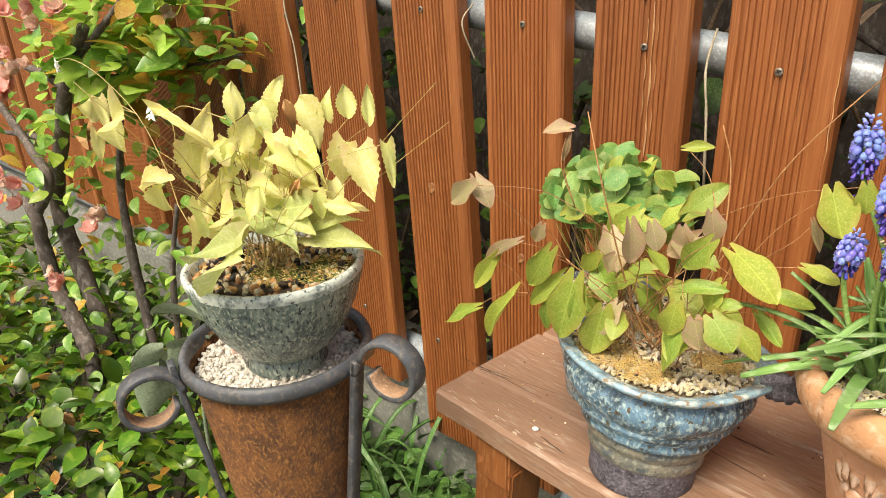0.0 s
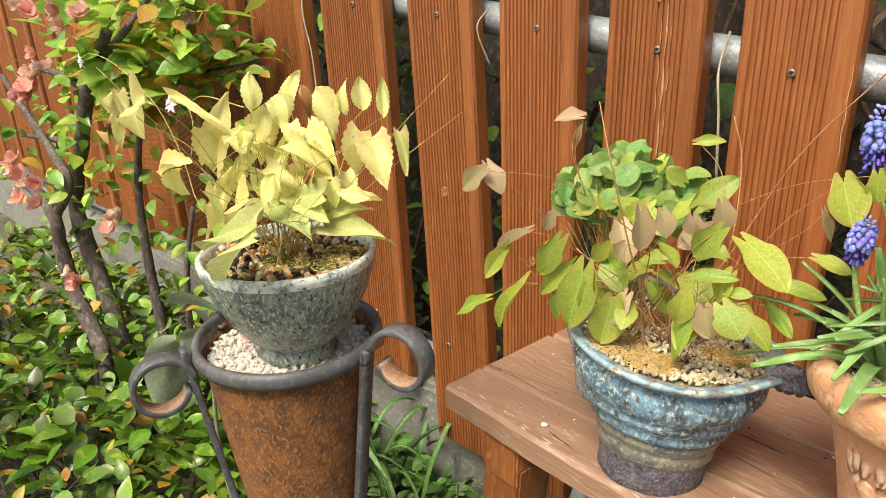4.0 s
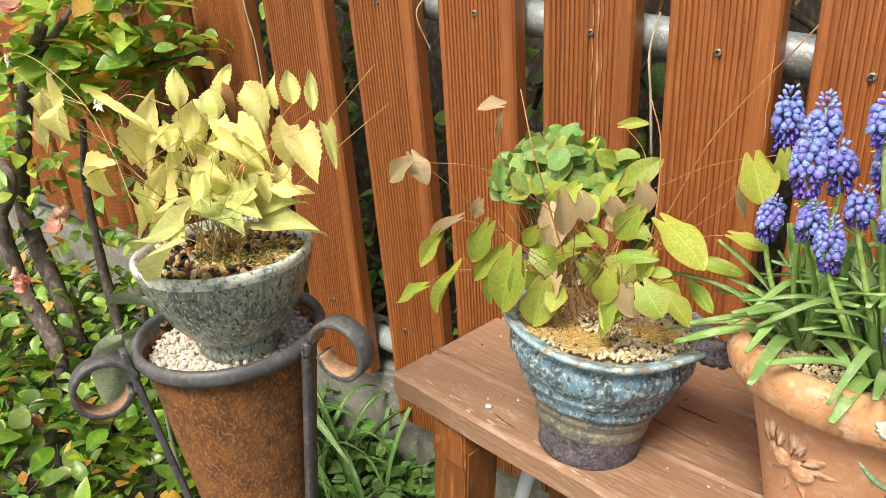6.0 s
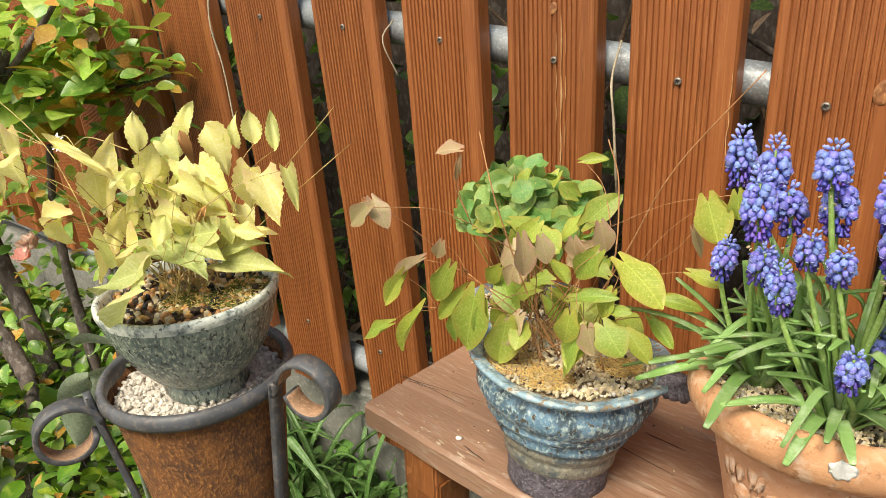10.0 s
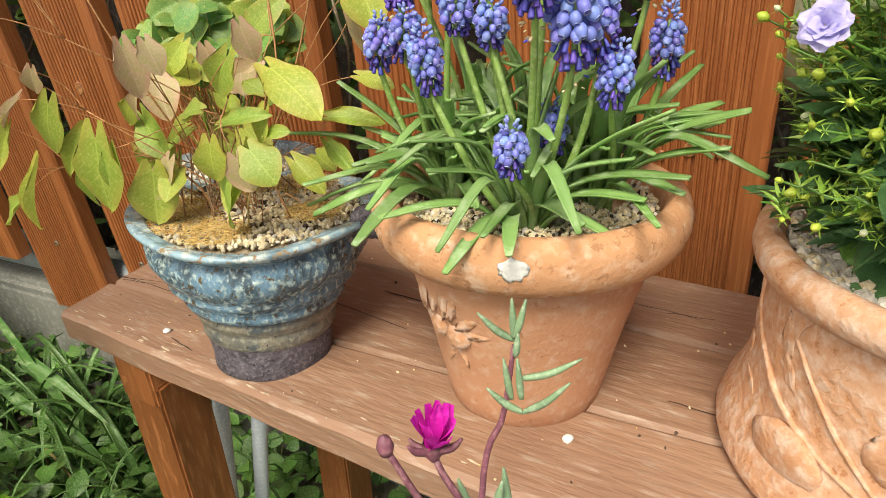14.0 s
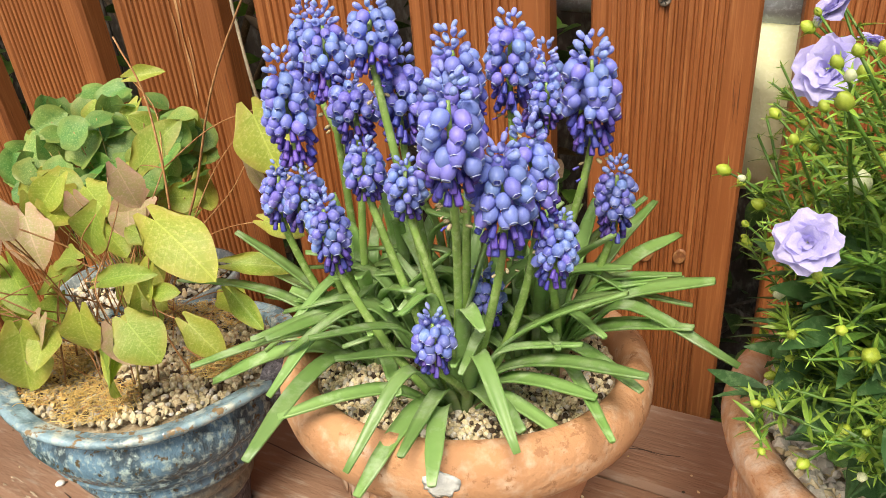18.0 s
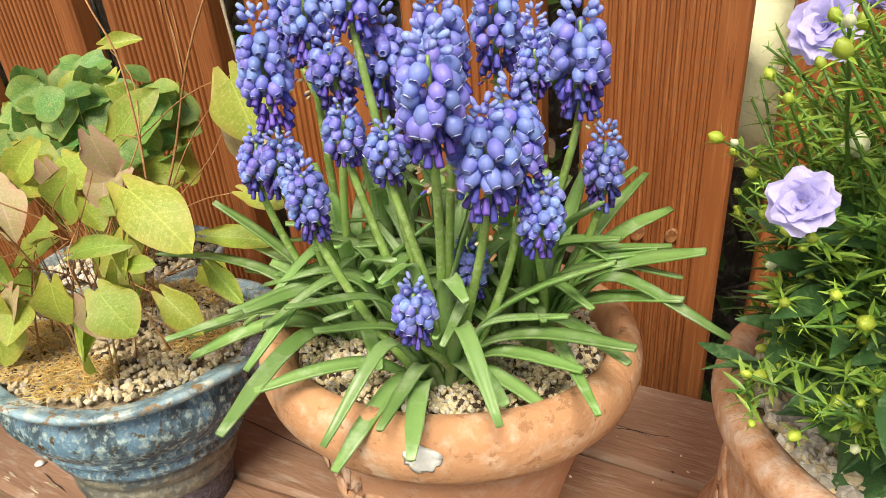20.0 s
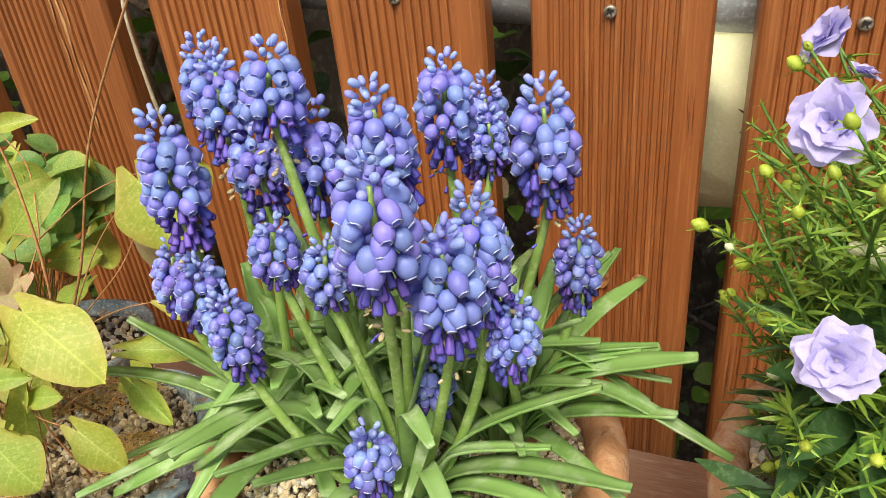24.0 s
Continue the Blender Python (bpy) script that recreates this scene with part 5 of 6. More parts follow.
FRONT = (
    (0.524, -0.198, 0.609, 0.455), (0.519, -0.211, 0.598, 0.455), (0.508, -0.238, 0.596, 0.45), (0.493, -0.240, 0.586, 0.45), (0.499, -0.225, 0.617, 0.44), (0.346, -0.218, 0.618, 0.40),
    (0.305, -0.215, 0.588, 0.40), (0.318, -0.223, 0.552, 0.40), (0.334, -0.240, 0.557, 0.40), (0.393, -0.272, 0.580, 0.43), (0.392, -0.290, 0.577, 0.40), (0.428, -0.285, 0.568, 0.44),
    (0.454, -0.284, 0.580, 0.44), (0.484, -0.240, 0.566, 0.45), (0.473, -0.255, 0.580, 0.44), (0.426, -0.247, 0.577, 0.41), (0.344, -0.200, 0.589, 0.39), (0.364, -0.215, 0.592, 0.40),
)
REAR = (
    (0.514, -0.180, 0.598, 0.465), (0.508, -0.116, 0.584, 0.46), (0.498, -0.137, 0.609, 0.46), (0.506, -0.200, 0.591, 0.465), (0.453, -0.220, 0.630, 0.44), (0.438, -0.220, 0.621, 0.41),
    (0.480, -0.175, 0.625, 0.46), (0.470, -0.205, 0.628, 0.455), (0.375, -0.190, 0.625, 0.40), (0.385, -0.215, 0.618, 0.40),
)
for x, y, z, rx in FRONT + REAR:
    c = min(CLUMPS[:3], key=lambda q: abs(q.x - rx)) + Vector((RNG.uniform(-0.005, 0.005), RNG.uniform(-0.005, 0.005), -0.003))
    end = Vector((x, y, z))
    reach = (end - c).xy.length
    mid = c.lerp(end, 0.6) + Vector((0, 0, 0.10 * reach + 0.004))
    strap_leaf(c, mid, end, RNG.uniform(0.006, 0.0078))
for k in range(84):
    c = CLUMPS[k % 6]
    a = RNG.uniform(0, 6.28)
    rad, h = RNG.uniform(0.01, 0.06), RNG.uniform(0.03, 0.08)
    d = Vector((math.cos(a), math.sin(a), 0))
    s = c + d * 0.004 - Vector((0, 0, 0.003))
    strap_leaf(s, c + d * rad * 0.45 + Vector((0, 0, h * 0.75)), c + d * rad + Vector((0, 0, h * RNG.uniform(0.75, 1.05))), RNG.uniform(0.0042, 0.0064))
for k in range(34):
    c = CLUMPS[k % 6]
    a = RNG.uniform(0, 6.28)
    rad, h = RNG.uniform(0.045, 0.08), RNG.uniform(0.02, 0.05)
    d = Vector((math.cos(a), math.sin(a), 0))
    s = c + d * 0.004 - Vector((0, 0, 0.003))
    strap_leaf(s, c + d * rad * 0.5 + Vector((0, 0, h)), c + d * rad + Vector((0, 0, h * RNG.uniform(0.5, 1.2))), RNG.uniform(0.0045, 0.0062))
for k, c in enumerate(CLUMPS[:5]):
    bm = lathe([(0.0, -0.012), (0.008, -0.008), (0.0105, 0.0), (0.008, 0.006), (0.004, 0.011), (0.003, 0.012)], 14, ripple(k, 0.05))
    part("bulb", bm, M_BULB, muscari, "brown papery bulb at the soil line").matrix_basis = Matrix.Translation(c + Vector((0.004 * (-1) ** k, 0.003, -0.0065)))

# ---- campanula in the large pot ----
camp = thing("campanula", "campanula with double lavender flowers and lime-green buds", "potted plant")
CROOT = Vector((BIG[0] - 0.012, BIG[1] + 0.004, zg + 0.097))
C_SET = leaf_set("leaf", "lance", M_CGREEN, 3, 0.16, droop=(0.1, 0.4), fold=(0.1, 0.4))
C_BIG = leaf_set("leaf", "heart", M_CGREEN, 3, 0.8, droop=(0.1, 0.3), wave=0.06, teeth=0.07)


PETALS = []
for ln in (0.5, 0.46, 0.34, 0.2):
    PETALS.append([to_mesh("petal", leaf(ln, ln * 1.15, "petal", RNG.uniform(0.1, 0.35), RNG.uniform(0.1, 0.4), 0.07, 9, 0.0, RNG), [M_BELL]) for _ in range(3)])


def bloom(m):
    """A double bell flower: four whorls of broad petals round a crumpled heart."""
    core = shared("bloom", CORE, m, camp, "double lavender flower")
    for ring, (n, tilt, z) in enumerate(((7, 0.3, 0.0), (6, 0.62, 0.03), (6, 0.95, 0.05), (5, 1.25, 0.05))):
        for k in range(n):
            q = Matrix.Rotation(math.tau * (k + 0.5 * ring) / n + RNG.uniform(-0.2, 0.2), 4, "Z") @ Matrix.Translation((0, 0.03, z)) @ Matrix.Rotation(tilt + RNG.uniform(-0.15, 0.15), 4, "X") @ Matrix.Rotation(RNG.uniform(-0.2, 0.2), 4, "Y")
            shared("petal", RNG.choice(PETALS[ring]), q, core)


CORE = to_mesh("bloom", lathe([(0.0, -0.12), (0.05, -0.1), (0.06, 0.0), (0.03, 0.05), (0.0, 0.06)], 10), [M_BUDW])
bm = lathe([(0.0, -0.5), (0.2, -0.45), (0.36, -0.2), (0.42, 0.08), (0.34, 0.36), (0.17, 0.56), (0.0, 0.64)], 10, lambda r, a, z: (r * (1 + 0.09 * math.cos(5 * a)), z))
BUD_ME = to_mesh("bud", bm, [M_BUD])
BUDW_ME = BUD_ME.copy()
BUDW_ME.materials[0] = M_BUDW
NEEDLES = [bmesh.new() for _ in range(3)]
NEEDLE_ME = []
for bm in NEEDLES:
    for k in range(5):
        m = Matrix.Translation((0, 0, -0.42)) @ Matrix.Rotation(math.tau * k / 5 + RNG.uniform(-0.2, 0.2), 4, "Z") @ Matrix.Rotation(RNG.uniform(0.3, 0.9), 4, "X")
        leaf(1.3, 0.2, "lance", 0.1, 0.3, 0, 5, 0, RNG, bm, m)
    bmesh.ops.remove_doubles(bm, verts=[v for v in bm.verts if (v.co - Vector((0, 0, -0.42))).length < 0.12], dist=0.1)
    NEEDLE_ME.append(to_mesh("calyx", bm, [M_CLIME]))


def bud(p, way, size, me):
    z = Vector(way).normalized()
    x = z.orthogonal().normalized()
    m = Matrix.Translation(p) @ Matrix((x, z.cross(x), z)).transposed().to_4x4() @ Matrix.Scale(size, 4)
    b = shared("bud", me, m, camp)
    shared("calyx", RNG.choice(NEEDLE_ME), Matrix.Identity(4), b)


CAMP_SPOTS, CAMP_LOW, NEAR_LEAVES = [], [], []


def camp_stem(end, root=None):
    end = Vector(end)
    root = root or CROOT + Vector((RNG.uniform(-0.03, 0.03), RNG.uniform(-0.03, 0.03), 0))
    mid = root.lerp(end, 0.5) + Vector((RNG.uniform(-0.018, 0.018), RNG.uniform(-0.018, 0.018), 0.014))
    line = curve_points([root, mid, end], 12)
    part("stem", tube([root, mid, end], [0.001, 0.0006, 0.0004], 5, n=12), M_CGREEN, camp)
    for i in range(2, 12):
        low = i < 6 and line[i].z < 0.615
        for _ in range(2 if low else 7):
            a = RNG.uniform(0, 6.28)
            d = Vector((math.cos(a), math.sin(a), RNG.uniform(0.0, 0.6) if low else RNG.uniform(0.1, 0.9)))
            s = RNG.uniform(0.016, 0.03) if low else RNG.uniform(0.004, 0.0095) * (1.25 - 0.4 * i / 12)
            if line[i].x < 0.575 and line[i].y < -0.185 and len(NEAR_LEAVES) < 290:
                NEAR_LEAVES.append(shared("leaf", RNG.choice(C_SET), aim(line[i], d, RNG.uniform(-0.6, 0.6), s), camp))
            elif low:
                CAMP_LOW.append((line[i], s, d, 0))
            else:
                CAMP_SPOTS.append((line[i], s, d, 1 if RNG.random() < (line[i].z - 0.54) * 10 else 0))
    return line


for x, y, z, s, d in ((0.542, -0.255, 0.655, 0.0215, (-0.2, -0.9, 0.45)), (0.546, -0.204, 0.681, 0.027, (-0.5, -0.8, 0.4)), (0.549, -0.173, 0.692, 0.023, (-0.8, -0.2, 0.6)), (0.575, -0.2, 0.697, 0.02, (0.1, -0.5, 0.8)), (0.563, -0.15, 0.676, 0.015, (0.3, 0.1, 0.9)), (0.60, -0.19, 0.71, 0.02, (0.2, -0.4, 0.9))):
    z3 = Vector(d).normalized()
    x3 = z3.orthogonal().normalized()
    bloom(Matrix.Translation((x, y, z)) @ Matrix((x3, z3.cross(x3), z3)).transposed().to_4x4() @ Matrix.Scale(s * 0.68, 4))
    camp_stem(Vector((x, y, z)) - z3 * 0.002)
for x, y, z, s, w in ((0.523, -0.174, 0.639, 0.0065, 0), (0.557, -0.215, 0.654, 0.0085, 1), (0.562, -0.245, 0.620, 0.007, 0), (0.568, -0.233, 0.672, 0.0075, 0), (0.565, -0.237, 0.665, 0.0075, 0), (0.579, -0.25, 0.636, 0.008, 0), (0.547, -0.166, 0.648, 0.0065, 0), (0.5565, -0.203, 0.649, 0.0065, 1), (0.535, -0.18, 0.63, 0.006, 0), (0.54, -0.2, 0.625, 0.006, 0)):
    line = camp_stem((x, y, z))
    bud(line[-1], line[-1] - line[-3], s * 0.75, BUDW_ME if w else BUD_ME)
for k in range(270):
    a = RNG.uniform(0, 6.28)
    d = RNG.uniform(0.01, 0.082)
    h = RNG.uniform(0.035, 0.15) * (1 - 0.25 * d / 0.08)
    p = CROOT + Vector((d * math.cos(a), d * math.sin(a), h))
    if k % 3:
        p = Vector((RNG.uniform(0.528, 0.60), RNG.uniform(-0.265, -0.14), 0.585 + 0.115 * RNG.random() ** 1.5))
        p.x = max(p.x, 0.527 + 0.35 * max(0, p.z - 0.645))
    if p.x < 0.527 + 0.25 * max(0, 0.63 - p.z):
        p.x = 0.535 + RNG.uniform(0, 0.03)
    line = camp_stem(p)
    if RNG.random() < 0.6:
        bud(line[-1], line[-1] - line[-3], RNG.uniform(0.0024, 0.0046), BUDW_ME if RNG.random() < 0.06 else BUD_ME)
    else:
        shared("calyx", RNG.choice(NEEDLE_ME), aim(line[-1], line[-1] - line[-3], 0.0, RNG.uniform(0.002, 0.0035)) @ Matrix.Rotation(-1.5708, 4, "X"), camp)
for k in range(44):
    a, d = RNG.uniform(0, 6.28), RNG.uniform(0.015, 0.05)
    p = CROOT + Vector((d * math.cos(a), d * math.sin(a), RNG.uniform(0.006, 0.03)))
    shared("leaf", RNG.choice(C_BIG), facing(p, RNG.uniform(0.018, 0.03), RNG.uniform(30, 150), 0.6, 0.4), camp)

C_WIDE = leaf_set("leaf", "oval", M_CDARK, 3, 0.4, droop=(0.1, 0.35), fold=(0.1, 0.35), wave=0.04, teeth=0.04)
for k in range(56):
    a = RNG.uniform(2.0, 5.8)
    p = CROOT + Vector((0.012 * math.cos(a), 0.012 * math.sin(a), RNG.uniform(0.006, 0.07)))
    d = Vector((math.cos(a), math.sin(a), RNG.uniform(-0.2, 0.5)))
    shared("leaf", RNG.choice(C_WIDE), aim(p + d * 0.012, d, RNG.uniform(-0.5, 0.5), RNG.uniform(0.03, 0.046)), camp, "broad dark green lower leaf")

# ---- magenta ice plant in front of the bench ----
ice = thing("ice_plant", "succulent ice plant with a magenta flower and purple stems", "plant")
IROOT = Vector((0.49, -0.36, 0.0))


def finger(p, d, ln, r):
    p, d = Vector(p), Vector(d).normalized()
    up = Vector((0, 0, 1))
    part("leaf", tube([p, p + d * ln * 0.5 + up * ln * -0.04, p + d * ln + up * ln * 0.1], [r * 0.6, r, r, r * 0.8, r * 0.25], 8, n=10), M_SUCC, ice)


part("stem", tube([IROOT, (0.452, -0.345, 0.3), (0.444, -0.302, 0.467), (0.4517, -0.2921, 0.5089), (0.4551, -0.2853, 0.5405)], [0.0022, 0.0015, 0.001], 8, n=26), M_PURP, ice)
for p, d, ln in (((0.4551, -0.2853, 0.5439), (-0.05, 0.1, 1), 0.0158), ((0.4551, -0.2853, 0.5439), (0.3, 0.1, 1), 0.0169), ((0.4551, -0.2853, 0.5428), (-1, -0.2, 0.75), 0.0169), ((0.4563, -0.2876, 0.5372), (0.15, 0.0, 1), 0.0102), ((0.4585, -0.2910, 0.5292), (1, 0.45, 0.25), 0.0249), ((0.4608, -0.2944, 0.5225), (-0.15, 0.2, 1), 0.0158), ((0.4619, -0.2966, 0.5179), (0.75, 0.2, 0.6), 0.0226), ((0.4619, -0.2966, 0.5179), (-0.9, -0.3, 0.75), 0.0169), ((0.4563, -0.2933, 0.5202), (-0.2, 0.1, 1), 0.0169)):
    finger(p, d, ln, 0.0015)
part("stem", tube([IROOT, (0.492, -0.385, 0.35), (0.485, -0.386, 0.545), (0.4735, -0.385, 0.588)], [0.002, 0.0012, 0.0008], 8, n=20), M_PURP, ice)
bm = bmesh.new()
for k in range(18):
    m = Matrix.Rotation(math.tau * k / 9 + RNG.uniform(-0.2, 0.2), 4, "Z") @ Matrix.Rotation(RNG.uniform(0.85, 1.25), 4, "X")
    leaf(0.0105 + RNG.uniform(-0.002, 0.002), 0.0042, "petal", -0.15, 0.2, 0.05, 8, 0, RNG, bm, m)
fl = part("bloom", bm, M_PINK, ice, "magenta flower with narrow petals")
fl.matrix_basis = Matrix.Translation((0.4735, -0.385, 0.590)) @ Matrix.Rotation(0.25, 4, "Y")
part("calyx", lathe([(0.0008, -0.004), (0.0024, -0.001), (0.0022, 0.002)], 10), M_PURP, ice).matrix_basis = Matrix.Translation((0.4735, -0.385, 0.590))
BUDP = Vector((0.4645, -0.3905, 0.592))
part("stem", tube([(0.485, -0.386, 0.545), (0.473, -0.39, 0.574), BUDP], [0.0011, 0.0008], 8, n=10), M_PURP, ice)
part("bud", lathe([(0.0, -0.002), (0.0016, -0.0014), (0.0021, 0.0007), (0.0015, 0.003), (0.0, 0.004)], 12), M_PURP, ice, "closed purple bud").matrix_basis = Matrix.Translation(BUDP)
for k in range(4):
    finger((0.474 + 0.004 * k, -0.378 + 0.002 * k, 0.558), (RNG.uniform(-0.5, 0.5), RNG.uniform(-0.3, 0.3), 1), 0.013, 0.0013)
for d in ((-0.6, -0.1, 0.1), (0.8, 0.1, 0.4), (-0.4, -0.5, 0.3)):
    part("calyx_lobe", tube([(0.4735, -0.385, 0.589), Vector((0.4735, -0.385, 0.589)) + Vector(d) * 0.006, Vector((0.4735, -0.385, 0.589)) + Vector(d) * 0.009 + Vector((0, 0, 0.002))], [0.0012, 0.001, 0.0004], 6, n=6), M_PURP, ice)

# ---- relief and marks on the pots ----

def on_pot(prof, a, z, lift=0.0):
    r = np.interp(z, [p[1] for p in prof], [p[0] for p in prof]) + lift
    return Vector((r * math.cos(a), r * math.sin(a), z))


PR1 = ((0.0398, 0.002), (0.0422, 0.012), (0.0512, 0.05), (0.059, 0.078), (0.0632, 0.0925))


def lump(name, parent, p, size, material, label="", ax=None, seed=0.0, rough=0.12, taper=0.0):
    bm = bmesh.new()
    bmesh.ops.create_icosphere(bm, subdivisions=3, radius=1.0)
    for v in bm.verts:
        v.co *= 1 + rough * noise.noise(v.co * 2.3 + Vector((seed, 0, 0)))
        v.co.x *= 1 - taper * max(0, v.co.y)
    bm.transform(Matrix.Diagonal((*size, 1)))
    ob = part(name, bm, material, parent, label)
    n = Vector((p.x, p.y, 0)).normalized() if ax is None else ax
    x = Vector((0, 0, 1)).cross(n).normalized()
    ob.matrix_basis = Matrix.Translation(p) @ Matrix((x, Vector((0, 0, 1)), n)).transposed().to_4x4()
    return ob


for a, z, w, h, t in ((-134, 0.073, 0.003, 0.011, 0.5), (-128, 0.077, 0.0026, 0.012, 0.22), (-121, 0.074, 0.0026, 0.011, -0.05), (-113, 0.077, 0.0028, 0.013, 0.1), (-107, 0.074, 0.0026, 0.011, -0.35), (-99, 0.066, 0.0028, 0.010, -0.95), (-97, 0.059, 0.0026, 0.009, -1.5), (-131, 0.062, 0.003, 0.009, 0.9), (-126, 0.049, 0.0026, 0.007, 2.2), (-108, 0.044, 0.0026, 0.008, 3.6), (-117, 0.043, 0.0026, 0.007, 2.9)):
    o = lump("moulded_leaf", pot, on_pot(PR1, radians(a), z, -0.0006), (w * 1.1, h * 0.92, 0.0012), M_TERRA2, seed=a, rough=0.5, taper=0.75)
    o.matrix_basis = o.matrix_basis @ Matrix.Rotation(t, 4, "Z")
for a, z, s in ((-121, 0.0575, 0.0066), (-108, 0.055, 0.0074)):
    lump("moulded_fruit", pot, on_pot(PR1, radians(a), z, -0.001), (s, s * 0.95, s * 0.6), M_TERRA2, seed=a, rough=0.1)
lump("lime_stain", pot, Vector((0.0765 * math.cos(radians(-75.5)), 0.0765 * math.sin(radians(-75.5)), 0.1065)), (0.0056, 0.0048, 0.0006), M_WHITE, "splash of white lime", rough=0.45)
PR2 = ((0.0908, 0.0159), (0.0875, 0.0223), (0.0833, 0.0360), (0.0817, 0.0530), (0.0815, 0.0721), (0.0802, 0.0901))
for row, r in ((((-178, 0.082), (-172, 0.066), (-160, 0.055), (-146, 0.043), (-128, 0.034), (-108, 0.026), (-90, 0.024)), 0.0026), (((-146, 0.074), (-138, 0.062), (-128, 0.048), (-118, 0.036), (-108, 0.026)), 0.0022), (((-95, 0.03), (-70, 0.045), (-50, 0.06), (-35, 0.08)), 0.0022)):
    line = [on_pot(PR2, radians(a), z, 0.0003) for a, z in row]
    part("moulded_garland", tube(line, [r * 0.4, r * 0.55, r * 0.35], 8, n=26, knobs=0.16, rng=RNG), M_TERRA2, big)
for a, z, w, h, d, t in ((-183, 0.078, 0.005, 0.012, 0.0045, 0.0), (-180, 0.06, 0.0045, 0.011, 0.004, 0.2), (-176, 0.045, 0.005, 0.009, 0.0035, -0.2), (-150, 0.071, 0.004, 0.012, 0.0024, 0.25), (-143, 0.075, 0.0036, 0.012, 0.0024, -0.25), (-134, 0.067, 0.0036, 0.012, 0.0024, -0.6), (-131, 0.056, 0.0034, 0.011, 0.0022, -0.8), (-147, 0.058, 0.0034, 0.011, 0.0022, 0.5), (-108, 0.058, 0.012, 0.008, 0.004, 0.2), (-165, 0.034, 0.0034, 0.011, 0.0022, 1.0)):
    o = lump("moulded_leaf", big, on_pot(PR2, radians(a), z, -0.0006), (w * 1.25, h * 0.85, d * 0.35), M_TERRA2, seed=a, rough=0.3, taper=0.7 if w < 0.0045 else 0.2)
    o.matrix_basis = o.matrix_basis @ Matrix.Rotation(t, 4, "Z")
lump("moulded_fruit", big, on_pot(PR2, radians(-139), 0.027, -0.001), (0.019, 0.012, 0.005), M_TERRA2, seed=4, rough=0.1)
lump("moulded_fruit", big, on_pot(PR2, radians(-112), 0.048, -0.001), (0.013, 0.011, 0.004), M_TERRA2, seed=7, rough=0.1)
part("spout", tube([(0.066, 0.006, 0.0975), (0.076, 0.005, 0.098), (0.083, 0.0045, 0.099), (0.088, 0.003, 0.1)], [0.012, 0.0105, 0.009, 0.006], 12, n=14, knobs=0.22, rng=RNG), M_BLUEFOOT, blue, "dark folded spout").matrix_basis = Matrix.Diagonal((1, 1, 0.75, 1)) @ Matrix.Translation((0, 0, 0.032))
for x, y, s in ((0.1885, -0.2345, 0.0034), (0.4655, -0.2465, 0.0038), (0.408, -0.268, 0.0016)):
    bm = bmesh.new()
    pebble(bm, (0, 0, 0), s, RNG)
    bmesh.ops.subdivide_edges(bm, edges=bm.edges, cuts=1, smooth=0.4)
    ob = part("pebble", bm, M_WHITE)
    ob.matrix_basis = Matrix.Translation((x, y, on_bench(x, y) + s * 0.3)) @ Matrix.Diagonal((1, 0.85, 0.55, 1))
    tagged(ob, "small white pebble lying on the bench", "pebble", "pebbles on the bench")


# ---- masses of leaves ----
def foliage(name, mats, parent, spots, rng, label="", aspect=0.5, droop=0.2, fold=0.3):
    """Many small leaves in one mesh; spots are (place, size, tip direction, material)."""
    rows, cols = 5, (-1, 0, 1)
    tv = []
    for i in range(rows + 1):
        s = i / rows
        w = math.sin(math.pi * max(0.03, min(0.985, s)) ** 0.85) ** 0.8 * aspect / 2
        for c in cols:
            tv.append((c * w, s, fold * abs(c) * w - droop * s * s))
    tv = np.array(tv)
    tf = np.array([[3 * i + j, 3 * i + j + 1, 3 * i + j + 4, 3 * i + j + 3] for i in range(rows) for j in range(2)])
    vs, fs, ms = [], [], []
    for k, (p, s, d, mi) in enumerate(spots):
        m = np.array(aim(p, d, rng.uniform(-0.7, 0.7), s))
        q = tv * np.array([rng.uniform(0.8, 1.2), 1, rng.uniform(0.4, 1.6)])
        vs.append(q @ m[:3, :3].T + m[:3, 3])
        fs.append(tf + k * len(tv))
        ms += [mi] * len(tf)
    me = bpy.data.meshes.new(name)
    me.from_pydata(np.concatenate(vs).tolist(), [], np.concatenate(fs).tolist())
    for mm in mats:
        me.materials.append(mm)
    me.polygons.foreach_set("material_index", ms)
    me.polygons.foreach_set("use_smooth", [True] * len(ms))
    ob = new(name, me)
    ob.parent = parent
    return tagged(ob, label, kind="stuff")


def rand_dir(rng, up=0.2):
    a = rng.uniform(0, 6.28)
    return Vector((math.cos(a), math.sin(a), rng.uniform(-0.5, 0.6) + up))


R2 = random.Random(21)
foliage("leaf_mass", [M_CGREEN, M_CLIME], camp, CAMP_SPOTS, R2, "dense narrow green leaves", 0.15)
foliage("lower_leaves", [M_CDARK], camp, CAMP_LOW, R2, "broad dark green lower leaves", 0.27)

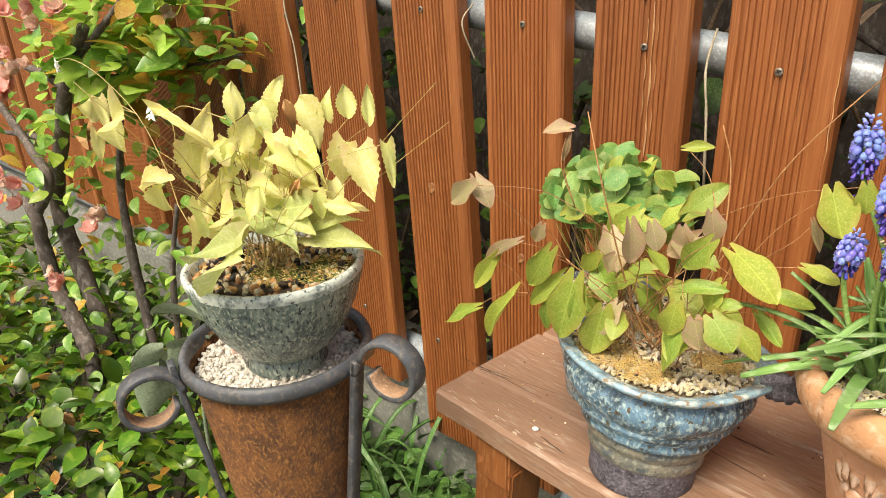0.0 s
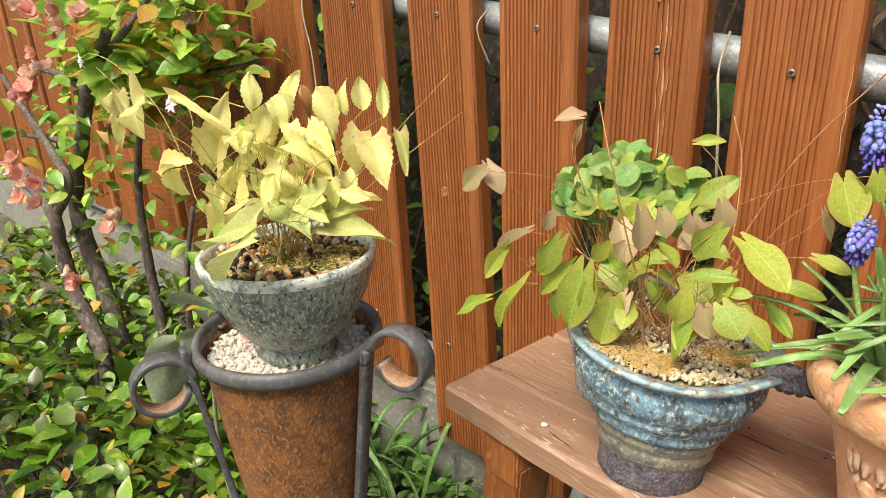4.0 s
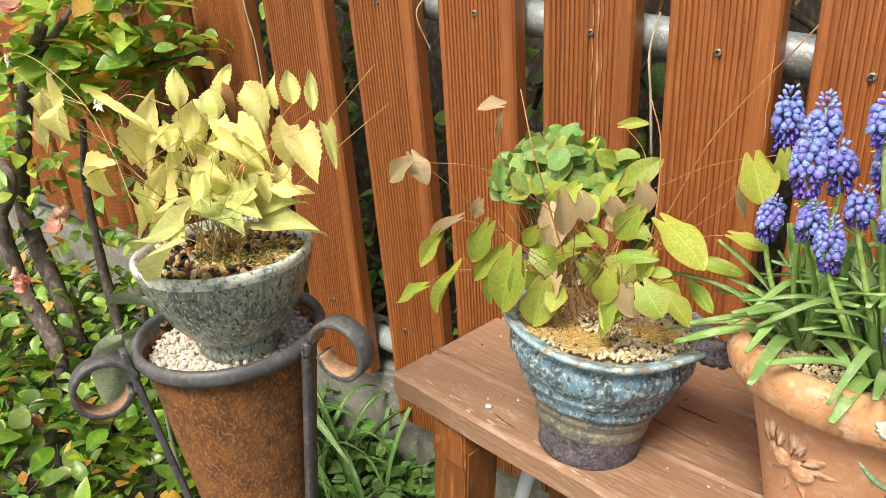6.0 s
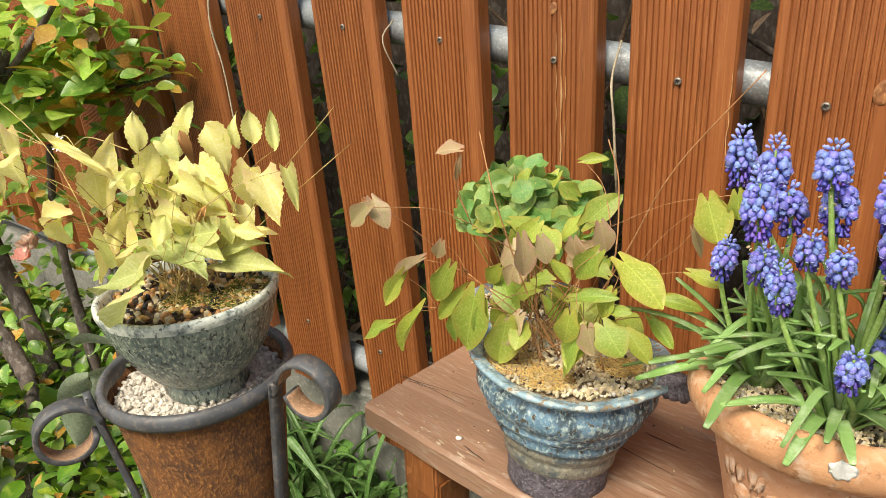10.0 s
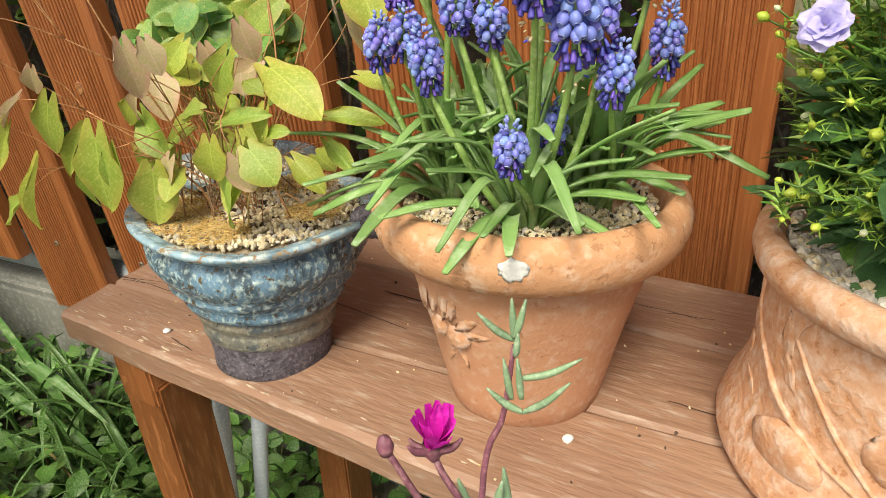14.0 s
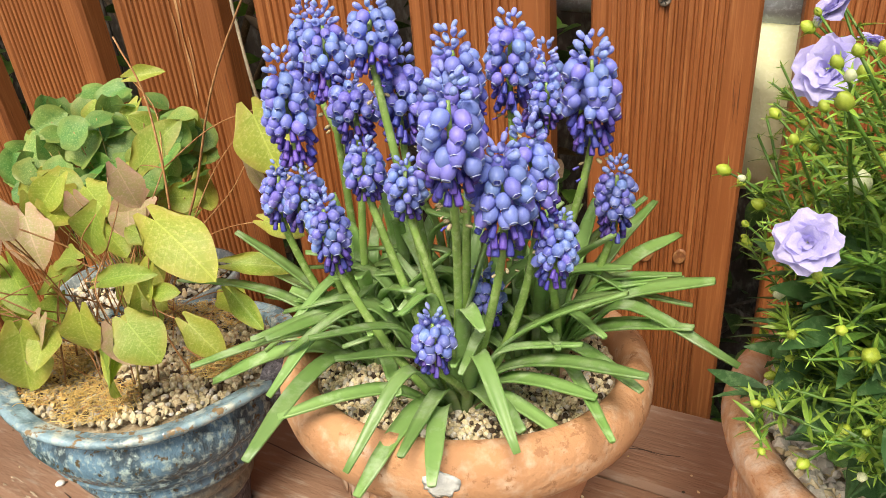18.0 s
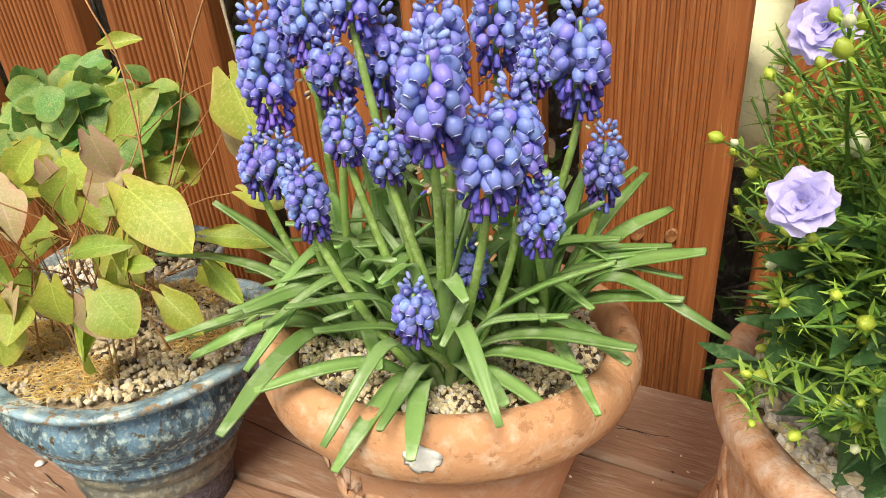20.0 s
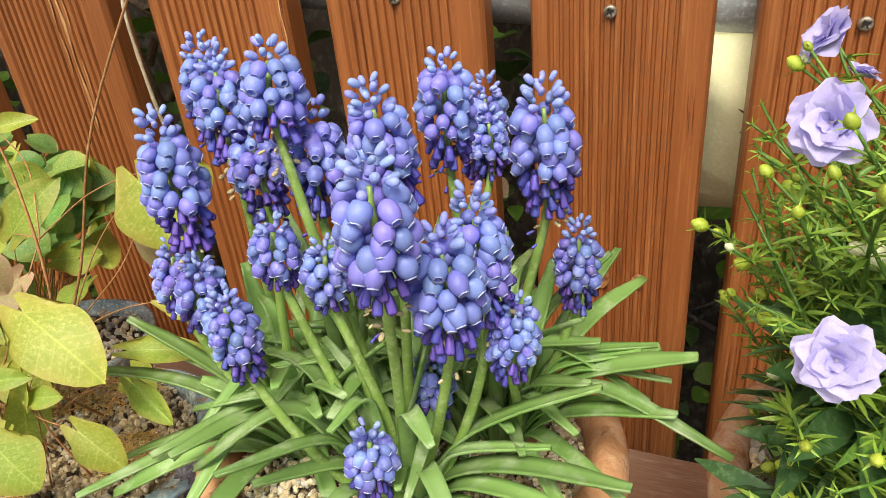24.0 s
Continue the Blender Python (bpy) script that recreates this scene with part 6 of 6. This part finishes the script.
# ---- flowering quince beside the fence ----
quince = thing("quince_shrub", "flowering quince with salmon blossoms, dark stems and glossy leaves", "shrub")
STEMS = (
    ((-0.66, -0.29, -0.01), (-0.688, -0.275, 0.186), (-0.717, -0.27, 0.221), (-0.777, -0.27, 0.285), (-0.796, -0.27, 0.366), (-0.793, -0.27, 0.426), (-0.881, -0.27, 0.456), (-0.974, -0.28, 0.472)),
    ((-0.72, -0.21, -0.01), (-0.755, -0.22, 0.2), (-0.793, -0.22, 0.288), (-0.832, -0.22, 0.379), (-0.828, -0.22, 0.436), (-0.74, -0.22, 0.541), (-0.654, -0.22, 0.645), (-0.6, -0.2, 0.72)),
    ((-0.793, -0.265, 0.426), (-0.746, -0.25, 0.483), (-0.798, -0.25, 0.532), (-0.89, -0.25, 0.589), (-0.97, -0.25, 0.64)),
    ((-0.74, -0.22, 0.541), (-0.8, -0.235, 0.545), (-0.975, -0.24, 0.533)),
    ((-0.665, -0.22, 0.633), (-0.74, -0.23, 0.655), (-0.898, -0.23, 0.656)),
    ((-0.654, -0.22, 0.645), (-0.66, -0.16, 0.64), (-0.58, -0.09, 0.65), (-0.46, -0.045, 0.672)),
    ((-0.64, -0.21, 0.67), (-0.56, -0.18, 0.73), (-0.5, -0.15, 0.79)),
    ((-0.62, -0.2, 0.0), (-0.66, -0.18, 0.2), (-0.69, -0.17, 0.34), (-0.70, -0.16, 0.46), (-0.62, -0.17, 0.58)),
    ((-0.56, -0.2, 0.0), (-0.58, -0.17, 0.2), (-0.57, -0.16, 0.34), (-0.53, -0.15, 0.46)),
)
RAD = (0.016, 0.017, 0.009, 0.007, 0.007, 0.005, 0.006, 0.010, 0.007)
for pts, r in zip(STEMS, RAD):
    pts = [Vector(p) for p in pts]
    part("branch", tube(pts, [r, r * 0.8, r * 0.5], 9, n=28, knobs=0.1, rng=R2), M_BARK, quince)
spots = []
while len(spots) < 190:
    p = Vector((R2.uniform(-0.95, -0.4), R2.uniform(-0.26, -0.01), R2.uniform(0.54, 0.9)))
    if ((p.x + 0.69) / 0.2) ** 2 + ((p.y + 0.13) / 0.11) ** 2 + ((p.z - 0.715) / 0.13) ** 2 < 1:
        spots.append((p, R2.uniform(0.04, 0.066), rand_dir(R2, 0.1) + Vector((0.5, -0.5, 0.0)), R2.choice((0, 0, 0, 1, 1, 1, 1, 1, 2))))
for _ in range(60):
    f = R2.random()
    p = Vector((-0.62, -0.12, 0.645)).lerp(Vector((-0.45, -0.04, 0.675)), f) + Vector([R2.uniform(-0.02, 0.02) for _ in range(3)])
    spots.append((p, R2.uniform(0.03, 0.05) * (1 - 0.4 * f), rand_dir(R2, 0.2) + Vector((0.5, 0.1, 0)), R2.choice((0, 0, 1, 2))))
for _ in range(620):
    st = R2.choice(STEMS)
    k = R2.randrange(len(st) - 1)
    p = Vector(st[k]).lerp(Vector(st[k + 1]), R2.random()) + Vector([R2.uniform(-0.08, 0.08) for _ in range(3)]) + Vector((0.03, 0.05, 0))
    spots.append((p, R2.uniform(0.016, 0.036), rand_dir(R2, -0.4) + Vector((0.5, -0.3, 0)), R2.choice((0, 0, 0, 0, 1, 1, 2))))
foliage("crown", [M_QLEAF, M_CROWN, M_RUSTLEAF], quince, spots, R2, "glossy green leaves", 0.66)


def blossom(p, s, material):
    bm = bmesh.new()
    for k in range(7):
        m = Matrix.Rotation(math.tau * k / 5 + R2.uniform(-0.2, 0.2), 4, "Z") @ Matrix.Rotation(R2.uniform(0.2, 0.9), 4, "X")
        leaf(s, s * 0.95, "petal", -0.25, 0.3, 0.08, 6, 0, R2, bm, m)
    bmesh.ops.remove_doubles(bm, verts=[v for v in bm.verts if v.co.length < 0.2 * s], dist=0.15 * s)
    ob = part("blossom", bm, material, quince, "salmon-pink blossom" if material is M_SALMON else "fading blossom")
    ob.matrix_basis = Matrix.Translation(p) @ Euler((R2.uniform(0.3, 1.6), 0, R2.uniform(-0.5, 1.4))).to_matrix().to_4x4()


for x, y, z in ((-0.560, -0.256, 0.735), (-0.560, -0.320, 0.667), (-0.560, -0.310, 0.683), (-0.560, -0.335, 0.657), (-0.660, -0.221, 0.422), (-0.660, -0.295, 0.352), (-0.660, -0.330, 0.494), (-0.660, -0.337, 0.530), (-0.560, -0.104, 0.742), (-0.560, -0.302, 0.752)):
    for _ in range(4):
        blossom(Vector((x, y, z)) + Vector([R2.uniform(-0.018, 0.018) for _ in range(3)]), R2.uniform(0.012, 0.02), M_SALMON if R2.random() < 0.65 else M_FADED)

# ---- low hedge, herbs and grass on the ground ----
hedge = thing("low_hedge", "low bushy hedge of bright green oval leaves", "hedge")
spots = []
while len(spots) < 4300:
    x, y = R2.uniform(-1.5, -0.03), R2.uniform(-0.85, -0.03)
    lim = -0.235 if x > -0.42 else -0.05
    if y > lim - 0.15 * max(0, x + 0.25) or (x - CONE[0]) ** 2 + (y - CONE[1]) ** 2 < 0.085 ** 2:
        continue
    top = 0.2 + 0.05 * noise.noise(Vector((x * 5, y * 5, 2))) - (0.06 if x > -0.2 else 0)
    z = top * (1 - 0.75 * R2.random() ** 2.2)
    d = rand_dir(R2, R2.choice((-0.3, 0.4, 1.0))) + Vector((0.35, -0.25, 0))
    mi = R2.choice((0, 0, 0, 0, 1)) if R2.random() < 0.86 else 2
    spots.append((Vector((x, y, z)), R2.uniform(0.024, 0.046) * (0.75 if mi == 2 else 1), d, mi))
foliage("leaves", [M_HLEAF, M_QLEAF, M_RUSTLEAF], hedge, spots, R2, "bright green leaves with rusty young tips", 0.6)
bm = bmesh.new()
for _ in range(160):
    x, y = R2.uniform(-1.4, -0.12), R2.uniform(-0.8, -0.26)
    p = Vector((x, y, -0.005))
    tube([p, p + Vector((R2.uniform(-0.03, 0.03), R2.uniform(-0.03, 0.03), 0.08)), p + Vector((R2.uniform(-0.06, 0.06), R2.uniform(-0.06, 0.06), 0.16))], [0.0025, 0.001], 5, bm, 0, 5)
tagged(part("brushwood", bm, M_BARK, hedge), "thin dark twigs", kind="stuff")

herbs = thing("herbs", "leafy low herbs growing between the fence and the bench", "weeds", kind="stuff")
spots = []
for _ in range(1900):
    x, y = R2.uniform(-0.6, 0.44), R2.uniform(-0.3, 0.028)
    if x < -0.3 and y < -0.22:
        continue
    if x > 0.08 and R2.random() < 0.65:
        continue
    z = 0.012 + 0.085 * R2.random() ** 1.4 * (0.5 + 0.7 * abs(noise.noise(Vector((x * 7, y * 7, 5)))) * 2)
    spots.append((Vector((x, y, z)), R2.uniform(0.014, 0.034), rand_dir(R2, 0.25), R2.choice((0, 0, 1, 2))))
foliage("herb_leaves", [M_GLEAF_PLAIN, M_DARKLEAF, M_GRASS], herbs, spots, R2, "rounded green herb leaves", 0.8)
bm, bmd = bmesh.new(), bmesh.new()
for k in range(210):
    x, y = R2.uniform(-0.6, 0.7), R2.uniform(-0.3, 0.02)
    if x < -0.35 and y < -0.2:
        continue
    a, ln = R2.uniform(0, 6.28), R2.uniform(0.06, 0.17)
    d = Vector((math.cos(a), math.sin(a), 0))
    p = Vector((x, y, -0.004))
    dry = R2.random() < (0.5 if x > 0.15 else 0.15)
    w = R2.uniform(0.0018, 0.0045)
    strap([p, p + d * ln * 0.2 + Vector((0, 0, ln * 0.6)), p + d * ln * 0.55 + Vector((0, 0, ln * (0.85 if not dry else 0.5))), p + d * ln + Vector((0, 0, ln * R2.uniform(0.3, 0.8) * (0.25 if dry else 1)))], [w, w, w * 0.8, w * 0.2], 0.0004, (0, 0, 1), 0.3, bmd if dry else bm, 0, 8)
tagged(part("grass", bm, M_GRASS), "thin green grass round the bench legs", "grass", kind="stuff")
tagged(part("dry_grass", bmd, M_STRAW), "dry straw-coloured grass under the bench", "grass", kind="stuff")
iris = thing("iris_clump", "clump of broad grey-green sword leaves beside the fence", "plant")
for k in range(24):
    p = Vector((-0.22 + R2.uniform(-0.16, 0.1), -0.075 + R2.uniform(-0.06, 0.06), -0.004))
    a = R2.choice((R2.uniform(2.4, 4.2), R2.uniform(-1.2, 0.6), R2.uniform(0, 6.28)))
    ln = R2.uniform(0.14, 0.26)
    d = Vector((math.cos(a), math.sin(a), 0))
    w = R2.uniform(0.006, 0.012)
    bm = strap([p, p + d * ln * 0.15 + Vector((0, 0, ln * 0.5)), p + d * ln * 0.45 + Vector((0, 0, ln * 0.8)), p + d * ln * 0.8 + Vector((0, 0, ln * R2.uniform(0.45, 0.85)))], [w, w * 1.05, w, w * 0.75, w * 0.15], 0.0006, (0, 0, 1), 0.3, n=14)
    part("leaf", bm, M_GRASS, iris)

for root, mid, end, w in (((-0.29, -0.06, 0.0), (-0.318, -0.09, 0.18), (-0.17, -0.1, 0.115), 0.017), ((-0.25, -0.08, 0.0), (-0.285, -0.09, 0.15), (-0.325, -0.1, 0.29), 0.016), ((-0.2, -0.1, 0.0), (-0.28, -0.1, 0.07), (-0.42, -0.11, 0.13), 0.015), ((-0.19, -0.12, 0.0), (-0.3, -0.13, 0.05), (-0.43, -0.14, 0.06), 0.014), ((-0.24, -0.09, 0.0), (-0.32, -0.11, 0.11), (-0.43, -0.12, 0.2), 0.016)):
    r, m, e = Vector(root), Vector(mid), Vector(end)
    part("leaf", strap([r, r.lerp(m, 0.6) + Vector((0, 0, 0.02)), m, m.lerp(e, 0.5) + Vector((0, 0, 0.012)), e], [w * 0.7, w, w, w * 0.8, w * 0.15], 0.0008, (0, -0.5, 0.8), 0.3, n=18), M_SWORD, iris)

# ---- what shows behind the fence ----
ivy = thing("ivy_thicket", "dark ivy and twigs growing behind the fence", "ivy", kind="stuff")
spots = []
for _ in range(3000):
    x, y, z = R2.uniform(-2.2, 0.95), R2.uniform(0.1, 0.34), R2.uniform(0.0, 1.15)
    if 0.48 < x < 0.70 and 0.48 < z < 0.68 and y < 0.2:
        continue
    spots.append((Vector((x, y, z)), R2.uniform(0.018, 0.045), rand_dir(R2, -0.2), R2.choice((0, 0, 1))))
for _ in range(700):
    x, z = R2.uniform(-1.4, 0.95), R2.uniform(0.2, 1.0)
    if 0.44 < x < 0.72 and z < 0.66:
        continue
    spots.append((Vector((x, R2.uniform(0.072, 0.12), z)), R2.uniform(0.014, 0.03), rand_dir(R2, -0.3), R2.choice((0, 1, 1, 2))))
foliage("ivy_leaves", [M_DARKLEAF, M_QLEAF, M_TWIG], ivy, spots, R2, "dark green leaves", 0.75)
bm = bmesh.new()
for _ in range(170):
    p = Vector((R2.uniform(-2.0, 0.9), R2.uniform(0.09, 0.3), R2.uniform(0, 0.8)))
    d = Vector((R2.uniform(-0.3, 0.3), R2.uniform(-0.05, 0.05), R2.uniform(0.1, 0.4)))
    tube([p, p + d * 0.5 + Vector((R2.uniform(-0.03, 0.03), 0, 0)), p + d], [0.004, 0.0015], 5, bm, R2.randrange(2), 5)
tagged(part("ivy_twigs", bm, [M_TWIG, M_BARK], ivy), "tangled brown twigs", kind="stuff")
# Unseen dark backdrop, added so the gaps between the boards stay dark.
bm = bmesh.new()
box(bm, -2.6, 1.5, 0.36, 0.42, 0.0, 1.3)
tagged(part("wall_back", bm, M_BARK, smooth=False), "dark backdrop added behind the thicket to darken the fence gaps", "wall", kind="structure")
bm = bmesh.new()
box(bm, 0.505, 0.640, 0.0265, 0.06, 0.545, 0.651)
bmesh.ops.subdivide_edges(bm, edges=bm.edges, cuts=4)
bmesh.ops.bevel(bm, geom=[e for e in bm.edges if e.calc_face_angle(0) > 1], offset=0.007, segments=3, affect="EDGES")
for v in bm.verts:
    v.co.y -= 0.004 * math.cos((v.co.x - 0.57) * 20) if v.co.y > 0.05 else 0
cushion = tagged(part("garden_cushion", bm, M_CUSH), "pale yellow woven cushion wedged behind the fence", "cushion")
for (x0, z0), (x1, z1) in (((0.551, 0.608), (0.561, 0.598)), ((0.553, 0.595), (0.565, 0.582))):
    part("tear", tube([(x0, 0.0262, z0), ((x0 + x1) / 2, 0.0258, (z0 + z1) / 2 + 0.0015), (x1, 0.0262, z1)], [0.0003, 0.001, 0.0003], 6, n=6), M_TWIG, cushion, "brown tear in the cloth")
bm = bmesh.new()
box(bm, 0.36, 0.72, 0.30, 0.34, 0.665, 1.2)
tagged(part("white_panel", bm, M_WHITE, smooth=False), "white painted panel leaning behind the fence", "panel")
for pts, r, lab in ((((-0.40, 0.004, 0.80), (-0.398, -0.008, 0.74), (-0.385, -0.008, 0.68), (-0.382, -0.007, 0.60)), 0.0012, "old twisted string hanging down the fence"), (((0.19, 0.03, 0.72), (0.196, 0.0, 0.69), (0.206, -0.014, 0.655), (0.209, -0.012, 0.605), (0.204, 0.006, 0.57)), 0.0012, "dry tan tendril hanging between two boards"), (((-0.082, 0.02, 0.74), (-0.078, -0.004, 0.72), (-0.072, 0.01, 0.68)), 0.0009, "dry tan tendril hanging between two boards")):
    tagged(part("tendril", tube(pts, r, 6, n=20, knobs=0.15, rng=R2), M_STRAP), lab, "tendril", "tendrils on the fence")

# ---- small things ----
weed = thing("sage_weed", "tall weed with soft grey-green leaves behind the plant stand", "weed")
for base, tip, w in (((-0.022, -0.38, 0.53), (-0.106, -0.38, 0.524), 0.03), ((-0.022, -0.38, 0.517), (-0.1, -0.38, 0.483), 0.022), ((-0.115, -0.38, 0.473), (-0.186, -0.38, 0.413), 0.026), ((-0.132, -0.38, 0.452), (-0.181, -0.38, 0.378), 0.03), ((-0.05, -0.375, 0.50), (-0.09, -0.39, 0.45), 0.022)):
    base, tip = Vector(base), Vector(tip)
    ln = (tip - base).length
    m = aim(base, tip - base, 0.5, ln)
    part("leaf", leaf(1.0, w / ln * 1.4, "oval", 0.15, 0.3, 0.05, 10, 0.0, R2), M_SAGE, weed).matrix_basis = m
part("stem", tube([(-0.05, -0.33, 0.0), (-0.09, -0.365, 0.3), (-0.06, -0.375, 0.5)], [0.003, 0.0015], 7, n=12), M_SAGE, weed)
for p, s, e in (((0.004, -0.376, 0.5115), 0.009, 0.3), ((-0.004, -0.37, 0.511), 0.006, 1.4)):
    ob = part("fallen_petal", leaf(s, s, "petal", 0.1, 0.3, 0.1, 8, 0.0, R2), M_SALMON)
    ob.matrix_basis = Matrix.Translation(p) @ Matrix.Rotation(e, 4, "Z")
    tagged(ob, "fallen pink petal lying on the pumice gravel", "petal", "fallen petals")
spots = []
for _ in range(150):
    x = R2.uniform(0.1, 0.6)
    y = -0.239 - 0.14 * (x - 0.088) + R2.uniform(0.006, 0.18)
    if min((x - q[0]) ** 2 + (y - q[1]) ** 2 for q in (POT, BLUE, BACK)) < 0.04 ** 2 or (x - BIG[0]) ** 2 + (y - BIG[1]) ** 2 < 0.092 ** 2:
        continue
    spots.append(((x, y, on_bench(x, y) + 0.0003), R2.uniform(0.0004, 0.0011), R2.choice((0, 0, 1, 2))))
crumbs = stones("crumbs", [M_GRIT, M_STRAW, M_SOIL], None, spots, R2, "scattered crumbs of grit and soil on the bench")
tagged(crumbs, category="crumbs")
for x0, y0, x1, y1 in ((0.068, -0.179, 0.164, -0.192), (0.196, -0.239, 0.222, -0.246), (0.242, -0.246, 0.262, -0.254), (0.275, -0.166, 0.342, -0.181), (0.466, -0.107, 0.510, -0.116), (0.489, -0.114, 0.528, -0.114), (0.513, -0.103, 0.530, -0.110), (0.504, -0.200, 0.530, -0.205), (0.091, -0.186, 0.129, -0.184), (0.079, -0.184, 0.170, -0.177), (0.302, -0.141, 0.337, -0.147), (0.219, -0.172, 0.264, -0.178)):
    line = []
    for k in range(5):
        x, y = x0 + (x1 - x0) * k / 4, y0 + (y1 - y0) * k / 4 + R2.uniform(-0.0006, 0.0006)
        line.append((x, y, on_bench(x, y) + 0.0001))
    w = R2.uniform(0.0004, 0.0009)
    part("crack", strap(line, [w * 0.3, w, w * 0.6, w, w * 0.2], 0.0003, (0, 0, 1), 0.0, n=14), M_CRACK, bench, "long dark crack in the worn board").matrix_basis = BEN.inverted()
for k in range(46):
    x = R2.uniform(0.09, 0.62)
    y = -0.2395 - 0.14 * (x - 0.0875) + R2.uniform(0.0022, 0.013)
    ln, w = R2.uniform(0.003, 0.011), R2.uniform(0.0005, 0.0014)
    line = [(x + ln * f, y - 0.14 * ln * f + R2.uniform(-0.0004, 0.0004), on_bench(x + ln * f, y) + 0.0001) for f in (0.0, 0.35, 0.7, 1.0)]
    part("paint_chip", strap(line, [w * 0.3, w, w * 0.8, w * 0.2], 0.0003, (0, 0, 1), 0.0, n=6), M_CHIP, bench, "pale bare chip in the worn paint").matrix_basis = BEN.inverted()
